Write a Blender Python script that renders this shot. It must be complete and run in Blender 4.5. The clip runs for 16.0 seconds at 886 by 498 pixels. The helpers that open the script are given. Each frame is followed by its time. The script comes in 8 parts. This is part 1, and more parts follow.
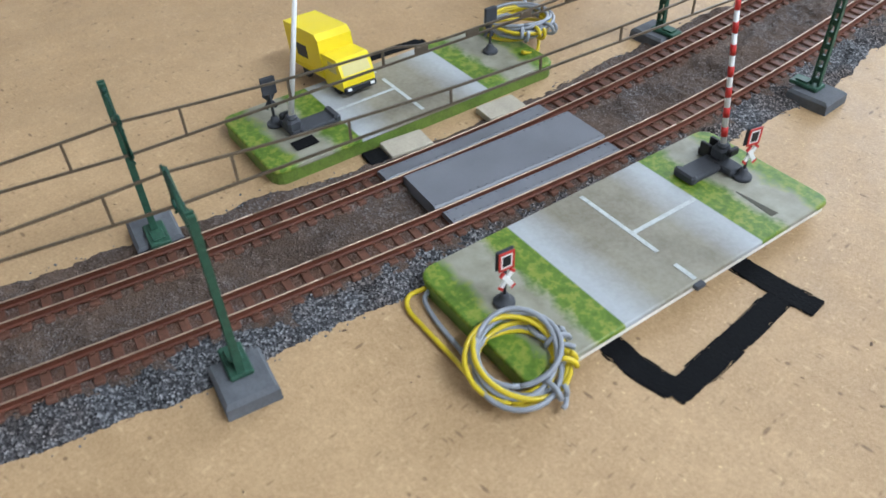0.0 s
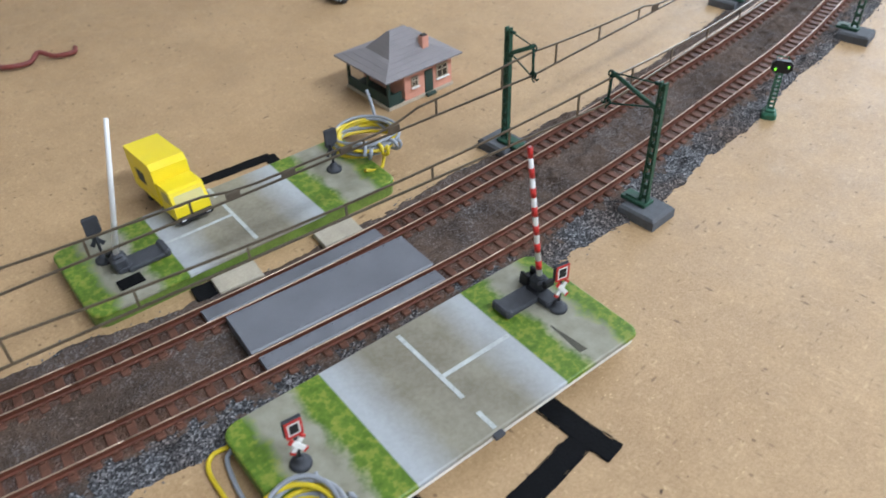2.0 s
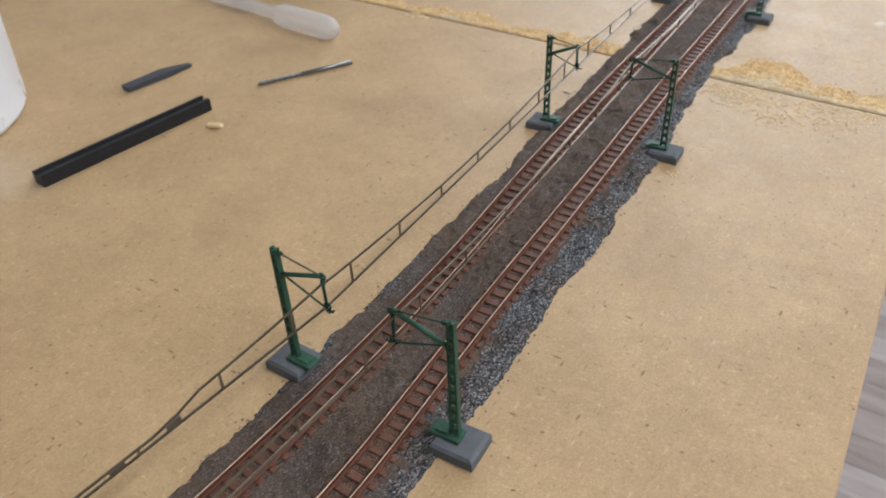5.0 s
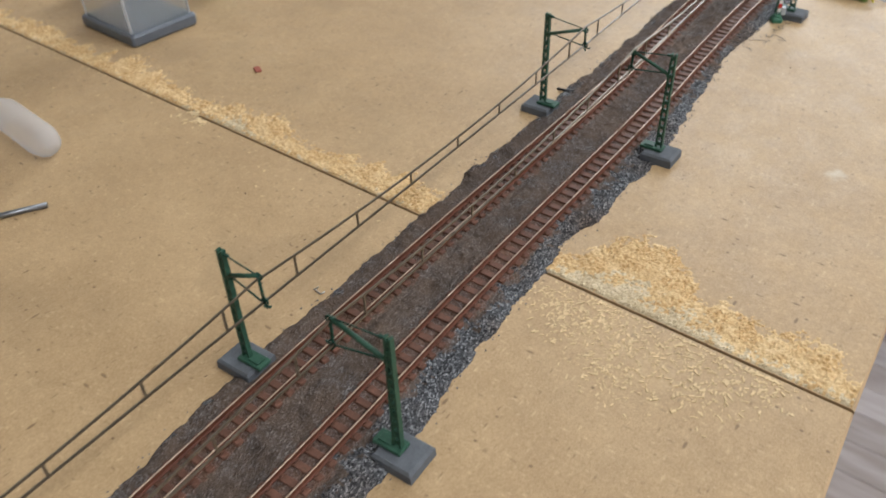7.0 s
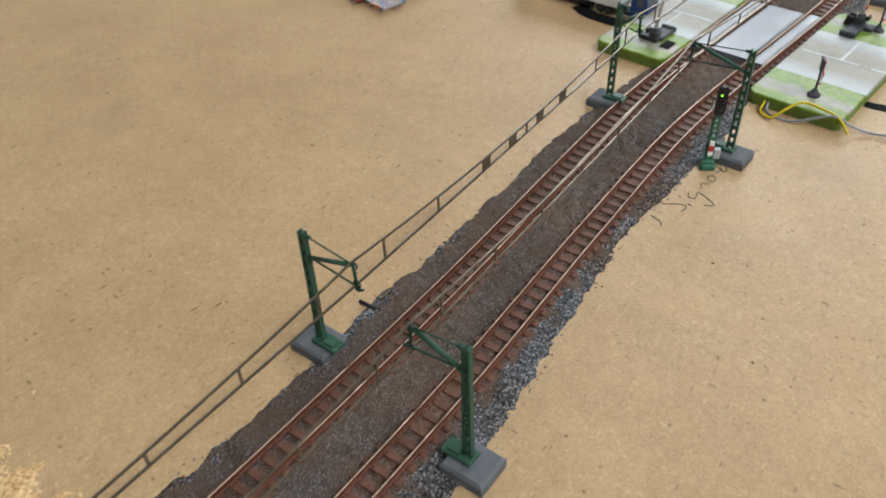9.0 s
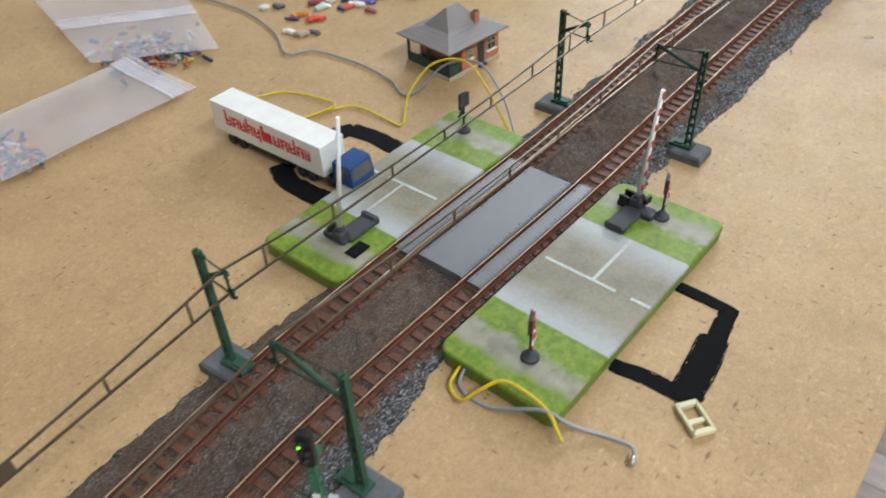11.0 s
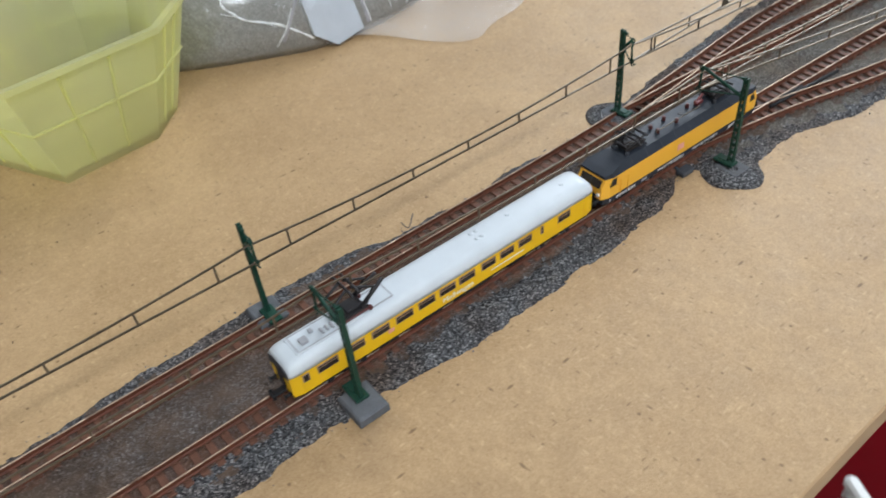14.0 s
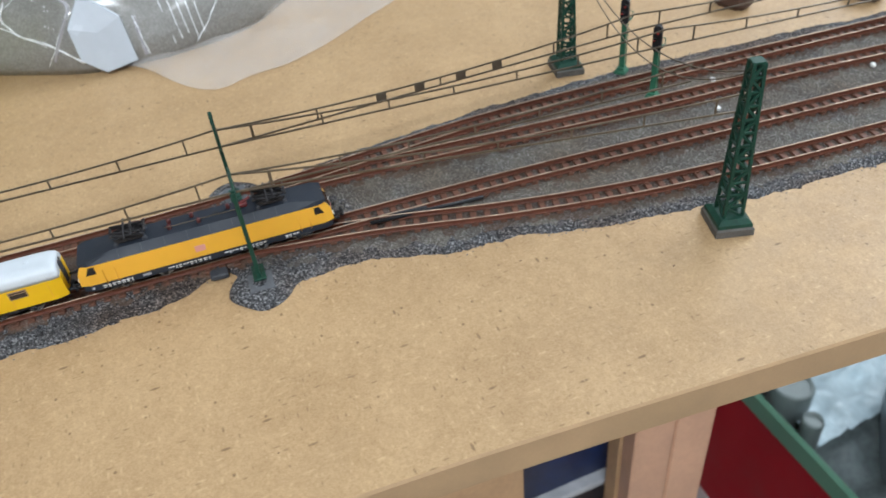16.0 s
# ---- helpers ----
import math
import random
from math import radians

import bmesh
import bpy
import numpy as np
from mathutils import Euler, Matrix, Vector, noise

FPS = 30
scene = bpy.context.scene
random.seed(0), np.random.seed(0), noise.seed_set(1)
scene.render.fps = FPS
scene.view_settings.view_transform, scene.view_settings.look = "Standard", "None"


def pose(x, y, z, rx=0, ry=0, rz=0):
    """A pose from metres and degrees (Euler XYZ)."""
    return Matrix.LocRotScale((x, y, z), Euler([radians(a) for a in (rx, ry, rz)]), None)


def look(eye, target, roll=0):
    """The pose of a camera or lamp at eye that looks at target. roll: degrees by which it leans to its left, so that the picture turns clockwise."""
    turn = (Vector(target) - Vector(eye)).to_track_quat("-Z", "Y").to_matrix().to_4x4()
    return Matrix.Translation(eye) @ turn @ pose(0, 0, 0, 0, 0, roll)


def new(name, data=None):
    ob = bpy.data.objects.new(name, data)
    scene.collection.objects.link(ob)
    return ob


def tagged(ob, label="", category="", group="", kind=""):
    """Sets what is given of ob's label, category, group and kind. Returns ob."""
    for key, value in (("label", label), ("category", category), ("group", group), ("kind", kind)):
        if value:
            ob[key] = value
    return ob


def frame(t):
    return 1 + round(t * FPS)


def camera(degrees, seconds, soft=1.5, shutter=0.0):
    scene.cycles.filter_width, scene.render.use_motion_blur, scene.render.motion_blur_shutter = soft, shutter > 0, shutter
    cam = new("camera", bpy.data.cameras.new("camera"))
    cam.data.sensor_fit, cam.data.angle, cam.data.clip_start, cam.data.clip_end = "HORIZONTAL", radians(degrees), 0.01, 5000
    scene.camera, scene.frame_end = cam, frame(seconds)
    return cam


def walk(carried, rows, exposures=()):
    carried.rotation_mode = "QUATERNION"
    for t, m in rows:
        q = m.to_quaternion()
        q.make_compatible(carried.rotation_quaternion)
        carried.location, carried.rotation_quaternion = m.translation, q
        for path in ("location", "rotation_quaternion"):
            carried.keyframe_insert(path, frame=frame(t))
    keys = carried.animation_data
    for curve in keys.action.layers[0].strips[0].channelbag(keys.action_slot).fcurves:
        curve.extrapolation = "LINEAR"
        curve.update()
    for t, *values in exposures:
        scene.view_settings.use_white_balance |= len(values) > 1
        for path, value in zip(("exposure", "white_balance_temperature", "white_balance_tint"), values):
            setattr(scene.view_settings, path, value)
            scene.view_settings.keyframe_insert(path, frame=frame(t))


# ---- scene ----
cam = camera(59.20, 16.0, soft=1.6, shutter=0.16)
cam.data.dof.use_dof, cam.data.dof.focus_distance, cam.data.dof.aperture_fstop = True, 0.22, 24.0
PATH = [
    (0.0, pose(0.11884, -0.64385, 0.12960, 48.016, 1.752, 45.919)),
    (0.5, pose(0.12078, -0.63964, 0.13047, 48.367, 1.630, 45.198)),
    (1.0, pose(0.11878, -0.63901, 0.13258, 48.802, 1.376, 44.500)),
    (1.5, pose(0.12325, -0.62480, 0.13854, 49.363, 1.409, 43.702)),
    (2.0, pose(0.13314, -0.60483, 0.15040, 50.177, 1.361, 42.380)),
    (2.5, pose(0.14009, -0.57103, 0.16385, 50.947, 1.731, 40.545)),
    (3.0, pose(0.12537, -0.53665, 0.17101, 51.624, 1.846, 37.997)),
    (3.5, pose(0.11282, -0.50189, 0.17520, 52.049, 1.997, 35.602)),
    (4.0, pose(0.10631, -0.44903, 0.17888, 52.131, 2.317, 33.965)),
    (4.2, pose(0.10946, -0.43249, 0.17561, 52.460, 2.234, 33.603)),
    (6.3, pose(0.13430, -0.23874, 0.16820, 52.046, 1.595, 36.522)),
    (6.5, pose(0.13120, -0.22008, 0.16902, 51.761, 1.521, 36.932)),
    (7.0, pose(0.12123, -0.16643, 0.16318, 50.959, 1.405, 37.822)),
    (7.5, pose(0.11073, -0.12189, 0.16261, 50.613, 1.209, 38.681)),
    (8.0, pose(0.09843, -0.08352, 0.16214, 49.796, 1.519, 39.490)),
    (8.2, pose(0.09714, -0.06847, 0.16300, 49.897, 1.781, 39.775)),
    (10.3, pose(0.08995, 0.11171, 0.15664, 48.619, 1.582, 36.434)),
    (10.5, pose(0.09230, 0.12907, 0.15596, 48.724, 1.749, 36.480)),
    (11.0, pose(0.10007, 0.17835, 0.15919, 49.179, 2.007, 36.643)),
    (11.5, pose(0.11513, 0.23465, 0.16537, 48.978, 1.629, 36.853)),
    (12.0, pose(0.12229, 0.28389, 0.17113, 48.643, 1.257, 37.551)),
    (12.5, pose(0.13546, 0.34337, 0.17612, 48.627, 1.284, 38.701)),
    (13.0, pose(0.13993, 0.41452, 0.18343, 47.177, 3.612, 40.848)),
    (13.5, pose(0.13900, 0.47127, 0.18167, 47.347, 3.991, 43.897)),
    (14.0, pose(0.15450, 0.52437, 0.17645, 47.938, 4.725, 48.377)),
    (14.5, pose(0.17960, 0.59128, 0.17061, 48.654, 4.452, 52.694)),
    (15.0, pose(0.21065, 0.64671, 0.17015, 49.244, 4.728, 57.680)),
    (15.5, pose(0.23763, 0.69193, 0.17404, 49.474, 4.877, 62.785)),
    (16.0, pose(0.24642, 0.74029, 0.17135, 49.550, 4.895, 67.607)),
]
ROOF_POWER, NORTH_POWER = 58, 40
# stops, then white balance in kelvin and tint
EXPOSURES = [(0.0, 0.46, 5620, 8), (1.5, 0.40, 5660, 9), (3.5, 0.20, 5960, 10), (6.5, 0.04, 6190, 9), (11.0, 0.03, 6300, 7), (14.5, -0.09, 6020, 8), (16.0, 0.08, 5980, 7)]
walk(cam, PATH, exposures=EXPOSURES)

# ---------------------------------------------------------------- light
world = bpy.data.worlds.new("world")
scene.world = world
world.use_nodes = True
wn = world.node_tree
sky = wn.nodes.new("ShaderNodeTexSky")
sky.sky_type = "NISHITA"
sky.sun_disc = False
sky.sun_elevation = radians(38)
sky.sun_rotation = radians(200)
wn.links.new(sky.outputs[0], wn.nodes["Background"].inputs[0])
wn.nodes["Background"].inputs[1].default_value = 0.12


def area_lamp(name, m, w, h, power, colour):
    data = bpy.data.lights.new(name, "AREA")
    data.shape, data.size, data.size_y, data.energy, data.color = "RECTANGLE", w, h, power, colour
    ob = new(name, data)
    ob.matrix_world = m
    return ob


# daylight in the long roof window's opening; added fill from an unseen north opening
area_lamp("roof_window_daylight", pose(1.42, 0.15, 1.88), 0.24, 1.7, ROOF_POWER, (0.95, 0.975, 1.0))
area_lamp("north_window_daylight", look((-0.50, 2.37, 1.15), (0.0, 0.5, 0.0)), 1.5, 0.85, NORTH_POWER, (0.93, 0.965, 1.0))


# ---------------------------------------------------------------- materials
def nodes_of(name):
    m = bpy.data.materials.new(name)
    m.use_nodes = True
    nt = m.node_tree
    return m, nt, nt.nodes["Principled BSDF"]


def node(nt, kind, **kw):
    n = nt.nodes.new(kind)
    for k, v in kw.items():
        n.inputs[k].default_value = v
    return n


def coords(nt, stretch=(1, 1, 1)):
    tc = nt.nodes.new("ShaderNodeTexCoord")
    oi = nt.nodes.new("ShaderNodeObjectInfo")
    mp = node(nt, "ShaderNodeMapping", Scale=stretch)
    off = nt.nodes.new("ShaderNodeVectorMath")
    off.operation = "ADD"
    nt.links.new(tc.outputs["Object"], off.inputs[0])
    nt.links.new(oi.outputs["Random"], off.inputs[1])
    nt.links.new(off.outputs[0], mp.inputs["Vector"])
    return mp.outputs[0]


def noise_tex(nt, vec, scale, detail=3.0, rough=0.55):
    n = node(nt, "ShaderNodeTexNoise", Scale=scale, Detail=detail, Roughness=rough)
    nt.links.new(vec, n.inputs["Vector"])
    return n.outputs["Fac"]


def ramp(nt, fac, stops):
    r = nt.nodes.new("ShaderNodeValToRGB")
    el = r.color_ramp.elements
    while len(el) < len(stops):
        el.new(0.5)
    for e, (p, c) in zip(el, stops):
        e.position, e.color = p, (*c, 1) if len(c) == 3 else c
    nt.links.new(fac, r.inputs[0])
    return r.outputs[0]


def mix(nt, fac, a, b, mode="MIX"):
    m = nt.nodes.new("ShaderNodeMix")
    m.data_type, m.blend_type = "RGBA", mode
    for sock, v in ((m.inputs[0], fac), (m.inputs[6], a), (m.inputs[7], b)):
        if isinstance(v, (int, float)):
            sock.default_value = v
        elif isinstance(v, tuple):
            sock.default_value = (*v, 1)
        else:
            nt.links.new(v, sock)
    return m.outputs[2]


def bump(nt, bsdf, height, strength, dist):
    b = node(nt, "ShaderNodeBump", Strength=strength, Distance=dist)
    nt.links.new(height, b.inputs["Height"])
    nt.links.new(b.outputs[0], bsdf.inputs["Normal"])


def mat(name, col, rough=0.5, metal=0.0, var=0.18, big=60, fine=1500, grain=0.25, depth=0.00008, spec=0.5):
    """Paint, plastic or metal with a mottling at two scales, uneven gloss and a fine relief."""
    m, nt, b = nodes_of(name)
    v = coords(nt)
    n1, n2 = noise_tex(nt, v, big, 4), noise_tex(nt, v, fine, 3)
    dark = tuple(c * (1 - var) for c in col)
    lite = tuple(min(1, c * (1 + var * 0.7)) for c in col)
    c = ramp(nt, n1, [(0.3, dark), (0.72, lite)])
    c = mix(nt, 0.35 * min(1, var * 3), c, ramp(nt, n2, [(0.35, dark), (0.65, lite)]))
    nt.links.new(c, b.inputs["Base Color"])
    b.inputs["Metallic"].default_value = metal
    b.inputs["Specular IOR Level"].default_value = spec
    r = ramp(nt, n1, [(0.3, (max(0, rough - 0.1),) * 3), (0.7, (min(1, rough + 0.1),) * 3)])
    nt.links.new(r, b.inputs["Roughness"])
    if grain:
        bump(nt, b, n2, grain, depth)
    return m


def board_material():
    m, nt, b = nodes_of("hardboard")
    v = coords(nt)
    blot = noise_tex(nt, v, 7, 5, 0.6)
    mid = noise_tex(nt, v, 90, 5, 0.65)
    fib = noise_tex(nt, coords(nt, (1.0, 0.5, 1)), 560, 4, 0.62)
    fib2 = noise_tex(nt, coords(nt, (0.5, 1.0, 1)), 640, 4, 0.62)
    grain = noise_tex(nt, v, 2600, 3, 0.7)
    c = ramp(nt, blot, [(0.30, (0.300, 0.188, 0.093)), (0.5, (0.415, 0.275, 0.145)), (0.70, (0.485, 0.340, 0.185))])
    c = mix(nt, 0.42, c, ramp(nt, mid, [(0.36, (0.30, 0.190, 0.092)), (0.64, (0.56, 0.39, 0.225))]))
    c = mix(nt, 0.30, c, ramp(nt, noise_tex(nt, v, 260, 4, 0.6), [(0.38, (0.29, 0.185, 0.092)), (0.62, (0.56, 0.40, 0.235))]))
    c = mix(nt, 0.42, c, ramp(nt, noise_tex(nt, v, 26, 5, 0.62), [(0.36, (0.285, 0.182, 0.088)), (0.64, (0.535, 0.380, 0.215))]))
    c = mix(nt, 0.34, c, ramp(nt, grain, [(0.34, (0.24, 0.145, 0.072)), (0.66, (0.61, 0.448, 0.268))]))
    c = mix(nt, 0.20, c, ramp(nt, noise_tex(nt, v, 1100, 3, 0.6), [(0.36, (0.27, 0.165, 0.082)), (0.64, (0.59, 0.43, 0.255))]))
    pale = ramp(nt, fib, [(0.56, (0, 0, 0)), (0.66, (0.15, 0.15, 0.15))])
    c = mix(nt, pale, c, (0.60, 0.44, 0.265))
    deep = ramp(nt, fib2, [(0.57, (0, 0, 0)), (0.68, (0.22, 0.22, 0.22))])
    c = mix(nt, deep, c, (0.32, 0.20, 0.10))

    def specks(c, scale, width, keep, col, squash, amount):
        """Single fibres: one in each kept cell of a stretched cell pattern."""
        vo = node(nt, "ShaderNodeTexVoronoi", Scale=scale)
        nt.links.new(coords(nt, squash), vo.inputs["Vector"])
        sep = nt.nodes.new("ShaderNodeSeparateColor")
        nt.links.new(vo.outputs["Color"], sep.inputs[0])
        sp = ramp(nt, vo.outputs["Distance"], [(width * 0.45, (1, 1, 1)), (width, (0, 0, 0))])
        kp = ramp(nt, sep.outputs[0], [(keep, (0, 0, 0)), (keep + 0.06, (1, 1, 1))])
        k = mix(nt, 1.0, mix(nt, 1.0, sp, kp, "MULTIPLY"), (amount,) * 3, "MULTIPLY")
        return mix(nt, k, c, col)

    for scale, width, keep, squash, amount in ((230, 0.120, 0.82, (1, 0.34, 1), 0.75), (260, 0.130, 0.82, (0.34, 1, 1), 0.75), (330, 0.17, 0.84, (0.8, 1, 1), 0.75), (520, 0.17, 0.70, (1, 0.30, 1), 0.45), (560, 0.17, 0.70, (0.30, 1, 1), 0.45)):
        c = specks(c, scale, width * 1.2, keep, (0.14, 0.082, 0.040), squash, amount)
    for scale, width, keep, squash in ((420, 0.20, 0.62, (1, 0.30, 1)), (450, 0.20, 0.62, (0.30, 1, 1)), (620, 0.25, 0.6, (0.55, 1, 1))):
        c = specks(c, scale, width, keep, (0.66, 0.50, 0.31), squash, 0.34)
    # grey hand-rubbed stains
    tc = nt.nodes.new("ShaderNodeTexCoord")
    warp = nt.nodes.new("ShaderNodeVectorMath")
    warp.operation = "MULTIPLY_ADD"
    wob = node(nt, "ShaderNodeTexNoise", Scale=45.0, Detail=3.0)
    nt.links.new(tc.outputs["Object"], wob.inputs["Vector"])
    nt.links.new(wob.outputs["Color"], warp.inputs[0])
    warp.inputs[1].default_value = (0.03, 0.03, 0)
    nt.links.new(tc.outputs["Object"], warp.inputs[2])
    for x, y, r, k in ((0.097, 0.588, 0.020, 0.42), (0.084, 0.556, 0.026, 0.40), (0.055, 0.594, 0.010, 0.40), (-0.185, -0.235, 0.030, -0.35), (0.101, 0.125, 0.003, -0.5)):
        ds = nt.nodes.new("ShaderNodeVectorMath")
        ds.operation = "DISTANCE"
        nt.links.new(warp.outputs[0], ds.inputs[0])
        ds.inputs[1].default_value = (x + 0.0, y + 0.0, 0.0)
        sc = nt.nodes.new("ShaderNodeMath")
        sc.operation = "DIVIDE"
        nt.links.new(ds.outputs["Value"], sc.inputs[0])
        sc.inputs[1].default_value = 2 * r
        c = mix(nt, ramp(nt, sc.outputs[0], [(0.05, (abs(k),) * 3), (0.62, (0, 0, 0))]), c, (0.20, 0.135, 0.08) if k > 0 else (0.62, 0.56, 0.47))
    smudge = ramp(nt, noise_tex(nt, v, 14, 3, 0.5), [(0.60, (0, 0, 0)), (0.78, (0.5, 0.5, 0.5))])
    c = mix(nt, smudge, c, (0.25, 0.17, 0.10))
    c = mix(nt, 1.0, c, (0.965, 0.935, 0.860), "MULTIPLY")
    nt.links.new(c, b.inputs["Base Color"])
    nt.links.new(ramp(nt, mid, [(0.3, (0.46,) * 3), (0.7, (0.62,) * 3)]), b.inputs["Roughness"])
    b.inputs["Specular IOR Level"].default_value = 0.38
    bump(nt, b, mix(nt, 0.5, fib, grain), 0.5, 0.0004)
    return m


def ballast_material(name, dust, cover=1.0):
    m, nt, b = nodes_of(name)
    v = coords(nt)
    vo = node(nt, "ShaderNodeTexVoronoi", Scale=2300.0)
    nt.links.new(v, vo.inputs["Vector"])
    sep = nt.nodes.new("ShaderNodeSeparateColor")
    nt.links.new(vo.outputs["Color"], sep.inputs[0])
    c = ramp(nt, sep.outputs[0], [(0.0, (0.016, 0.016, 0.017)), (0.40, (0.062, 0.062, 0.066)), (0.75, (0.130, 0.131, 0.138)), (1.0, (0.36, 0.36, 0.365))])
    rust = ramp(nt, noise_tex(nt, v, 38, 4), [(0.42, (0, 0, 0)), (0.66, (0.85, 0.85, 0.85))])
    c = mix(nt, rust, c, mix(nt, 1.0, c, (0.80, 0.58, 0.44), "MULTIPLY"))
    if dust:
        pale = tuple(q * 1.55 for q in dust)
        d2 = mix(nt, ramp(nt, noise_tex(nt, v, 55, 5, 0.6), [(0.40, (0, 0, 0)), (0.66, (1, 1, 1))]), dust, pale)
        c = mix(nt, ramp(nt, noise_tex(nt, v, 150, 4), [(0.25, (0.42 * cover,) * 3), (0.7, (0.90 * cover,) * 3)]), c, d2)
    nt.links.new(c, b.inputs["Base Color"])
    b.inputs["Roughness"].default_value = 0.85
    b.inputs["Specular IOR Level"].default_value = 0.2
    bump(nt, b, vo.outputs["Distance"], 1.0, 0.0005)
    return m


def plate_material(name, lawn, bare):
    """Printed card of a level crossing: road, verges, bare sand. x runs away from the track, y along it."""
    m, nt, b = nodes_of(name)
    tc = nt.nodes.new("ShaderNodeTexCoord")
    v = tc.outputs["Object"]
    xyz = nt.nodes.new("ShaderNodeSeparateXYZ")
    nt.links.new(v, xyz.inputs[0])

    def math_node(op, a, c=None):
        k = nt.nodes.new("ShaderNodeMath")
        k.operation = op
        for s, q in zip(k.inputs, (a, c)):
            if isinstance(q, (int, float)):
                s.default_value = q
            elif q is not None:
                nt.links.new(q, s)
        return k.outputs[0]

    # distances in units of 50 mm
    wob = math_node("MULTIPLY", math_node("SUBTRACT", noise_tex(nt, v, 130, 5, 0.65), 0.5), 0.20)
    d = math_node("MULTIPLY", math_node("ABSOLUTE", xyz.outputs[1]), 20.0)
    dw = math_node("ADD", d, wob)
    patch = noise_tex(nt, v, 520, 3, 0.6)
    green = ramp(nt, patch, list(zip((0.30, 0.50, 0.58, 0.75), lawn)))
    sand = ramp(nt, noise_tex(nt, v, 260, 4), [(0.3, (0.215, 0.205, 0.15)), (0.7, (0.31, 0.30, 0.235))])
    # bare sand in the middle of each verge
    s1 = ramp(nt, math_node("ABSOLUTE", math_node("SUBTRACT", dw, 0.735)), [(bare, (1, 1, 1)), (bare + 0.06, (0, 0, 0))])
    c = mix(nt, s1, green, sand)
    # road: dull olive worn middle, pale sides
    side = ramp(nt, math_node("ADD", d, math_node("MULTIPLY", wob, 0.4)), [(0.20, (0, 0, 0)), (0.40, (1, 1, 1))])
    road = mix(nt, side, ramp(nt, noise_tex(nt, v, 90, 4), [(0.3, (0.165, 0.143, 0.094)), (0.7, (0.255, 0.235, 0.172))]), (0.385, 0.405, 0.420))
    road = mix(nt, 0.15, road, ramp(nt, noise_tex(nt, v, 900, 2), [(0.35, (0.17, 0.158, 0.125)), (0.65, (0.37, 0.365, 0.345))]))
    isroad = ramp(nt, d, [(0.446, (1, 1, 1)), (0.454, (0, 0, 0))])
    c = mix(nt, isroad, c, road)
    nt.links.new(c, b.inputs["Base Color"])
    b.inputs["Roughness"].default_value = 0.46
    b.inputs["Specular IOR Level"].default_value = 0.30
    bump(nt, b, patch, 0.15, 0.0002)
    return m


def glass_material(name, col, rough=0.05, trans=1.0, ior=1.35):
    m, nt, b = nodes_of(name)
    b.inputs["Base Color"].default_value = (*col, 1)
    b.inputs["Roughness"].default_value = rough
    b.inputs["Transmission Weight"].default_value = trans
    b.inputs["IOR"].default_value = ior
    return m


def lamp_material(name, col, strength):
    m, nt, b = nodes_of(name)
    b.inputs["Base Color"].default_value = (*col, 1)
    b.inputs["Emission Color"].default_value = (*col, 1)
    b.inputs["Emission Strength"].default_value = strength
    return m


BOARD = board_material()
BOARD_EDGE = mat("board_edge", (0.42, 0.275, 0.145), 0.7, var=0.16, big=45, fine=1200)
BALLAST = ballast_material("ballast_grains", None)
BALLAST_DUSTY = ballast_material("ballast_brown_dust", (0.092, 0.061, 0.042))
BALLAST_RUST = ballast_material("ballast_rust_dust", (0.120, 0.064, 0.040))
BALLAST_YARD = ballast_material("yard_ballast", (0.150, 0.128, 0.095), 0.58)
PLATE = plate_material("crossing_print", ((0.066, 0.125, 0.011), (0.110, 0.188, 0.018), (0.180, 0.232, 0.030), (0.25, 0.26, 0.05)), 0.09)
PLATE_LAWN = plate_material("crossing_print_lawn", ((0.098, 0.170, 0.014), (0.142, 0.222, 0.020), (0.175, 0.248, 0.026), (0.22, 0.27, 0.045)), 0.05)
PLATE_EDGE = mat("plate_edge_card", (0.74, 0.69, 0.61), 0.7)
PLATE_GREEN = mat("plate_green_rim", (0.13, 0.20, 0.03), 0.5, var=0.4, big=300)
PLATE_LINE = mat("road_line_paint", (0.46, 0.48, 0.465), 0.5, var=0.3, big=500)
DECK = mat("crossing_deck_grey", (0.15, 0.155, 0.172), 0.42, var=0.14, big=90)
DECK_EDGE = mat("crossing_deck_edge", (0.36, 0.365, 0.39), 0.5, var=0.1, big=90)
TIMBER = mat("greyed_timber_print", (0.40, 0.355, 0.27), 0.65, var=0.25, big=160)
SLEEPER = mat("sleeper_brown", (0.135, 0.062, 0.040), 0.6, var=0.4, big=500, fine=2500, spec=0.25)
RAIL = mat("rail_rust", (0.120, 0.040, 0.022), 0.6, 0.0, var=0.35, big=200, spec=0.25)
RAIL_TOP = mat("rail_worn_top", (0.44, 0.335, 0.245), 0.41, 0.8, var=0.25, big=300)
MAST = mat("mast_green", (0.032, 0.084, 0.053), 0.5, var=0.35, big=500, spec=0.25)
MAST_DARK = mat("mast_dark_green", (0.012, 0.05, 0.033), 0.5, var=0.3, big=500, spec=0.25)
CONCRETE = mat("mast_block_grey", (0.115, 0.120, 0.130), 0.85, var=0.25, big=300, grain=0.5, depth=0.0002, spec=0.25)
WIRE = mat("overhead_wire_bronze", (0.17, 0.140, 0.105), 0.38, 0.7, var=0.25, big=200)
BLACK_PAINT = mat("black_paint", (0.006, 0.0062, 0.007), 0.85, var=0.5, big=500, grain=0.6, depth=0.0004, spec=0.1)
BLACK = mat("black_plastic", (0.018, 0.018, 0.020), 0.45, var=0.3, big=500, spec=0.25)
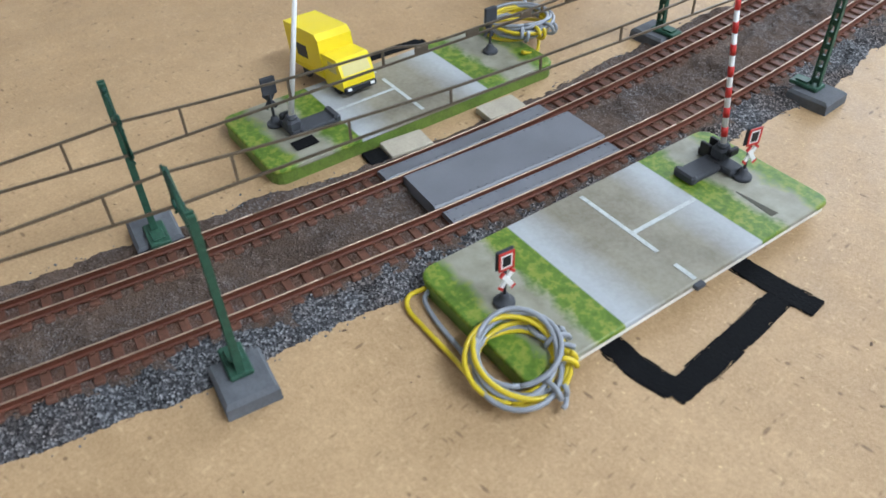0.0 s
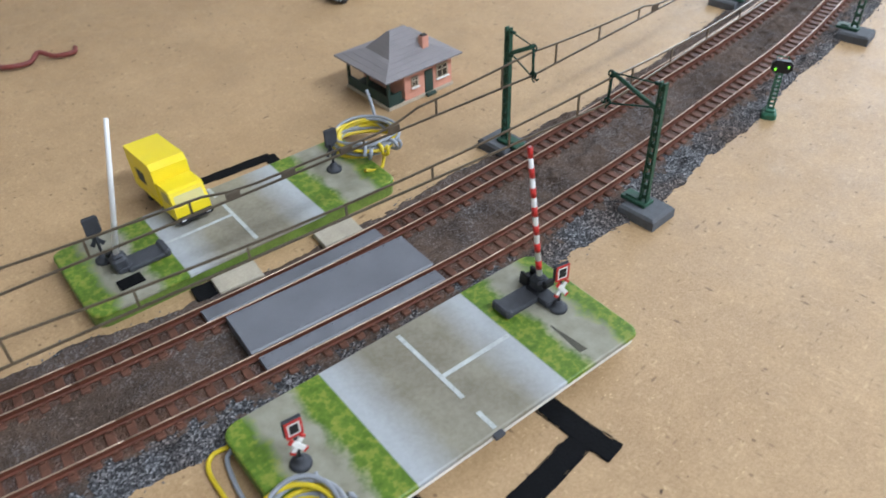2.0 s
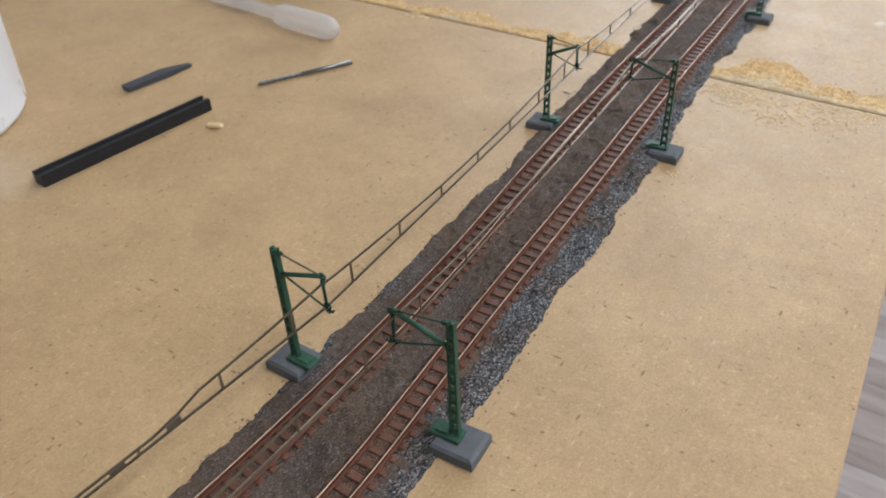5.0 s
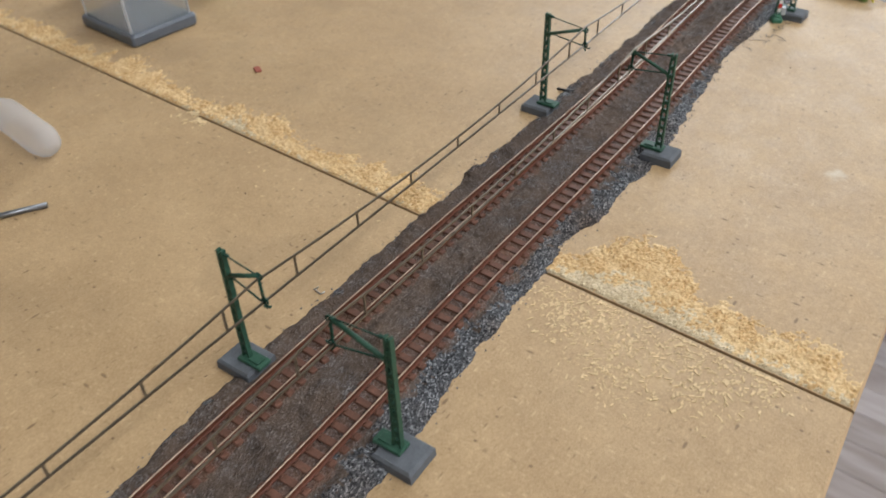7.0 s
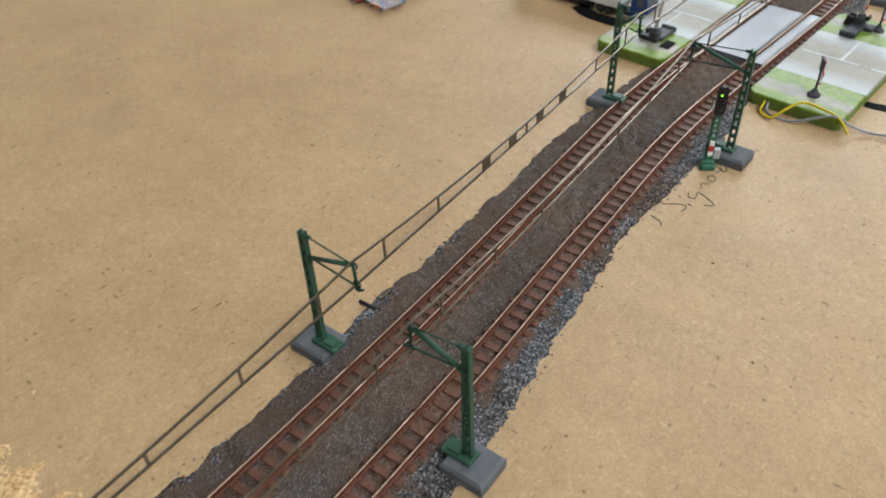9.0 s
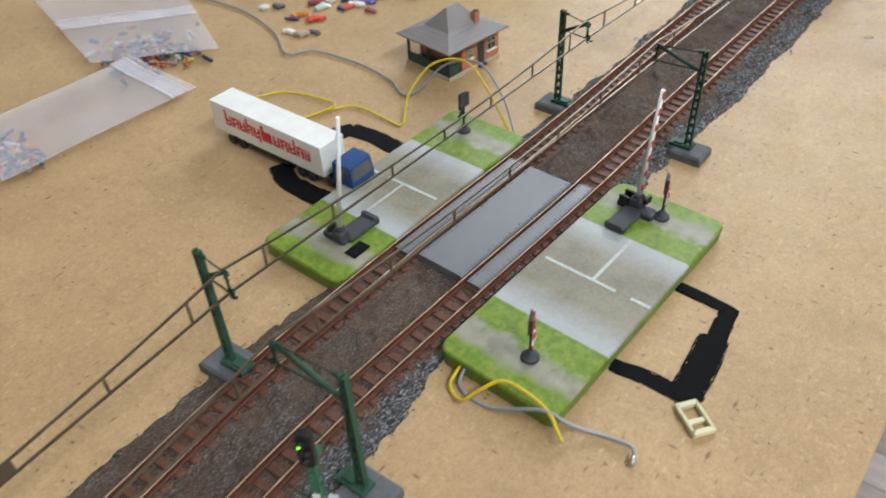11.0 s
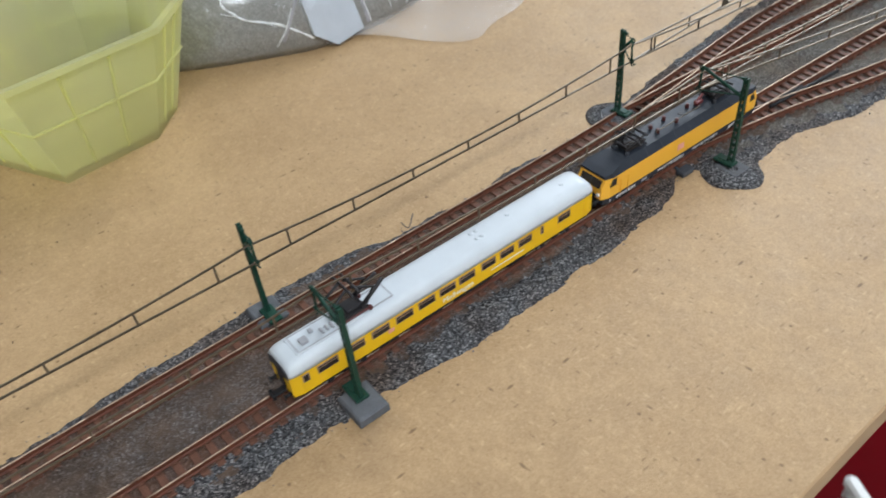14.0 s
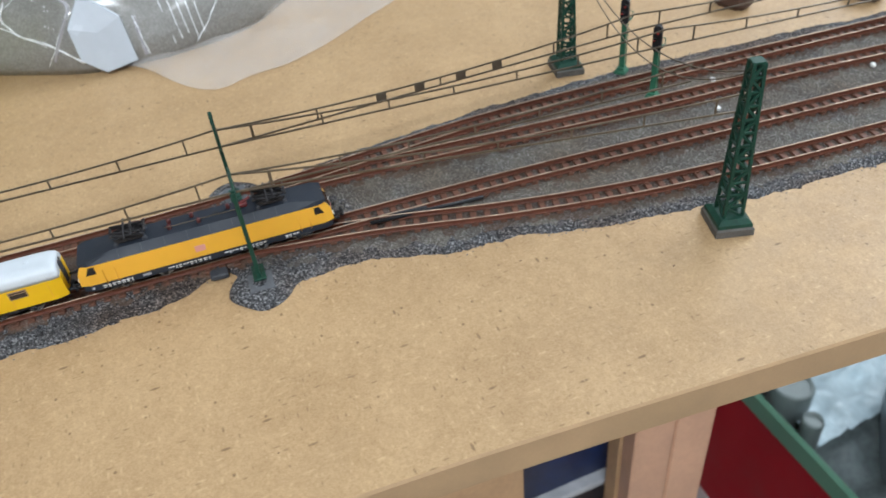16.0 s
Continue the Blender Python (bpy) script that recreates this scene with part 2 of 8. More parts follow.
DARK_GREY = mat("dark_grey_plastic", (0.055, 0.058, 0.066), 0.6, var=0.25, big=400, spec=0.25)
WHITE = mat("white_plastic", (0.78, 0.78, 0.76), 0.4, var=0.06, big=200)
RED = mat("red_paint", (0.50, 0.025, 0.02), 0.4, var=0.15, big=300)
SAWDUST = mat("pale_wood_crumbs", (0.64, 0.47, 0.26), 0.9, var=0.2, big=220, fine=1200, grain=0.4)


def torn_material(name, lo, mid, hi):
    """Torn fibre board: fluffed fibres, dark between and pale at their tips."""
    m, nt, b = nodes_of(name)
    v = coords(nt)
    fine = noise_tex(nt, v, 900, 4, 0.7)
    patch = noise_tex(nt, v, 130, 4, 0.6)
    c = ramp(nt, fine, [(0.30, lo), (0.50, mid), (0.70, hi)])
    c = mix(nt, ramp(nt, patch, [(0.45, (0, 0, 0)), (0.68, (0.6, 0.6, 0.6))]), c, hi)
    nt.links.new(c, b.inputs["Base Color"])
    b.inputs["Roughness"].default_value = 0.9
    b.inputs["Specular IOR Level"].default_value = 0.2
    bump(nt, b, fine, 0.6, 0.0006)
    return m


TORN_ORANGE = torn_material("torn_orange_fibres", (0.33, 0.185, 0.070), (0.54, 0.345, 0.155), (0.73, 0.545, 0.310))
TORN_CREAM = torn_material("torn_cream_core", (0.37, 0.275, 0.155), (0.50, 0.392, 0.245), (0.66, 0.54, 0.365))
WALL_PAINT = mat("wall_paint", (0.60, 0.59, 0.57), 0.9, var=0.05, big=3, fine=200)
CEILING_PAINT = mat("ceiling_paint", (0.72, 0.72, 0.70), 0.9, var=0.04, big=3, fine=200)


# ---------------------------------------------------------------- mesh tools
class Geo:
    """Gathers simple solids into one mesh."""

    def __init__(self):
        self.v, self.f, self.s = [], [], []

    def add(self, verts, faces, smooth=False):
        o = len(self.v)
        self.v += [tuple(p) for p in verts]
        self.f += [tuple(i + o for i in f) for f in faces]
        self.s += [smooth] * len(faces)
        return self

    def box(self, c, s, cut=0.0, m=None):
        """A box about c with edges s, its edges cut by cut."""
        hx, hy, hz = (a / 2 for a in s)
        k = min(cut, hx * 0.9, hy * 0.9, hz * 0.9)
        c = Vector(c)
        if k <= 0:
            vs = [Vector((x, y, z)) for z in (-hz, hz) for x, y in ((-hx, -hy), (hx, -hy), (hx, hy), (-hx, hy))]
            fs = [(3, 2, 1, 0), (4, 5, 6, 7), (0, 1, 5, 4), (1, 2, 6, 5), (2, 3, 7, 6), (3, 0, 4, 7)]
        else:
            def ring(z, i):
                x, y = hx - i, hy - i
                return [Vector(p) for p in ((-x + k, -y, z), (x - k, -y, z), (x, -y + k, z), (x, y - k, z), (x - k, y, z), (-x + k, y, z), (-x, y - k, z), (-x, -y + k, z))]
            vs = ring(-hz, k * 0.7) + ring(-hz + k, 0) + ring(hz - k, 0) + ring(hz, k * 0.7)
            fs = [tuple(range(7, -1, -1)), tuple(range(24, 32))]
            for r in range(3):
                fs += [(r * 8 + i, r * 8 + (i + 1) % 8, r * 8 + 8 + (i + 1) % 8, r * 8 + 8 + i) for i in range(8)]
        if m is not None:
            vs = [m @ p for p in vs]
        return self.add([p + c for p in vs], fs)

    def tube(self, pts, r, seg=8, caps=True, flat=1.0):
        """A round bar along pts; r is one radius or one for each point."""
        pts = [Vector(p) for p in pts]
        n = len(pts)
        rs = list(r) if isinstance(r, (list, tuple)) else [r] * n
        up = Vector((0, 0, 1))
        vs = []
        side = None
        for i, p in enumerate(pts):
            d = (pts[min(i + 1, n - 1)] - pts[max(i - 1, 0)])
            d = d.normalized() if d.length > 1e-9 else Vector((0, 1, 0))
            ref = up if abs(d.z) < 0.95 else Vector((0, 1, 0))
            if side is None:
                side = d.cross(ref).normalized()
            else:
                side = (side - d * side.dot(d)).normalized()
            nor = side.cross(d)
            vs += [p + side * (math.cos(a) * rs[i]) + nor * (math.sin(a) * rs[i] * flat) for a in (2 * math.pi * (j + 0.5) / seg for j in range(seg))]
        fs = [(i * seg + j, i * seg + (j + 1) % seg, (i + 1) * seg + (j + 1) % seg, (i + 1) * seg + j) for i in range(n - 1) for j in range(seg)]
        self.add(vs, fs, seg > 5)
        if caps:
            o = len(self.v) - len(vs)
            self.f += [tuple(o + j for j in range(seg - 1, -1, -1)), tuple(o + (n - 1) * seg + j for j in range(seg))]
            self.s += [False, False]
        return self

    def lathe(self, c, prof, seg=24, smooth=True):
        """Turns (radius, height) points about the upright line through c; closed at both ends."""
        c = Vector(c)
        vs = [c + Vector((r * math.cos(2 * math.pi * j / seg), r * math.sin(2 * math.pi * j / seg), z)) for r, z in prof for j in range(seg)]
        n = len(prof)
        fs = [(i * seg + j, i * seg + (j + 1) % seg, (i + 1) * seg + (j + 1) % seg, (i + 1) * seg + j) for i in range(n - 1) for j in range(seg)]
        self.add(vs, fs, smooth)
        o = len(self.v) - len(vs)
        self.f += [tuple(o + j for j in range(seg - 1, -1, -1)), tuple(o + (n - 1) * seg + j for j in range(seg))]
        self.s += [False, False]
        return self

    def loft(self, rings, smooth=False, caps=True):
        """Joins rings of equal count."""
        k = len(rings[0])
        vs = [p for r in rings for p in r]
        fs = [(i * k + j, i * k + (j + 1) % k, (i + 1) * k + (j + 1) % k, (i + 1) * k + j) for i in range(len(rings) - 1) for j in range(k)]
        self.add(vs, fs, smooth)
        if caps:
            o = len(self.v) - len(vs)
            self.f += [tuple(o + j for j in range(k - 1, -1, -1)), tuple(o + (len(rings) - 1) * k + j for j in range(k))]
            self.s += [False, False]
        return self

    def slab(self, outline, z0, z1):
        """An upright prism over an outline of x, y."""
        return self.loft([[(x, y, z0) for x, y in outline], [(x, y, z1) for x, y in outline]])

    def mesh(self, name):
        me = bpy.data.meshes.new(name)
        me.from_pydata(self.v, [], self.f)
        me.polygons.foreach_set("use_smooth", self.s)
        bm = bmesh.new()
        bm.from_mesh(me)
        bmesh.ops.recalc_face_normals(bm, faces=bm.faces)
        bm.to_mesh(me)
        bm.free()
        return me


def thing(name, m, label, category, group="", kind=""):
    ob = new(name)
    ob.empty_display_size = 0.01
    ob.matrix_basis = m
    return tagged(ob, label, category, group, kind)


def part(name, geo, material, parent=None, label="", m=None):
    me = geo.mesh(name) if isinstance(geo, Geo) else geo
    if not me.materials:
        me.materials.append(material)
    ob = new(name, me)
    if parent is not None:
        ob.parent = parent
    if m is not None:
        ob.matrix_basis = m
    return tagged(ob, label) if label else ob


def solid(name, geo, material, label, category, group="", kind="", m=None):
    return tagged(part(name, geo, material, None, "", m), label, category, group, kind)


def curve_through(knots):
    """A smooth function through (y, x) knots."""
    ys = np.array([k[0] for k in knots])
    xs = np.array([k[1] for k in knots])
    g = np.gradient(xs, ys)

    def at(y):
        y = np.asarray(y, float)
        i = np.clip(np.searchsorted(ys, y) - 1, 0, len(ys) - 2)
        hh = ys[i + 1] - ys[i]
        t = np.clip((y - ys[i]) / hh, -3, 3)
        t2, t3 = t * t, t * t * t
        r = (2 * t3 - 3 * t2 + 1) * xs[i] + (t3 - 2 * t2 + t) * hh * g[i] + (-2 * t3 + 3 * t2) * xs[i + 1] + (t3 - t2) * hh * g[i + 1]
        r = np.where(y < ys[0], xs[0] + g[0] * (y - ys[0]), r)
        return np.where(y > ys[-1], xs[-1] + g[-1] * (y - ys[-1]), r)
    return at


def fixed_noise(seed):
    """Smooth value noise on numpy arrays."""
    table = np.random.RandomState(seed).rand(256, 256)

    def at(x, y):
        xi, yi = np.floor(x).astype(int), np.floor(y).astype(int)
        fx, fy = x - xi, y - yi
        fx, fy = fx * fx * (3 - 2 * fx), fy * fy * (3 - 2 * fy)
        g = lambda a, b: table[a % 256, b % 256]
        return (g(xi, yi) * (1 - fx) + g(xi + 1, yi) * fx) * (1 - fy) + (g(xi, yi + 1) * (1 - fx) + g(xi + 1, yi + 1) * fx) * fy
    return at


# ---------------------------------------------------------------- lines of the tracks
RIGHT = curve_through([(-0.80, -0.064), (-0.75, -0.049), (-0.645, -0.0185), (-0.588, -0.0035), (-0.53, 0.0100), (-0.46, 0.0230), (-0.40, 0.0285), (-0.34, 0.0305), (-0.28, 0.0315), (-0.2195, 0.0275), (-0.107, 0.0212), (-0.02, 0.0158), (0.05, 0.0130), (0.103, 0.0108), (0.17, 0.0060), (0.25, 0.0022), (0.30, 0.0042), (0.37, 0.0085), (0.44, 0.0107), (0.507, 0.0128), (0.60, 0.0172), (0.687, 0.0220), (0.745, 0.0255)])
LEFT = curve_through([(-0.80, -0.090), (-0.75, -0.074), (-0.645, -0.0435), (-0.58, -0.0265), (-0.50, -0.0105), (-0.4387, -0.0027), (-0.355, 0.0033), (-0.28, 0.0063), (-0.19, 0.0040), (-0.125, -0.0018), (-0.08, -0.0050), (0.0, -0.0090), (0.063, -0.0112), (0.1275, -0.0140), (0.2126, -0.0203), (0.25, -0.0228), (0.30, -0.0224), (0.383, -0.0185), (0.44, -0.0172), (0.5156, -0.0155), (0.62, -0.0105), (0.7075, -0.0060), (0.745, -0.0050)])
YARD_A = curve_through([(0.745, -0.0050), (0.79, -0.0070), (0.84, -0.0095), (0.875, -0.0085), (0.9135, -0.0055), (0.96, -0.0010), (1.02, 0.0045), (1.15, 0.0165), (1.30, 0.030)])
YARD_B = curve_through([(0.745, -0.0050), (0.79, -0.0010), (0.86, 0.0075), (0.9235, 0.0150), (0.951, 0.0175), (0.978, 0.0203), (1.004, 0.0240), (1.15, 0.042), (1.30, 0.060)])
YARD_C = curve_through([(0.745, 0.0255), (0.79, 0.0283), (0.82, 0.0308), (0.86, 0.0345), (0.907, 0.0400), (0.955, 0.0455), (1.0, 0.0505), (1.15, 0.067), (1.30, 0.083)])
YARD_D = curve_through([(0.745, 0.0255), (0.788, 0.0355), (0.8297, 0.0485), (0.8706, 0.0585), (0.913, 0.0655), (0.975, 0.0725), (1.10, 0.084), (1.30, 0.102)])
SLEEPER_TOP, RAIL_H, GAUGE = 0.0021, 0.0021, 0.0070


def heading(line, y, d=0.004):
    """The turn about z of a track at y."""
    return -math.atan2(float(line(y + d) - line(y - d)), 2 * d)


def place(line, y, z=0.0, side=0.0):
    a = heading(line, y)
    return Matrix.Translation((float(line(y)) + side * math.cos(a), y + side * math.sin(a), z)) @ Matrix.Rotation(a, 4, "Z")


# ---------------------------------------------------------------- room, boards, ballast
def build_room():
    def wall(name, c, s):
        solid(name, Geo().box(c, s), WALL_PAINT, "plain grey-beige painted room wall", "wall", kind="structure")
    # the ceiling leaves a long opening for the roof window
    slab = Geo().box((-0.41, 0.6, 1.88), (3.38, 5.4, 0.1)).box((1.83, 0.6, 1.88), (0.54, 5.4, 0.1)).box((1.42, -1.40, 1.88), (0.28, 1.40, 0.1)).box((1.42, 2.15, 1.88), (0.28, 2.30, 0.1))
    solid("ceiling", slab, CEILING_PAINT, "plain white painted ceiling", "ceiling", kind="structure")
    wall("wall_east", (2.05, 0.6, 0.42), (0.1, 5.2, 2.82))
    wall("wall_south", (0, -2.05, 0.42), (4.0, 0.1, 2.82))
    # unseen wall, placed to hold the opening of the added north light
    wall("wall_north_low", (0, 2.45, -0.145), (4.0, 0.1, 1.69))
    wall("wall_north_high", (0, 2.45, 1.715), (4.0, 0.1, 0.23))
    wall("wall_north_left", (-1.65, 2.45, 1.15), (0.7, 0.1, 0.90))
    wall("wall_north_right", (1.15, 2.45, 1.15), (1.7, 0.1, 0.90))
    wall("wall_west", (-2.0, 0.6, 0.42), (0.1, 5.2, 2.82))


def floor_planks():
    WOOD, nt, bs = nodes_of("floor_laminate")
    oi = nt.nodes.new("ShaderNodeObjectInfo")
    v = coords(nt, (1, 9, 1))
    c = ramp(nt, oi.outputs["Random"], [(0.0, (0.20, 0.155, 0.135)), (0.5, (0.32, 0.265, 0.245)), (1.0, (0.46, 0.41, 0.40))])
    c = mix(nt, 0.45, c, ramp(nt, noise_tex(nt, v, 7, 5, 0.6), [(0.3, (0.16, 0.12, 0.10)), (0.7, (0.46, 0.40, 0.38))]))
    nt.links.new(c, bs.inputs["Base Color"])
    bs.inputs["Roughness"].default_value = 0.45
    bump(nt, bs, noise_tex(nt, v, 90, 3), 0.1, 0.0005)
    base = solid("floor", Geo().box((0, 0.6, -0.97), (4.2, 5.4, 0.04)), mat("floor_joint", (0.20, 0.16, 0.14), 0.7), "grey-brown wood laminate floor", "floor", kind="structure")
    rng = random.Random(4)
    me = Geo().box((0, 0, 0), (0.60, 0.069, 0.006), 0.0006).mesh("plank")
    for i in range(30):
        x = -0.20 - rng.random() * 0.5
        while x < 0.75:
            part("plank", me, WOOD, base, m=Matrix.Translation((x + 0.3, 0.02 + i * 0.07, -0.948)))
            x += 0.601


BOARD_T = 0.012
EDGE_1 = curve_through([(-1.1, 0.165), (-0.5, 0.148), (-0.10, 0.1285), (0.0, 0.1225)])
EDGE_2 = curve_through([(0.0, 0.1225), (0.31, 0.1125), (0.50, 0.1228), (0.62, 0.1272), (0.76, 0.1335), (0.90, 0.1465), (1.4, 0.20)])


def board(name, edge, y0, y1, label):
    ys = np.linspace(y0, y1, 40)
    outline = [(float(edge(y)), float(y)) for y in ys] + [(-0.75, y1), (-0.75, y0)]
    g = Geo()
    g.loft([[(x, y, -BOARD_T) for x, y in outline], [(x, y, -0.0008) for x, y in outline], [(x + (0.0006 if x < 0 else -0.0006), y, 0) for x, y in outline]])
    ob = solid(name, g, BOARD, label, "board", kind="structure")
    ob.data.materials.append(BOARD_EDGE)
    for f in ob.data.polygons:
        if f.normal.x > 0.35:
            f.material_index = 1
    return ob


def build_ballast():
    step = 0.0008
    ys = np.arange(-0.80, 1.22, step)
    lo = curve_through([(-0.80, -0.104), (-0.65, -0.060), (-0.58, -0.041), (-0.52, -0.0245), (-0.443, -0.0165), (-0.375, -0.0090), (-0.30, -0.0070), (-0.2228, -0.0100), (-0.155, -0.0130), (-0.0958, -0.0170), (0.0, -0.0232), (0.08, -0.0285), (0.20, -0.0340), (0.24, -0.0362), (0.2857, -0.0335), (0.3887, -0.0300), (0.4413, -0.0270), (0.5445, -0.0268), (0.575, -0.0272), (0.609, -0.0245), (0.639, -0.0190), (0.66, -0.0158), (0.687, -0.0160), (0.7287, -0.0128), (0.7738, -0.0170), (0.845, -0.0230), (0.92, -0.0220), (1.05, -0.0080), (1.25, 0.012)])
    hi = curve_through([(-0.80, -0.044), (-0.65, -0.0035), (-0.5867, 0.0138), (-0.56, 0.0200), (-0.50, 0.0330), (-0.40, 0.0462), (-0.314, 0.0462), (-0.1784, 0.0420), (-0.0945, 0.0375), (0.0, 0.0270), (0.075, 0.0277), (0.150, 0.0195), (0.188, 0.0148), (0.212, 0.0150), (0.233, 0.0152), (0.258, 0.0178), (0.2865, 0.0140), (0.37, 0.0210), (0.4555, 0.0270), (0.524, 0.0305), (0.5875, 0.0330), (0.6267, 0.0374), (0.689, 0.0405), (0.704, 0.0400), (0.7200, 0.0375), (0.7275, 0.0318), (0.7330, 0.0305), (0.7380, 0.0385), (0.7438, 0.0480), (0.757, 0.0475), (0.769, 0.0470), (0.7865, 0.0512), (0.806, 0.0570), (0.825, 0.0600), (0.845, 0.0670), (0.8635, 0.0720), (0.900, 0.0790), (0.947, 0.0835), (1.25, 0.115)])
    n1, n2, n3 = fixed_noise(1), fixed_noise(2), fixed_noise(3)
    nx = 100
    u = np.linspace(0, 1, nx)
    Y, U = np.meshgrid(ys, u, indexing="ij")
    def ragged(k):
        return (n1(ys * 55, k + 0 * ys) - 0.5) * 0.0034 + (n1(ys * 147, k + 3 + 0 * ys) - 0.5) * 0.0017 + (n1(ys * 331, k + 5 + 0 * ys) - 0.5) * 0.0010 + (n1(ys * 787, k + 7 + 0 * ys) - 0.5) * 0.0008
    a = lo(ys) + ragged(0.3)
    b = hi(ys) + ragged(20.3)
    X = a[:, None] + (b - a)[:, None] * U
    edge = np.minimum(X - a[:, None], b[:, None] - X)
    ramp_up = np.clip(edge / 0.0035, 0, 1) ** 0.7
    # loose heaps away from the sleepers
    gap = np.minimum(np.abs(X - LEFT(Y)), np.abs(X - RIGHT(Y)))
    heap = np.clip((gap - 0.0065) / 0.0025, 0, 1) * (Y < 0.73)
    Z = 0.0009 * ramp_up + (n2(X * 1250, Y * 1250) - 0.5) * 0.00035 * np.minimum(1, ramp_up + 0.25) + (n3(X * 130, Y * 130) - 0.5) * (0.0005 + 0.0024 * heap) * ramp_up + (n1(X * 420, Y * 420) - 0.5) * 0.0012 * heap * ramp_up + (n3(X * 2100, Y * 2100) - 0.5) * 0.0003
    # the beds of the tracks are filled almost to the sleepers' tops
    near = np.where(Y < 0.745, gap, np.min([np.abs(X - q(Y)) for q in (YARD_A, YARD_B, YARD_C, YARD_D)], axis=0))
    Z += np.where(Y < 0.745, 0.00065, 0.0004) * np.clip((0.0070 - near) / 0.0014, 0, 1) * ramp_up
    Z = np.where(edge <= 0, -0.0006, np.maximum(Z, np.where(edge > 0.0012, 0.0003 + (n2(X * 1900, Y * 1900) - 0.5) * 0.0004, -0.0004)))
    co = np.stack([X, Y, Z], -1).reshape(-1, 3)
    r, c = len(ys), nx
    idx = np.arange(r * c).reshape(r, c)
    quads = np.stack([idx[:-1, :-1], idx[:-1, 1:], idx[1:, 1:], idx[1:, :-1]], -1).reshape(-1, 4)
    me = bpy.data.meshes.new("ballast")
    me.from_pydata(co.tolist(), [], quads.tolist())
    me.polygons.foreach_set("use_smooth", [True] * len(me.polygons))
    me.materials.append(BALLAST)
    me.materials.append(BALLAST_DUSTY)
    me.materials.append(BALLAST_RUST)
    me.materials.append(BALLAST_YARD)
    # rust dust lies round and between the tracks, ragged at its edges
    xq, yq = X[:-1, :-1], Y[:-1, :-1]
    rag = (n1(xq * 260, yq * 260) - 0.5) * 0.010 + (n2(xq * 900, yq * 900) - 0.5) * 0.004
    dusty = (xq > LEFT(yq) - 0.0075 - 0.008 * np.clip((0.34 - yq) / 0.06, 0, 1) + rag) & (xq < RIGHT(yq) + 0.0062 + rag) & (yq < 0.72 + rag * 6)
    kind = dusty.astype(np.int32)
    kind[(yq > 0.765 + rag * 6) & (edge[:-1, :-1] > 0.006 + rag * 0.4)] = 3
    # rust sprayed along every track
    for line, near in ((LEFT, True), (RIGHT, True), (YARD_A, False), (YARD_B, False), (YARD_C, False), (YARD_D, False)):
        here = (yq < 0.745) if near else (yq >= 0.745)
        kind[here & (np.abs(xq - line(yq)) < 0.0052 + rag * 0.35)] = 2 if near else 3
    for line in (YARD_A, YARD_B, YARD_C, YARD_D):
        kind[(yq >= 0.745) & (np.abs(xq - line(yq)) < 0.0062 + rag * 0.5)] = 1
    me.polygons.foreach_set("material_index", kind.reshape(-1))
    ob = new("ballast", me)
    # loose grains strayed over the edges
    rng = random.Random(12)
    g = Geo()
    for k in range(700):
        i = rng.randrange(len(ys))
        x = float(a[i]) - abs(rng.gauss(0, 0.0011)) if k % 2 else float(b[i]) + abs(rng.gauss(0, 0.0013))
        q = rng.uniform(0.0002, 0.00055)
        g.box((x, float(ys[i]), q * 0.25), (q, q * 0.8, q * 0.6), 0, Euler((rng.uniform(-0.5, 0.5), rng.uniform(-0.5, 0.5), rng.uniform(0, 3))).to_matrix())
    solid("stray_ballast", g, mat("ballast_grain_grey", (0.13, 0.13, 0.135), 0.8, var=0.6, big=900), "loose grey ballast grains strayed onto the board", "ballast", kind="stuff")
    tagged(ob, "grey and rust-stained scattered model ballast along the tracks", "ballast", kind="stuff")


# ---------------------------------------------------------------- tracks
def sleeper_mesh(length=0.0118):
    g = Geo().box((0, 0, 0), (length, 0.0024, 0.0014), 0.0003)
    for s in (-1, 1):
        for q in (-1, 1):
            g.box((s * GAUGE / 2 + q * 0.0008, 0, 0.0008), (0.0006, 0.0011, 0.0006))
    me = g.mesh("sleeper")
    me.materials.append(SLEEPER)
    return me


SLEEPER_MESH = sleeper_mesh()
SLEEPER_SHORT = sleeper_mesh(0.0092)


def rail_ring(p, a, prof):
    ca, sa = math.cos(a), math.sin(a)
    return [(p[0] + x * ca, p[1] + x * sa, p[2] + z) for x, z in prof]


RAIL_PROF = [(-0.00050, 0), (0.00050, 0), (0.00050, 0.0003), (0.0002, 0.0006), (0.0002, 0.0014), (0.00032, 0.0016), (0.00032, RAIL_H - 0.0001), (-0.00032, RAIL_H - 0.0001), (-0.00032, 0.0016), (-0.0002, 0.0014), (-0.0002, 0.0006), (-0.00050, 0.0003)]
TOP_PROF = [(-0.00020, RAIL_H - 0.0002), (0.00020, RAIL_H - 0.0002), (0.00026, RAIL_H - 0.00014), (0.00022, RAIL_H - 0.00002), (0.00009, RAIL_H + 0.00005), (-0.00009, RAIL_H + 0.00005), (-0.00022, RAIL_H - 0.00002), (-0.00026, RAIL_H - 0.00014)]


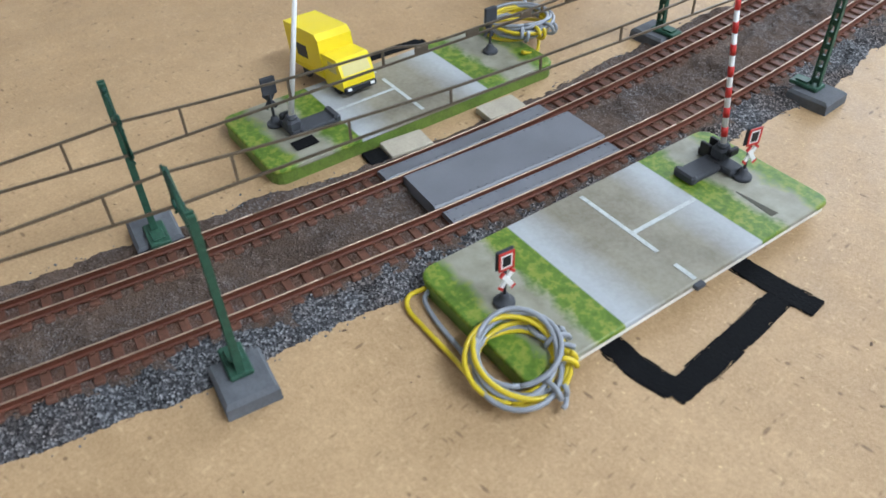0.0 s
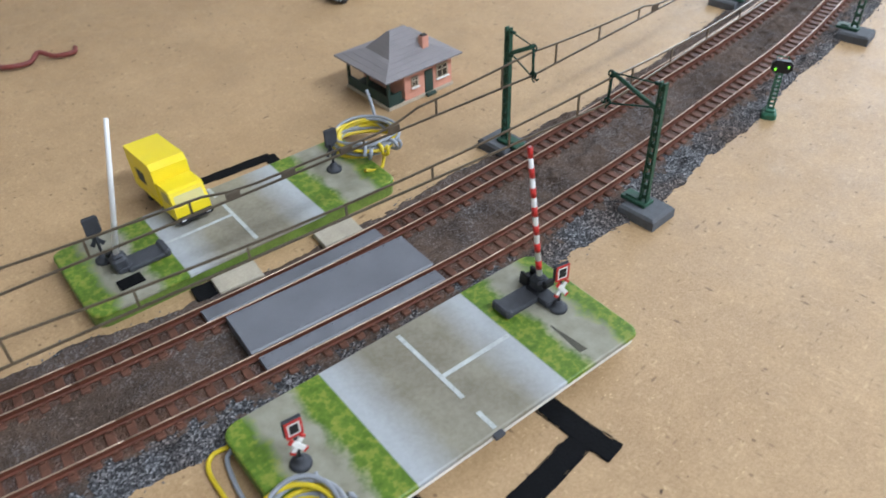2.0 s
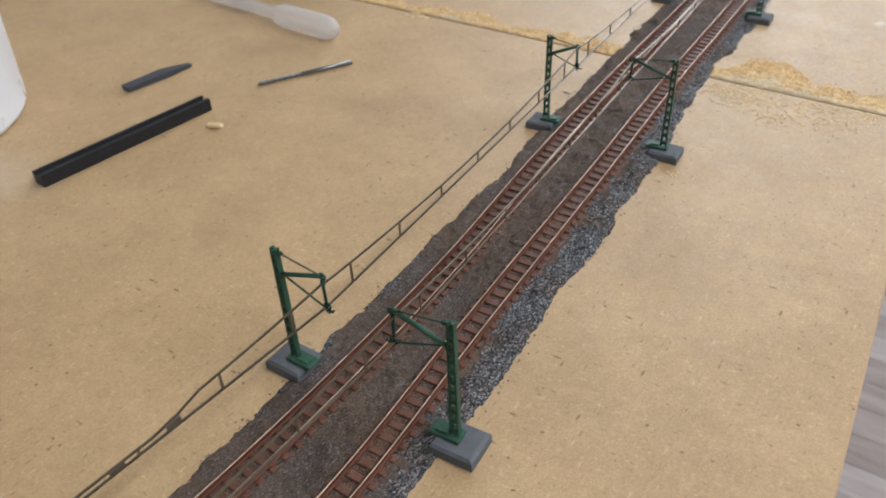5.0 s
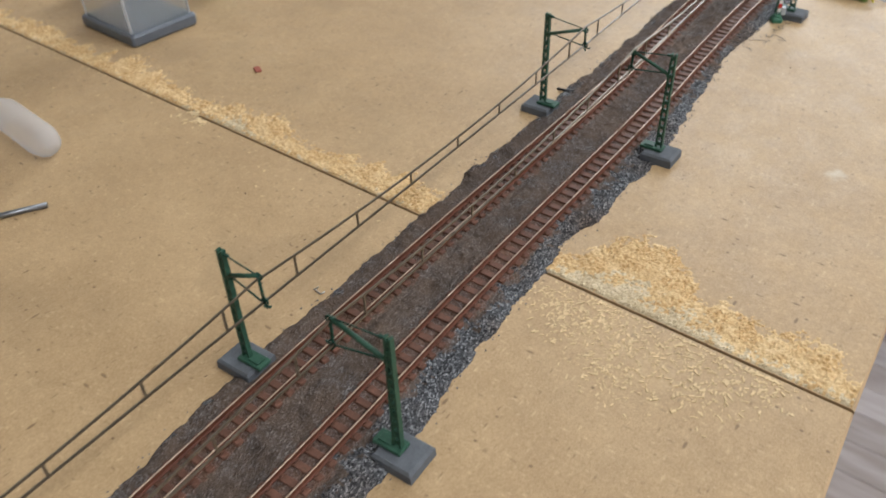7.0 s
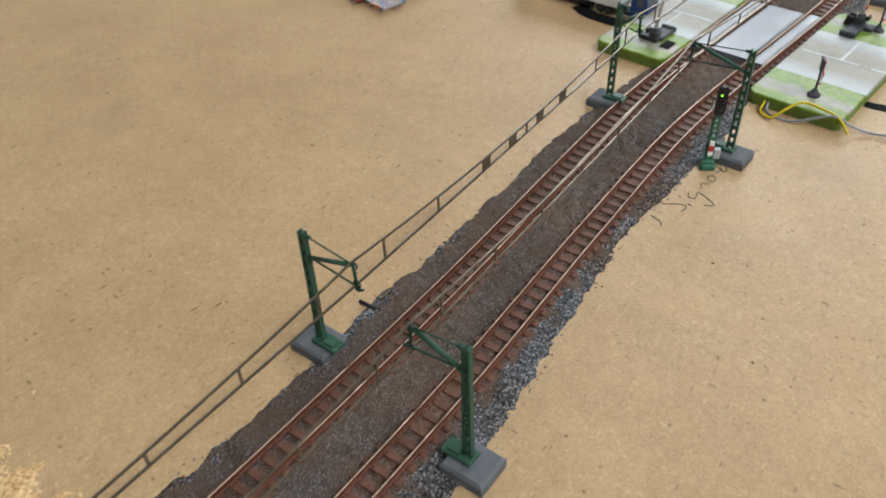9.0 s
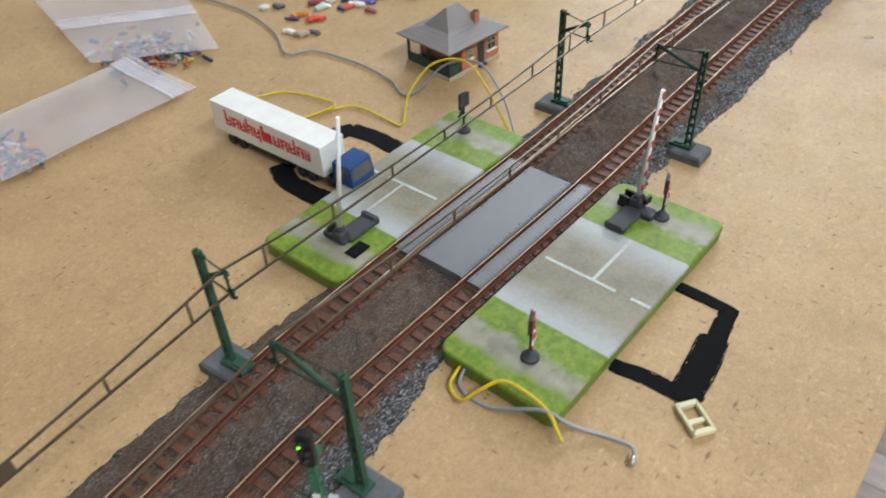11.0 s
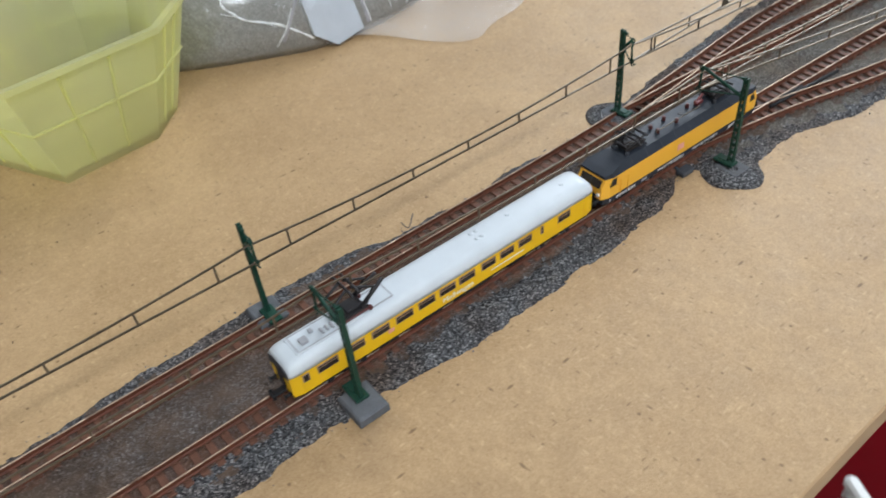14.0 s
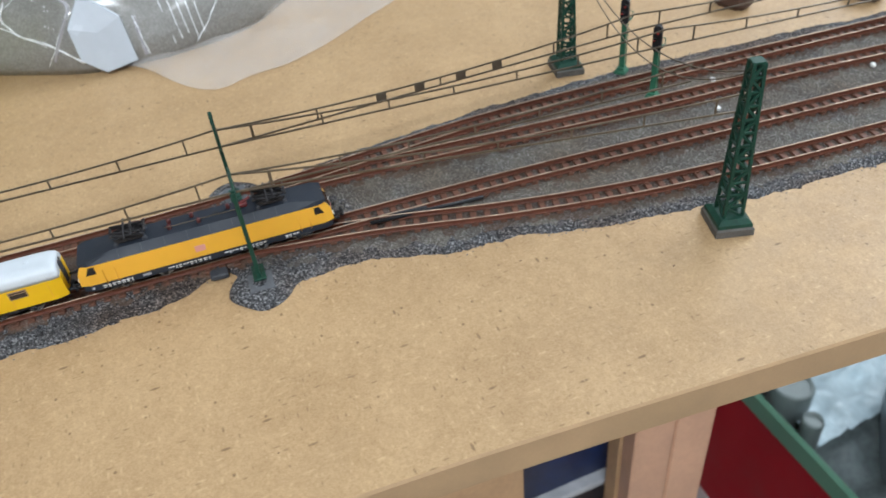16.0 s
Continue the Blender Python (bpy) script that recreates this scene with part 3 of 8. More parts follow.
def track_section(line, y0, y1, pitch=0.0047, sleepers=True, skip=(), top=0.0):
    root = thing("railway_track", Matrix.Identity(4), "rusty model rails on brown plastic sleepers in ballast", "track", "track sections")
    n = max(3, int((y1 - y0) / 0.006))
    ys = np.linspace(y0 + 0.00002, y1 - 0.00002, n)
    for s in (-1, 1):
        rings, rings2 = [], []
        for y in ys:
            a = heading(line, y)
            p = (float(line(y)) + s * GAUGE / 2 * math.cos(a), y + s * GAUGE / 2 * math.sin(a), SLEEPER_TOP)
            rings.append(rail_ring(p, a, RAIL_PROF))
            rings2.append(rail_ring(p, a, TOP_PROF))
        r = part("rail", Geo().loft(rings), RAIL, root)
        part("running_surface", Geo().loft(rings2, True), RAIL_TOP, r, "bright worn rail head")
    if sleepers:
        k = max(1, int((y1 - y0) / pitch))
        rng = random.Random(int(y0 * 1000) + 7)
        for i in range(k):
            y = y0 + (i + 0.5) * (y1 - y0) / k
            if any(a < y < b for a, b in skip):
                continue
            part("sleeper", SLEEPER_SHORT if y0 > 0.35 and line is not RIGHT else SLEEPER_MESH, SLEEPER, root, m=place(line, y, SLEEPER_TOP - 0.0007) @ Matrix.Rotation(rng.uniform(-0.03, 0.03), 4, "Z"))
    return root


def build_tracks():
    for line in (LEFT, RIGHT):
        y = -0.795
        while y < 0.744:
            track_section(line, y, min(y + 0.11, 0.745))
            y += 0.11
    for line in (YARD_A, YARD_B, YARD_C, YARD_D):
        y = 0.745
        while y < 1.18:
            track_section(line, y, y + 0.11)
            y += 0.11
    # blackened closure rails at the frog
    for name, p, q in (("check_rail", (0.0292, 0.7760), (0.0343, 0.8060)), ("check_rail", (0.0330, 0.7850), (0.0385, 0.8261))):
        a, b = Vector((*p, 0.0034)), Vector((*q, 0.0034))
        solid(name, Geo().tube([a, b], 0.00075, 6), BLACK, "blackened check rail of the turnout", "rail", "check rails")
    # switch machines and point blades' tie bars beside the turnouts
    for line, y, s in ((RIGHT, 0.7315, 0.0078),):
        g = Geo().box((0, 0, 0.0012), (0.004, 0.006, 0.0022), 0.0005).box((-0.003, 0, 0.0006), (0.006, 0.0012, 0.0006))
        solid("point_lever", g, DARK_GREY, "small grey point lever beside the turnout", "point lever", m=place(line, y, 0.0005, s))


# ---------------------------------------------------------------- overhead line
def lattice(g, h, w0, w1, d, bays, bar):
    """Two flanges with cross plates between them, from the ground up."""
    for s in (-1, 1):
        g.loft([[(s * w0 / 2 + x, y, 0) for x, y in ((-bar, -d), (bar, -d), (bar, d), (-bar, d))], [(s * w1 / 2 + x, y, h) for x, y in ((-bar, -d), (bar, -d), (bar, d), (-bar, d))]])
    for i in range(bays):
        z = h * (i + 0.5) / bays
        w = w0 + (w1 - w0) * z / h
        g.box((0, 0, z), (w, d * 1.5, h / bays * 0.42))
    return g


def mast_scale(y):
    """How tall the masts stand along the line."""
    return float(np.interp(y, (-0.6, -0.25, -0.08, 0.25, 0.41, 0.75), (1.07, 1.05, 0.985, 0.985, 0.935, 0.885)))


def wire_height(y):
    """Height of the contact wire along the line."""
    return float(np.interp(y, (-0.75, -0.42, -0.25, -0.08, 0.09, 0.25, 0.41, 0.58, 0.75), (0.0348, 0.0326, 0.0314, 0.0308, 0.0330, 0.0330, 0.0322, 0.0278, 0.0266)))


def mast(m, reach, k, paint, wire_z, buried=False, label="green lattice catenary mast on a grey block"):
    """A mast whose bracket reaches to +x by reach, k times the usual height."""
    root = thing("catenary_mast", m @ Matrix.Diagonal((k, k, k, 1)), label, "mast", "catenary masts")
    reach, wz = reach / k, wire_z / k
    MAST = paint
    blk = Geo()
    lo = [(-0.0076, -0.0055), (0.0050, -0.0055), (0.0050, 0.0055), (-0.0076, 0.0055)]
    blk.loft([[(x, y, -0.0003) for x, y in lo], [(x * 0.98, y * 0.98, 0.0028) for x, y in lo], [(x * 0.86, y * 0.86, 0.0036) for x, y in lo]])
    if buried:
        part("block", blk, CONCRETE, root, "grey block sunk in ballast", m=Matrix.Diagonal((0.95, 0.95, 0.80, 1)))
    else:
        part("block", blk, CONCRETE, root, "grey painted block with bevelled top")
    part("foot_plate", Geo().box((0.0024, 0, 0.0042), (0.0088, 0.0048, 0.0012), 0.0003).box((0.0036, 0, 0.0050), (0.0038, 0.0030, 0.0006), 0.0002), MAST, root, "green foot plate")
    post = lattice(Geo(), 0.0385, 0.0021, 0.0014, 0.00075, 11, 0.00032)
    part("post", post, MAST, root, m=Matrix.Translation((0, 0, 0.0046)))
    arm = Geo()
    arm.tube([(0, 0, 0.0345), (reach, 0, 0.0402)], 0.00068, 6)
    arm.box((0.0006, 0, 0.0345), (0.0022, 0.0012, 0.0016), 0.0003)
    part("bracket_strut", arm, MAST, root)
    part("tie_rod", Geo().tube([(0, 0, 0.0422), (reach, 0, 0.0402)], 0.00022, 6).box((0.0016, 0, 0.0421), (0.0022, 0.0009, 0.0009), 0.0002), MAST_DARK, root)
    st = Geo().tube([(0.001, 0, 0.0352), (reach * 0.95, 0, wz), (reach + 0.0022, 0, wz - 0.0008), (reach + 0.0026, 0, wz)], 0.00028, 6)
    st.tube([(reach, 0, 0.0405), (reach + 0.0004, 0, wz)], 0.00045, 6)
    part("steady_arm", st, MAST_DARK, root)
    for x, z in ((reach, 0.0398), (reach + 0.0003, wz + 0.0004)):
        eye = [(x + 0.0010 * math.cos(a), 0.0003, z + 0.0010 * math.sin(a)) for a in (2 * math.pi * j / 12 for j in range(13))]
        part("wire_hook", Geo().tube(eye, 0.00028, 6).tube([(x, -0.0004, z - 0.0010), (x + 0.0004, 0.0004, z - 0.0024)], 0.00028, 6), MAST_DARK, root, "bent wire hook")
    return root


def wire_bar(g, pts, w, hgt):
    rings = []
    for i, p in enumerate(pts):
        a, b = Vector(pts[max(0, i - 1)]), Vector(pts[min(len(pts) - 1, i + 1)])
        d = (b - a).normalized()
        s = d.cross(Vector((0, 0, 1))).normalized() * (w / 2)
        p = Vector(p)
        z = Vector((0, 0, hgt / 2))
        rings.append([tuple(q) for q in (p - s - z, p + s - z, p + s + z, p - s + z)])
    return g.loft(rings)


def span(p0, p1, droppers=7, plates=(), slim=False):
    """A ladder-like stamped overhead wire from p0 to p1 (x, y)."""
    root = thing("overhead_wire", Matrix.Identity(4), "brownish stamped metal overhead wire with upright droppers", "overhead wire", "overhead wires")
    a, b = Vector((*p0, 0)), Vector((*p1, 0))
    k0 = mast_scale((p0[1] + p1[1]) / 2)
    rise, dip = 0.0078 * k0, 0.0036 * k0
    la, lb = wire_height(p0[1]), wire_height(p1[1])
    n = 24

    def apart(t):
        """How far the carrier hangs above the contact wire; slim spans have a narrow adjusting piece in the middle."""
        full = dip + (rise - dip) * (2 * t - 1) ** 2
        k = min(1.0, max(0.0, (abs(t - 0.56) - 0.13) / 0.05)) if slim else 1.0
        return 0.0018 + (full - 0.0018) * k

    top = [tuple(a.lerp(b, i / n) + Vector((0, 0, la + (lb - la) * i / n + apart(i / n)))) for i in range(n + 1)]
    bot = [tuple(a.lerp(b, i / n) + Vector((0, 0, la + (lb - la) * i / n))) for i in range(n + 1)]
    part("carrier_wire", wire_bar(Geo(), top, 0.00042, 0.00058), WIRE, root)
    part("contact_wire", wire_bar(Geo(), bot, 0.00042, 0.00062), WIRE, root)
    for k in range(droppers):
        t = (k + 0.5) / droppers
        c = a.lerp(b, t)
        hgt = apart(t)
        ang = math.atan2((b - a).y, (b - a).x)
        part("dropper", Geo().box((0, 0, hgt / 2), (0.0006, 0.0004, hgt)), WIRE, root, m=Matrix.Translation((c.x, c.y, la + (lb - la) * t)) @ Matrix.Rotation(ang, 4, "Z"))
    if plates:
        ang = math.atan2((b - a).y, (b - a).x)
        for t in plates:
            c = a.lerp(b, t)
            part("joint_plate", Geo().box((0, 0, apart(t) / 2), (0.0040, 0.0005, apart(t) * 0.95), 0.0001), WIRE, root, m=Matrix.Translation((c.x, c.y, la + (lb - la) * t)) @ Matrix.Rotation(ang, 4, "Z"))
    return root


LEFT_MASTS = [(-0.096, -0.755), (-0.0415, -0.5950), (-0.0115, -0.4190), (-0.0098, -0.2535), (-0.0170, -0.0835), (-0.0285, 0.0885), (-0.0312, 0.2517), (-0.0278, 0.4155), (-0.0173, 0.5843), (-0.0095, 0.7446)]
RIGHT_MASTS = [(-0.034, -0.770), (0.0127, -0.6050), (0.0445, -0.4200), (0.0466, -0.2526), (0.0365, -0.0815), (0.0267, 0.0828), (0.0224, 0.2433), (0.0265, 0.4130), (0.0300, 0.5850), (0.0428, 0.7432)]


FOUR_PLATES = (0.36, 0.45, 0.55, 0.64)
SLIM_PLATES = (0.42, 0.51, 0.61, 0.70)


def build_overhead():
    for side, masts, line in ((1, LEFT_MASTS, LEFT), (-1, RIGHT_MASTS, RIGHT)):
        tips = []
        for x, y in masts:
            reach = abs(float(line(y)) - x)
            a = heading(line, y) + (0 if side > 0 else math.pi)
            mast(Matrix.Translation((x, y, 0)) @ Matrix.Rotation(a, 4, "Z"), reach, mast_scale(y), MAST_DARK if y > 0.4 else MAST, wire_height(y), y > 0.7)
            tips.append((x + math.cos(a) * reach, y + math.sin(a) * reach))
        for i, (p, q) in enumerate(zip(tips, tips[1:])):
            span(p, q, 7, {1: SLIM_PLATES, 2: SLIM_PLATES, 5: FOUR_PLATES}.get(i, ()) if side > 0 else (), side > 0 and i in (1, 2))
        # on to the yard
        last = tips[-1]
        if side > 0:
            span(last, (-0.006, 0.915), 7, FOUR_PLATES)
            span(last, (0.012, 0.9185))
            span((-0.006, 0.915), (0.005, 1.08))
            span((0.012, 0.9185), (0.030, 1.08))
        else:
            for far in ((0.040, 0.91), (0.066, 0.915)):
                span(last, far)
    # cross-span wires sagging between the yard masts
    a, b = Vector((-0.0355, 0.9010, 0.058)), Vector((0.0875, 0.8935, 0.057))
    for low in (0.034, 0.040):
        pts = [a.lerp(b, i / 24) - Vector((0, 0, (0.0575 - low) * (1 - (2 * i / 24 - 1) ** 2))) for i in range(25)]
        solid("cross_span_wire", Geo().tube(pts, 0.00024, 6), WIRE, "thin brown cross-span wire sagging between the masts", "wire", "cross-span wires")


YARD_BLOCK = mat("yard_block_grey", (0.105, 0.098, 0.088), 0.75, var=0.4, big=300)


def yard_mast(x, y, h, w, turn):
    root = thing("lattice_mast", Matrix.Translation((x, y, 0)) @ Matrix.Rotation(turn, 4, "Z"), "tall dark green lattice portal mast on a grey block", "mast", "yard masts")
    lo = [(-0.0074, -0.0062), (0.0070, -0.0066), (0.0076, 0.0060), (-0.0069, 0.0064)]
    part("block", Geo().loft([[(a, b, -0.0003) for a, b in lo], [(a, b, 0.0026) for a, b in lo], [(a * 0.85, b * 0.85, 0.0036) for a, b in lo]]), YARD_BLOCK, root, "dirty dark grey block")
    part("foot_plate", Geo().loft([[(a * k, b * k, z) for a, b in lo] for k, z in ((0.92, 0.0030), (0.90, 0.0044), (0.66, 0.0056))]), MAST_DARK, root, "green sloping foot")
    for sx in (-1, 1):
        for sy in (-1, 1):
            part("leg", Geo().tube([(sx * w / 2, sy * w / 2, 0.005), (sx * w * 0.26, sy * w * 0.26, h)], 0.00066, 4), MAST_DARK, root)
    n = 12
    for k in range(n):
        z0, z1 = 0.005 + (h - 0.005) * k / n, 0.005 + (h - 0.005) * (k + 1) / n
        w0, w1 = w * (0.5 - 0.24 * k / n), w * (0.5 - 0.24 * (k + 1) / n)
        for c0, c1 in (((-1, -1), (1, -1)), ((1, -1), (1, 1)), ((1, 1), (-1, 1)), ((-1, 1), (-1, -1))):
            p, q = (c0, c1) if k % 2 else (c1, c0)
            part("diagonal_brace", Geo().tube([(p[0] * w0, p[1] * w0, z0), (q[0] * w1, q[1] * w1, z1)], 0.00054, 4), MAST_DARK, root)
            part("cross_brace", Geo().tube([(c0[0] * w1, c0[1] * w1, z1), (c1[0] * w1, c1[1] * w1, z1)], 0.00048, 4), MAST_DARK, root)
    part("cap", Geo().box((0, 0, h), (w * 0.6, w * 0.6, 0.0008), 0.0002), MAST_DARK, root)
    return root


# ---------------------------------------------------------------- level crossings
def crossing_plate(m, w, l, lip, print_mat):
    """A printed plate; +x runs away from the track. lip: the pale cut edge shows along its outer side."""
    root = thing("crossing_plate", m, "printed level crossing plate with grey road, white lines and grass verges", "crossing plate", "crossing plates")
    out = []
    for cx, cy, r, a0 in ((w / 2, -l / 2, 0.0022, -90), (w / 2, l / 2, 0.0030, 0), (-w / 2, l / 2, 0.0040, 90), (-w / 2, -l / 2, 0.0040, 180)):
        for k in range(5):
            a = radians(a0 + 22.5 * k)
            out.append((cx - math.copysign(r, cx) + r * math.cos(a), cy - math.copysign(r, cy) + r * math.sin(a)))
    def ring(k, z):
        return [(x * (1 - k / (w / 2)), y * (1 - k / (l / 2)), z) for x, y in out]
    part("plate_top", Geo().loft([ring(0.0, 0.0039), ring(0.0, 0.0042), ring(0.0002, 0.0048), ring(0.0006, 0.0050)]), print_mat, root)
    def foot(z):
        return [(min(x, w / 2 - 0.0030) if lip else x, y, z) for x, y, z in ring(0.0003, z)]
    part("plate_base", Geo().loft([foot(-0.0002), foot(0.0039)]), PLATE_GREEN, root, "dull green rim")
    if lip:
        part("card_edge", Geo().loft([[(max(x, w * 0.40), y * 0.97, z) for x, y, z in ring(-0.0001, q)] for q in (0.0029, 0.0038)]), PLATE_EDGE, root, "pale cut card edge")
    zl = 0.00505
    def line(name, x0, y0, x1, y1):
        part(name, Geo().box(((x0 + x1) / 2, (y0 + y1) / 2, zl), (abs(x1 - x0), abs(y1 - y0), 0.0001)), PLATE_LINE, root)
    # middle line across, stop line, short dash
    line("centre_line", -w / 2 + 0.0025, -0.0006, w * 0.20, 0.0006)
    line("stop_line", -w * 0.015, 0.0006, w * 0.015, 0.0222)
    line("centre_dash", w * 0.33, -0.0006, w * 0.33 + 0.006, 0.0006)
    return root


def crossing_sign(m, face):
    """St Andrew's cross below a framed lamp panel on a round foot."""
    root = thing("crossing_sign", m @ Matrix.Diagonal((0.86, 0.86, 1.0, 1.0)), "red-edged lamp panel and white cross on a round grey foot", "crossing sign", "crossing signs")
    part("foot", Geo().lathe((0, 0, 0), [(0.0029, 0), (0.0029, 0.0007), (0.0024, 0.0011), (0.0016, 0.0013), (0.0012, 0.0026), (0.0008, 0.003)], 20), DARK_GREY, root)
    part("post", Geo().tube([(0, 0, 0.002), (0, 0, 0.0145)], 0.0005, 8), DARK_GREY, root)
    fr = Geo()
    for sx, sz, ww, hh in ((0, 0.0022, 0.0046, 0.0006), (0, -0.0022, 0.0046, 0.0006), (0.002, 0, 0.0006, 0.0046), (-0.002, 0, 0.0006, 0.0046)):
        fr.box((sx, -0.00058, 0.0130 + sz), (ww, 0.00026, hh))
    part("panel", Geo().box((0, 0, 0.0130), (0.0042, 0.0009, 0.0046), 0.0002), DARK_GREY, root)
    part("panel_back", Geo().box((0, 0.0005, 0.0130), (0.0052, 0.0006, 0.0054), 0.0002), DARK_GREY, root)
    part("panel_frame", fr, RED if face else DARK_GREY, root, "red frame" if face else "dark frame")
    part("panel_border", Geo().box((0, -0.0005, 0.0130), (0.0036, 0.0002, 0.0040)), WHITE if face else DARK_GREY, root, "white border" if face else "dark border")
    part("panel_face", Geo().box((0, -0.00065, 0.0130), (0.0023, 0.0002, 0.0027)), BLACK, root, "black lamp field")
    for s in (-1, 1):
        arm = part("cross_arm", Geo().box((0, 0, 0), (0.0060, 0.0005, 0.0014), 0.0001), WHITE if face else DARK_GREY, root, "white cross arm with red ends" if face else "dark back of a cross arm", m=Matrix.Translation((0, -0.0009 - 0.0002 * s, 0.0078)) @ Matrix.Rotation(s * radians(52), 4, "Y"))
        for e in (-1, 1):
            part("arm_tip", Geo().box((e * 0.00270, -0.00005, 0), (0.0007, 0.0006, 0.0015)), RED if face else DARK_GREY, arm)
    return root


FADED_RED = mat("red_marks", (0.56, 0.045, 0.035), 0.45, var=0.2, big=300)
PALE_RED = mat("faded_red_paint", (0.62, 0.22, 0.18), 0.45, var=0.2, big=300)


def barrier(m, lean, white_only=False, length=0.0400, paint=None):
    """A raised striped arm on a grey drive; the long foot lies along +x."""
    root = thing("crossing_barrier", m, "raised red and white barrier arm on a dark grey drive", "barrier", "crossing barriers")
    # flat foot that runs towards the road, cross piece, drive at the arm, open well on the track side
    base = Geo().box((0.0006, -0.0030, 0.0009), (0.0064, 0.0128, 0.0018), 0.0005).box((0.0006, -0.0085, 0.0013), (0.0070, 0.0022, 0.0026), 0.0006).box((0.0030, 0.0036, 0.0010), (0.0090, 0.0048, 0.0020), 0.0005)
    part("base", base, DARK_GREY, root)
    part("drive", Geo().box((0.0006, 0.0045, 0.0034), (0.0044, 0.0042, 0.0036), 0.0007).box((0.0006, 0.0045, 0.0056), (0.0030, 0.0030, 0.0012), 0.0005), DARK_GREY, root)
    if white_only or paint is PALE_RED:
        part("well", Geo().box((-0.0060, 0.0045, 0.0003), (0.0044, 0.0070, 0.0005), 0.0001), BLACK_PAINT, root, "black opening beside the drive")
    else:
        drum = Geo().box((-0.0034, 0.0030, 0.0024), (0.0034, 0.0010, 0.0044), 0.0003).box((-0.0034, 0.0066, 0.0024), (0.0034, 0.0010, 0.0044), 0.0003).box((-0.0036, 0.0048, 0.0012), (0.0040, 0.0044, 0.0022), 0.0004)
        part("well", drum, BLACK, root, "black open bracket beside the drive")
    part("counterweight", Geo().box((0.0036, 0.0050, 0.0048), (0.0014, 0.0036, 0.0022), 0.0004), BLACK, root)
    n = 14
    a = Vector((0.0006, 0.0045, 0.0055))
    b = a + Vector((math.sin(lean[0]), math.sin(lean[1]), 1.0)).normalized() * length
    arm = part("arm", Geo().tube([a, b], [0.00085, 0.0006], 8), WHITE, root, "white barrier arm")
    if not white_only:
        for k in range(n // 2):
            t0, t1 = (2 * k + 1) / n, (2 * k + 2) / n
            r = 0.00092 - 0.00025 * t0
            if paint:
                # flat marks on the face away from the track
                o = Vector((r * 0.6, 0, 0))
                part("stripe", Geo().tube([a.lerp(b, t0) + o, a.lerp(b, t1 - 0.012) + o], r * 0.62, 6), paint, arm, "red mark on one face")
            else:
                part("stripe", Geo().tube([a.lerp(b, t0), a.lerp(b, t1)], r, 8), RED, arm, "red stripe")
    return root


def deck(line, y0, y1, x0, x1, z, label="grey ribbed plastic deck panel between the rails"):
    """A panel that follows a track from y0 to y1 between side offsets."""
    rings = []
    for y in np.linspace(y0, y1, 14):
        a = heading(line, y)
        c = Vector((float(line(y)), y, 0))
        d = Vector((math.cos(a), math.sin(a), 0))
        e = 0.0005
        rings.append([tuple(c + d * x + Vector((0, 0, q))) for x, q in ((x0, 0.0), (x1, 0.0), (x1, z - e), (x1 - e, z), (x0 + e, z), (x0, z - e))])
    ob = thing("crossing_deck", Matrix.Identity(4), label, "crossing deck", "crossing decks")
    part("panel", Geo().loft(rings), DECK, ob)
    g = Geo()
    k = 22
    for i in range(k):
        y = y0 + (y1 - y0) * (i + 0.5) / k
        for s in (x0 + 0.0011, x1 - 0.0011):
            p = place(line, y, z, s).translation
            g.box((p.x, p.y, z), (0.0006, 0.0009, 0.0003))
    part("rivets", g, DECK, ob)
    return ob


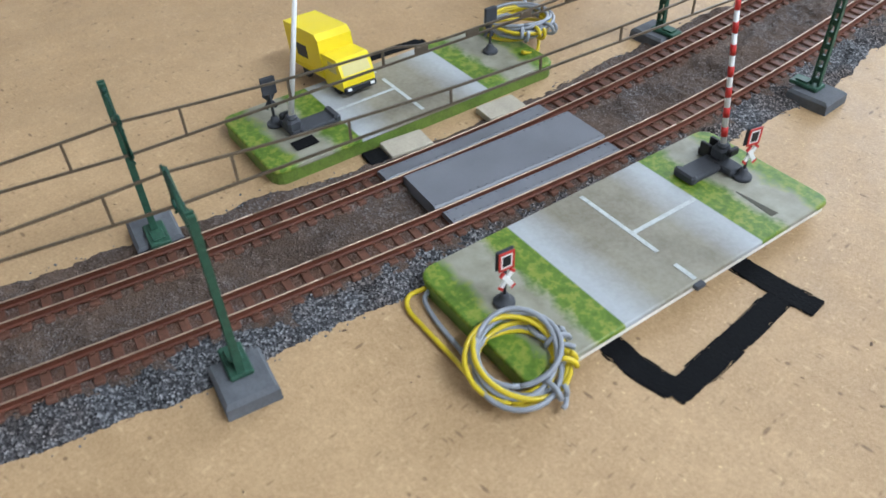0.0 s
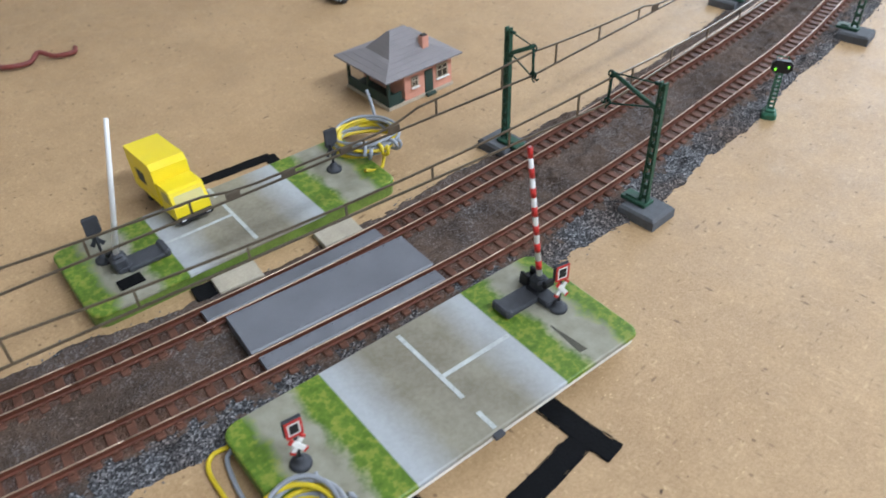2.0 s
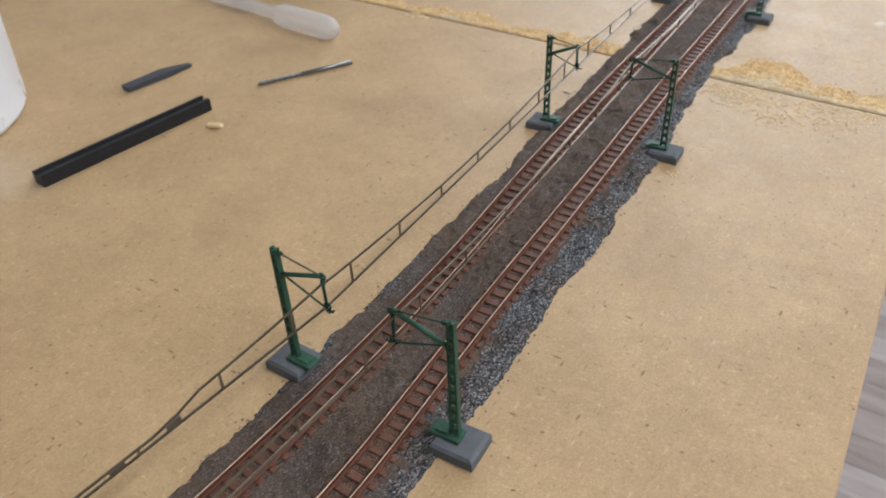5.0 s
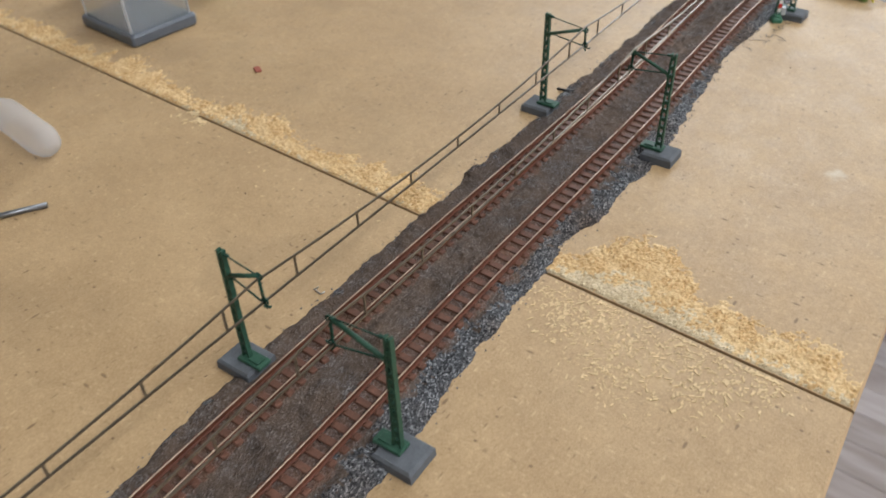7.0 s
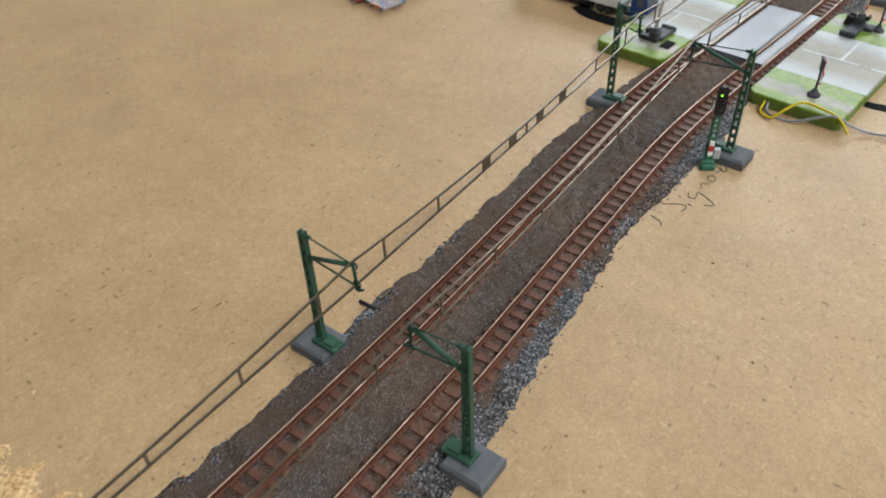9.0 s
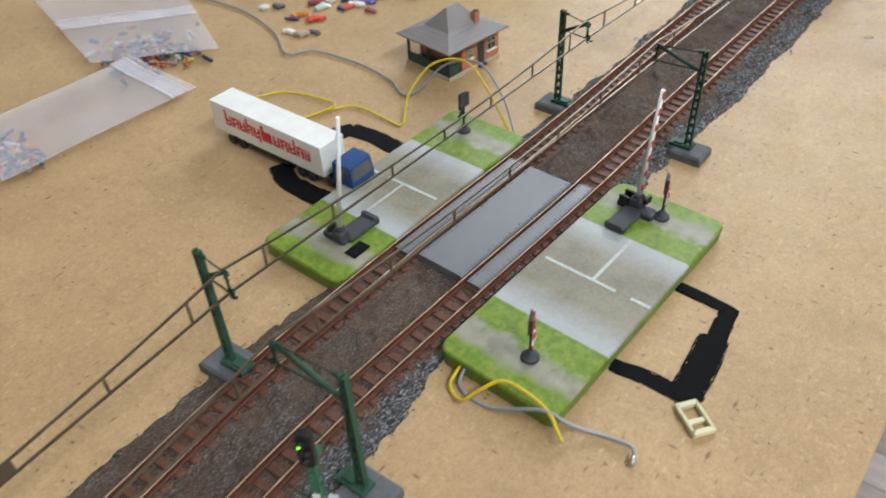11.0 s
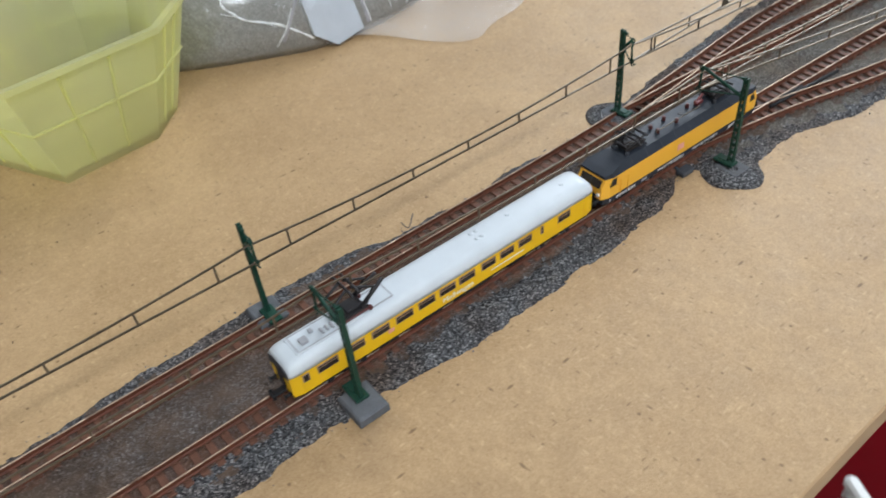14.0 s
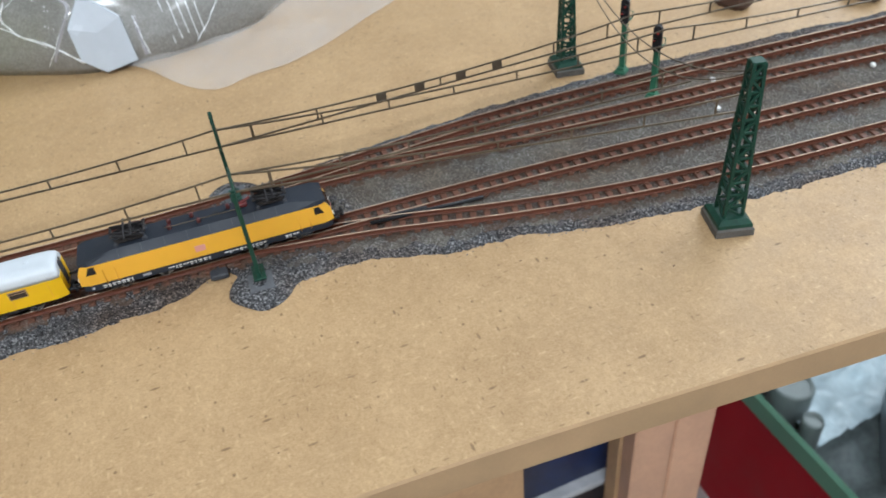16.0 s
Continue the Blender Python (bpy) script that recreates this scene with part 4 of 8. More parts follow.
def build_crossing_1():
    t_near = Matrix.Translation((0.0456, -0.5146, 0)) @ Matrix.Rotation(radians(-9.0), 4, "Z")
    crossing_plate(t_near, 0.0412, 0.0985, True, PLATE)
    t_far = Matrix.Translation((-0.0478, -0.5085, 0)) @ Matrix.Rotation(radians(171.0), 4, "Z")
    crossing_plate(t_far, 0.0360, 0.1010, False, PLATE)
    # groove drawn as a flat dark wedge; its shade is put into the colour
    groove = mat("groove_shade", (0.075, 0.072, 0.050), 0.8, var=0.4, big=300)
    g = Geo().loft([[(0.0550, -0.4828, z), (0.0550, -0.4832, z), (0.0662, -0.4858, z), (0.0668, -0.4835, z)] for z in (0.0046, 0.00506)])
    solid("plate_groove", g, groove, "dark wedge on the plate corner, drawing a groove's shade", "groove")
    solid("edge_clip", Geo().box((0, 0, 0), (0.0018, 0.0030, 0.0012), 0.0003), DARK_GREY, "small dark clip on the cut plate edge", "clip", m=Matrix.Translation((0.0664, -0.5180, 0.0042)) @ Matrix.Rotation(radians(-9), 4, "Z"))
    crossing_sign(Matrix.Translation((0.0392, -0.5532, 0.005)) @ Matrix.Rotation(radians(76), 4, "Z"), 1)
    crossing_sign(Matrix.Translation((0.0528, -0.4766, 0.005)) @ Matrix.Rotation(radians(70), 4, "Z"), 1)
    crossing_sign(Matrix.Translation((-0.0580, -0.5464, 0.005)) @ Matrix.Rotation(radians(258), 4, "Z"), 0)
    crossing_sign(Matrix.Translation((-0.0422, -0.4715, 0.005)) @ Matrix.Rotation(radians(260), 4, "Z"), 0)
    barrier(Matrix.Translation((0.0435, -0.4790, 0.005)) @ Matrix.Rotation(radians(-10), 4, "Z"), (-0.10, -0.06))
    barrier(Matrix.Translation((-0.0490, -0.5410, 0.005)) @ Matrix.Rotation(radians(172), 4, "Z"), (0.10, -0.27), True)
    deck(LEFT, -0.540, -0.484, -0.0028, 0.0028, 0.0038)
    deck(RIGHT, -0.540, -0.486, -0.0028, 0.0028, 0.0038)
    deck(RIGHT, -0.541, -0.485, -0.0212, -0.0044, 0.0042)
    for x, y, r in ((-0.0262, -0.5235, -14), (-0.0195, -0.4905, -12)):
        g = Geo().box((0, 0, 0.0012), (0.0085, 0.0135, 0.0022), 0.0003)
        solid("timber_ramp", g, TIMBER, "greyish beige ramp piece beside the track", "ramp", "ramps", m=Matrix.Translation((x, y, 0)) @ Matrix.Rotation(radians(r), 4, "Z"))
    solid("black_gap", Geo().box((0, 0, 0.0006), (0.007, 0.006, 0.0012), 0.0002), BLACK_PAINT, "black painted patch beside the track", "patch", m=Matrix.Translation((-0.0288, -0.5330, 0)) @ Matrix.Rotation(radians(-14), 4, "Z"))


def build_crossing_2():
    crossing_plate(Matrix.Translation((0.0327, 0.3317, 0)) @ Matrix.Rotation(radians(-3.5), 4, "Z"), 0.0375, 0.0945, False, PLATE_LAWN)
    crossing_plate(Matrix.Translation((-0.0417, 0.3377, 0)) @ Matrix.Rotation(radians(177.5), 4, "Z"), 0.0335, 0.0966, False, PLATE_LAWN)
    crossing_sign(Matrix.Translation((0.0335, 0.2966, 0.005)) @ Matrix.Rotation(radians(112), 4, "Z"), 1)
    crossing_sign(Matrix.Translation((0.0366, 0.3690, 0.005)) @ Matrix.Rotation(radians(106), 4, "Z"), 1)
    crossing_sign(Matrix.Translation((-0.0440, 0.3760, 0.005)) @ Matrix.Rotation(radians(258), 4, "Z"), 0)
    barrier(Matrix.Translation((0.0275, 0.3640, 0.005)) @ Matrix.Rotation(radians(-4), 4, "Z"), (0.05, 0.02), False, 0.0375, FADED_RED)
    barrier(Matrix.Translation((-0.0378, 0.3080, 0.005)) @ Matrix.Rotation(radians(178), 4, "Z"), (-0.07, -0.08), False, 0.0385, PALE_RED)
    deck(LEFT, 0.312, 0.372, -0.0028, 0.0028, 0.0038)
    deck(RIGHT, 0.312, 0.372, -0.0028, 0.0028, 0.0038)
    deck(RIGHT, 0.312, 0.370, -0.0215, -0.0045, 0.0042)


# ---------------------------------------------------------------- train
YELLOW_LOCO = mat("loco_yellow_orange", (0.80, 0.42, 0.035), 0.4, var=0.06, big=80, grain=0.05)
YELLOW_COACH = mat("coach_yellow", (0.80, 0.48, 0.004), 0.38, var=0.06, big=80, grain=0.05)
LOCO_ROOF = mat("loco_roof_slate", (0.020, 0.025, 0.035), 0.5, var=0.15, big=150, spec=0.3)
COACH_ROOF = mat("coach_roof_pale", (0.56, 0.60, 0.635), 0.42, var=0.05, big=120, grain=0.08)
WINDOW = mat("dark_window", (0.030, 0.024, 0.020), 0.12, var=0.2, big=200, grain=0)
WINDOW_FRAME = mat("window_frame_bronze", (0.34, 0.22, 0.14), 0.4, 0.3, var=0.15, big=300)
PINK = mat("pale_pink_badge", (0.72, 0.33, 0.27), 0.5, var=0.05)
PANTO = mat("pantograph_black", (0.026, 0.024, 0.026), 0.5, 0.3, var=0.3, big=400)
PANTO_RED = mat("insulator_red", (0.085, 0.016, 0.015), 0.45, var=0.3, big=400)
STEEL = mat("bright_steel", (0.55, 0.54, 0.52), 0.3, 0.9, var=0.15, big=300)


def text_mesh(body, size, material, parent, m, name="lettering", label="", depth=0.00004, thin=0.0):
    cu = bpy.data.curves.new(name, "FONT")
    cu.body, cu.size, cu.extrude = body, size, depth
    cu.align_x, cu.align_y = "CENTER", "CENTER"
    cu.resolution_u, cu.offset = 3, -thin
    ob = bpy.data.objects.new(name, cu)
    scene.collection.objects.link(ob)
    dg = bpy.context.evaluated_depsgraph_get()
    me = bpy.data.meshes.new_from_object(ob.evaluated_get(dg))
    bpy.data.objects.remove(ob)
    me.name = name
    me.materials.clear()
    return part(name, me, material, parent, label, m)


def pantograph(parent, x, z, raised, red):
    p = part("pantograph", Geo().box((x, 0, z + 0.0009), (0.0072, 0.0052, 0.0012), 0.0003).box((x, 0.0027, z + 0.0011), (0.0084, 0.0006, 0.0009)).box((x, -0.0027, z + 0.0011), (0.0084, 0.0006, 0.0009)).box((x, 0, z + 0.0018), (0.0046, 0.0040, 0.0010), 0.0003), PANTO, parent, "black folding pantograph on its frame")
    for sx in (-1, 1):
        for sy in (-1, 1):
            part("insulator", Geo().lathe((x + sx * 0.0045, sy * 0.0030, z - 0.0004), [(0.0006, 0), (0.0008, 0.0004), (0.0005, 0.0007), (0.0008, 0.0010), (0.0005, 0.0014)], 8), PANTO_RED if red else DARK_GREY, p)
    if red:
        part("frame_sill", Geo().box((x, 0, z + 0.0003), (0.0080, 0.0064, 0.0009), 0.0002), PANTO_RED, p, "dark red sill")
    r = 0.00046
    g = Geo()
    if raised:
        for sy in (-1, 1):
            g.tube([(x - 0.0035, sy * 0.0026, z + 0.0018), (x - 0.0075, sy * 0.0022, z + 0.0058), (x - 0.001, sy * 0.0018, z + 0.0100)], r, 6)
            g.tube([(x + 0.0035, sy * 0.0026, z + 0.0018), (x + 0.0070, sy * 0.0022, z + 0.0062), (x + 0.0005, sy * 0.0018, z + 0.0100)], r, 6)
            g.tube([(x + 0.002, sy * 0.0026, z + 0.0018), (x + 0.0105, sy * 0.0016, z + 0.0066)], r * 1.3, 6)
        zt = z + 0.0102
    else:
        for sy in (-1, 1):
            g.tube([(x - 0.0048, sy * 0.0026, z + 0.0016), (x + 0.0052, sy * 0.0022, z + 0.0030), (x - 0.0052, sy * 0.0018, z + 0.0040)], r, 6)
            g.tube([(x + 0.0048, sy * 0.0026, z + 0.0016), (x - 0.0056, sy * 0.0022, z + 0.0034)], r, 6)
        g.tube([(x - 0.0052, -0.003, z + 0.0034), (x - 0.0052, 0.003, z + 0.0034)], r, 6)
        g.tube([(x + 0.0052, -0.003, z + 0.0032), (x + 0.0052, 0.003, z + 0.0032)], r, 6)
        zt = z + 0.0042
    part("linkage", g, PANTO, p)
    part("collector_bow", Geo().tube([(x - 0.001, -0.0058, zt - 0.0012), (x - 0.001, -0.0045, zt), (x - 0.001, 0.0045, zt), (x - 0.001, 0.0058, zt - 0.0012)], 0.0004, 6).tube([(x + 0.0012, -0.0050, zt - 0.0006), (x + 0.0012, -0.0042, zt), (x + 0.0012, 0.0042, zt), (x + 0.0012, 0.0050, zt - 0.0006)], 0.0004, 6), PANTO, p)
    return p


def wheelset(parent, x, name="wheelset"):
    g = Geo()
    for s in (-1, 1):
        m = [(0.0024, 0), (0.0024, 0.0009), (0.0027, 0.0010), (0.0027, 0.0013)]
        n = 18
        rings = [[(x + r * math.cos(2 * math.pi * j / n), s * (0.0042 - y), 0.0024 + r * math.sin(2 * math.pi * j / n)) for j in range(n)] for r, y in m]
        g.loft(rings)
    g.tube([(x, -0.0036, 0.0024), (x, 0.0036, 0.0024)], 0.0006, 6)
    return part(name, g, STEEL, parent, "dark steel wheels on an axle")


def bogie(parent, x, half):
    b = part("bogie", Geo().box((x, 0.0050, 0.0034), (half * 2 + 0.006, 0.0009, 0.0017), 0.0003).box((x, -0.0050, 0.0034), (half * 2 + 0.006, 0.0009, 0.0017), 0.0003).box((x, 0, 0.0040), (half * 1.4, 0.010, 0.0018), 0.0003), BLACK, parent, "black bogie frame")
    for s in (-1, 1):
        wheelset(b, x + s * half)
        for q in (-1, 1):
            part("axle_box", Geo().box((x + s * half, q * 0.0057, 0.0026), (0.0017, 0.0008, 0.0017), 0.0003), BLACK, b)
    part("spring", Geo().box((x, 0.0057, 0.0032), (0.0032, 0.0007, 0.0012), 0.0003).box((x, -0.0057, 0.0032), (0.0032, 0.0007, 0.0012), 0.0003), BLACK, b)
    return b


def strip(parent, name, geo, material, label=""):
    return part(name, geo, material, parent, label)


def build_coach(m):
    """Local: x forward, z from the rail head. Length 0.1185, width 0.0128."""
    root = thing("measuring_coach", m, "yellow measuring coach with pale grey roof and raised pantograph", "railway coach")
    L, w = 0.1150, 0.0062
    zb, zs, zt = 0.0042, 0.0120, 0.0166
    side = [(-w, zb), (-w, zs), (w, zs), (w, zb)]
    body = Geo()
    def sec(x, k):
        return [(x, -w * k, zb), (x, -w * k, zs), (x, w * k, zs), (x, w * k, zb)]
    body.loft([sec(-L / 2, 0.88), sec(-L / 2 + 0.003, 1), sec(L / 2 - 0.003, 1), sec(L / 2, 0.88)])
    part("body", body, YELLOW_COACH, root, "glossy yellow coach side")
    roof = Geo()
    def arc(x, k, drop):
        pts = []
        n = 14
        for j in range(n + 1):
            a = math.pi * j / n
            pts.append((x, -(w + 0.0001) * k * math.copysign(abs(math.cos(a)) ** 0.62, math.cos(a)), zs + (zt - zs - drop) * math.sin(a) ** 0.75))
        return pts
    rows = [(-L / 2 + 0.0001, 0.90, 0.0015), (-L / 2 + 0.0008, 0.945, 0.0007), (-L / 2 + 0.0022, 0.99, 0.0002), (-L / 2 + 0.0045, 1, 0)]
    xs = rows + [(-r[0], r[1], r[2]) for r in reversed(rows)]
    roof.loft([arc(*r) for r in xs], smooth=True)
    part("roof", roof, COACH_ROOF, root, "pale grey rounded roof")
    # sunken equipment end of the roof, over the rear third
    deckz = zt - 0.0004
    well = part("roof_well", Geo().box((-L / 2 + 0.0155, 0, deckz), (0.022, 0.0076, 0.0010), 0.0003).box((-L / 2 + 0.0325, 0, deckz), (0.0085, 0.0064, 0.0010), 0.0003), COACH_ROOF, root)
    part("roof_equipment", Geo().box((-L / 2 + 0.0085, -0.0008, deckz + 0.0009), (0.0024, 0.0026, 0.0010), 0.0002).box((-L / 2 + 0.0118, 0.0012, deckz + 0.0008), (0.0012, 0.0016, 0.0008), 0.0002).box((-L / 2 + 0.0142, -0.001, deckz + 0.0008), (0.0008, 0.0022, 0.0008), 0.0002).box((-L / 2 + 0.0158, -0.001, deckz + 0.0008), (0.0008, 0.0022, 0.0008), 0.0002).box((-L / 2 + 0.0174, -0.001, deckz + 0.0008), (0.0008, 0.0022, 0.0008), 0.0002), DECK_EDGE, root, "grey roof resistors")
    for x0, x1, hy in ((0.0055, 0.0195, 0.0034), (0.0205, 0.0365, 0.0031)):
        g = Geo()
        for yy in (-hy, hy):
            g.box((-L / 2 + (x0 + x1) / 2, yy, deckz + 0.0005), (x1 - x0, 0.0003, 0.0003))
        for xx in (x0, x1):
            g.box((-L / 2 + xx, 0, deckz + 0.0005), (0.0003, 2 * hy, 0.0003))
        part("well_frame", g, DECK_EDGE, root, "grey frame of the roof well")
    for sx, sy in ((-L / 2 + 0.0192, 0.0016), (-L / 2 + 0.0192, -0.0016)):
        part("roof_insulator", Geo().lathe((sx, sy, deckz), [(0.0006, 0), (0.0008, 0.0005), (0.0005, 0.0009), (0.0008, 0.0013), (0.0004, 0.0018)], 8), PANTO_RED, root)
    pantograph(root, -L / 2 + 0.0245, deckz + 0.0006, True, True)
    for x, y in ((0.012, 0.0018), (0.012, -0.0012), (0.014, 0.0018), (0.014, -0.0012), (0.0485, 0.0), (0.026, 0.001)):
        part("roof_vent", Geo().lathe((x, y, zt - 0.0006), [(0.0008, 0), (0.0008, 0.0006), (0.0004, 0.0008)], 10), COACH_ROOF, root)
    # windows: distance of the centre from the rear, width, height
    for s in (-1, 1):
        for xc, ww, hh in ((0.0046, 0.0022, 0.0030), (0.0118, 0.0068, 0.0030), (0.0213, 0.0062, 0.0030), (0.0300, 0.0062, 0.0030), (0.0387, 0.0062, 0.0030), (0.0470, 0.0062, 0.0030), (0.0550, 0.0062, 0.0030), (0.0627, 0.0062, 0.0030), (0.0715, 0.0058, 0.0030), (0.0792, 0.0058, 0.0030), (0.0870, 0.0058, 0.0030), (0.0945, 0.0014, 0.0032), (0.1045, 0.0056, 0.0030)):
            x = xc * L / 0.1185 - L / 2
            zc = 0.0098
            fr = part("window_frame", Geo().box((x, s * (w + 0.00002), zc), (ww, 0.0003, hh), 0.00008), WINDOW_FRAME, root)
            part("pane", Geo().box((x, s * (w + 0.00012), zc), (ww - 0.0007, 0.0002, hh - 0.0007)), WINDOW, fr, "dark glass")
            if ww > 0.003:
                part("glazing_bar", Geo().box((x, s * (w + 0.00024), zc + hh * 0.20), (ww - 0.0006, 0.0001, 0.00022)), WINDOW_FRAME, fr)
        for xc in (0.0084, 0.0990, 0.1105):
            part("door_seam", Geo().box((xc - L / 2, s * (w + 0.00003), 0.0086), (0.00022, 0.0001, 0.0078)), YELLOW_LOCO, root)
    turn = Matrix.Rotation(radians(90), 4, "X")
    text_mesh("Meßwagen", 0.0028, WHITE, root, Matrix.Translation((0.0572 - L / 2, -w - 0.00006, 0.0060)) @ turn, "lettering", "white lettering")
    text_mesh("Meßwagen", 0.0028, WHITE, root, Matrix.Translation((0.0690 - L / 2, w + 0.00006, 0.0060)) @ Matrix.Rotation(math.pi, 4, "Z") @ turn, "lettering", "white lettering")
    part("small_lettering", Geo().box((0.0770 - L / 2, -w - 0.00003, 0.0064), (0.0135, 0.0001, 0.00035)), WHITE, root, "illegible white line")
    part("badge", Geo().box((0.0325 - L / 2, -w - 0.00003, 0.0075), (0.0020, 0.0001, 0.0015)), PINK, root, "small pink badge")
    # underframe
    part("underframe", Geo().box((0, 0, 0.0040), (L - 0.004, 0.0118, 0.0012), 0.0003), BLACK, root, "black underframe")
    for xc, ww in ((-0.012, 0.012), (0.006, 0.016), (0.024, 0.008), (-0.026, 0.007)):
        part("equipment_box", Geo().box((xc, -0.0035, 0.0029), (ww, 0.0042, 0.0020), 0.0003).box((xc, 0.0035, 0.0029), (ww, 0.0042, 0.0020), 0.0003), BLACK, root, "black box below the floor")
    bogie(root, -0.0405, 0.0056)
    bogie(root, 0.0405, 0.0056)
    gable = [[(q * (L / 2 + 0.0002), y * 0.97, z) for y, z in ((-w * 0.88, zs - 0.0012), (-w * 0.84, zs + 0.0016), (-w * 0.5, zs + 0.0028), (w * 0.5, zs + 0.0028), (w * 0.84, zs + 0.0016), (w * 0.88, zs - 0.0012))] for q in (-1, -0.99)]
    part("end_gable", Geo().loft(gable), DARK_GREY, root, "dark grey gable under the roof end")
    for e in (-1, 1):
        part("end_door", Geo().box((e * (L / 2 + 0.0001), 0, 0.0100), (0.0004, 0.0036, 0.0092), 0.0001), BLACK if e < 0 else DARK_GREY, root, "dark gangway")
        for s in (-1, 1):
            part("buffer", Geo().tube([(e * L / 2, s * 0.0042, 0.0050), (e * (L / 2 + 0.0020), s * 0.0042, 0.0050)], 0.0005, 8).tube([(e * (L / 2 + 0.0020), s * 0.0042, 0.0050), (e * (L / 2 + 0.0023), s * 0.0042, 0.0050)], 0.0010, 10), BLACK, root)
        part("coupling", Geo().box((e * (L / 2 + 0.0018), 0, 0.0035), (0.0058, 0.0022, 0.0009), 0.0003).box((e * (L / 2 + 0.0040), 0, 0.0037), (0.0012, 0.0034, 0.0022), 0.0004), BLACK, root, "black hook coupling")
    return root


def build_loco(m):
    """Local: x forward, z from the rail head. Length 0.0870."""
    root = thing("electric_locomotive", m, "yellow-orange electric locomotive with slate grey roof", "locomotive")
    L, w = 0.0838, 0.0066
    h = L / 2
    # lower grey skirt, yellow band, sloped grey roof shoulder, roof
    def sec(x, ys, zs_):
        return [(x, -y, z) for y, z in zip(ys, zs_)] + [(x, y, z) for y, z in zip(reversed(ys), reversed(zs_))]
    skirt = Geo().loft([sec(x, (w * k, w * k), (0.0035, 0.0058)) for x, k in ((-h + 0.0006, 0.86), (-h + 0.0030, 1), (h - 0.0030, 1), (h - 0.0006, 0.86))])
    part("skirt", skirt, LOCO_ROOF, root, "slate grey lower side")
    def front(z):
        return 0.0 if z < 0.0094 else (z - 0.0094) * 0.55
    rings = []
    for e, k in ((-1, 0), (-1, 1), (1, 1), (1, 0)):
        ring = []
        for y, z in ((-1, 0.0058), (-1, 0.0100), (-1, 0.0134), (1, 0.0134), (1, 0.0100), (1, 0.0058)):
            x = e * (h - front(z) - (0.0030 if k else 0.0))
            ring.append((x, y * w * (1.0 if k else 0.84), z))
        rings.append(ring)
    part("body", Geo().loft(rings), YELLOW_LOCO, root, "yellow-orange side and cab")
    roof = Geo()
    rr = []
    for e, k in ((-1, 0), (-1, 1), (-1, 2), (1, 2), (1, 1), (1, 0)):
        xin = (0.0016, 0.0046, 0.0125)[k]
        prof = (((-0.84, 0.0134), (-0.80, 0.0143), (0.80, 0.0143), (0.84, 0.0134)), ((-1.0, 0.0134), (-0.90, 0.0149), (0.90, 0.0149), (1.0, 0.0134)), ((-1.0, 0.0134), (-0.66, 0.0160), (0.66, 0.0160), (1.0, 0.0134)))[k]
        rr.append([(e * (h - xin), y * w, z) for y, z in prof])
    roof.loft(rr)
    part("roof", roof, LOCO_ROOF, root, "slate grey roof with sloping shoulders")
    zt = 0.0160
    for s in (-1, 1):
        for k in range(9):
            x = -h + 0.0145 + k * 0.0073
            part("roof_panel_joint", Geo().box((0, 0, 0), (0.00018, 0.0036, 0.00012)), DARK_GREY, root, m=Matrix.Translation((x, s * w * 0.83, 0.0147)) @ Matrix.Rotation(-s * radians(49), 4, "X"))
    pantograph(root, -h + 0.0190, zt, False, False)
    pantograph(root, h - 0.0190, zt, False, False)
    for x, y in ((-h + 0.0315, 0.0016), (-h + 0.0315, -0.0016), (-0.003, 0.002), (-0.001, -0.002), (0.009, 0.0015)):
        part("roof_insulator", Geo().lathe((x, y, zt), [(0.0006, 0), (0.0008, 0.0005), (0.0005, 0.0009), (0.0008, 0.0013), (0.0004, 0.0018)], 8), PANTO_RED if x > -0.02 else DARK_GREY, root)
    part("main_switch", Geo().box((0.0135, 0.0002, zt + 0.0010), (0.0036, 0.0020, 0.0016), 0.0004).tube([(0.0112, 0.0, zt + 0.001), (0.0165, 0.001, zt + 0.0026)], 0.0005, 6), mat("switch_red", (0.15, 0.022, 0.022), 0.5), root, "red main switch")
    part("roof_hole", Geo().lathe((0.0045, 0.0005, zt - 0.0002), [(0.0011, 0), (0.0011, 0.0003), (0.0009, 0.00031)], 16), BLACK, root, "round black opening")
    part("roof_line", Geo().tube([(-h + 0.030, -0.0022, zt + 0.0014), (h - 0.030, -0.0022, zt + 0.0014)], 0.00016, 5), WIRE, root)
    for e in (-1, 1):
        # windscreen leans back with the cab
        def pane(yc, ww, z0, z1, off, name, material, label=""):
            x0, x1 = h - front(z0) + off, h - front(z1) + off
            g = Geo().loft([[(e * (x0 - 0.0006), yc - ww / 2, z0), (e * (x0 - 0.0006), yc + ww / 2, z0), (e * x0, yc + ww / 2, z0), (e * x0, yc - ww / 2, z0)], [(e * (x1 - 0.0006), yc - ww / 2, z1), (e * (x1 - 0.0006), yc + ww / 2, z1), (e * x1, yc + ww / 2, z1), (e * x1, yc - ww / 2, z1)]])
            return part(name, g, material, root, label)
        pane(0, 0.0090, 0.0098, 0.0124, 0.00005, "windscreen_frame", BLACK)
        for s in (-1, 1):
            pane(s * 0.0022, 0.0039, 0.0101, 0.0121, 0.00015, "windscreen", WINDOW, "dark glass")
        part("cab_number_bar", Geo().box((e * (h + 0.00002), 0, 0.0078), (0.0002, 0.0034, 0.0011)), PINK, root, "pinkish badge")
        part("nose_panel", Geo().box((e * (h - 0.0001), 0, 0.0066), (0.0004, 0.0066, 0.0013), 0.0001), LOCO_ROOF, root)
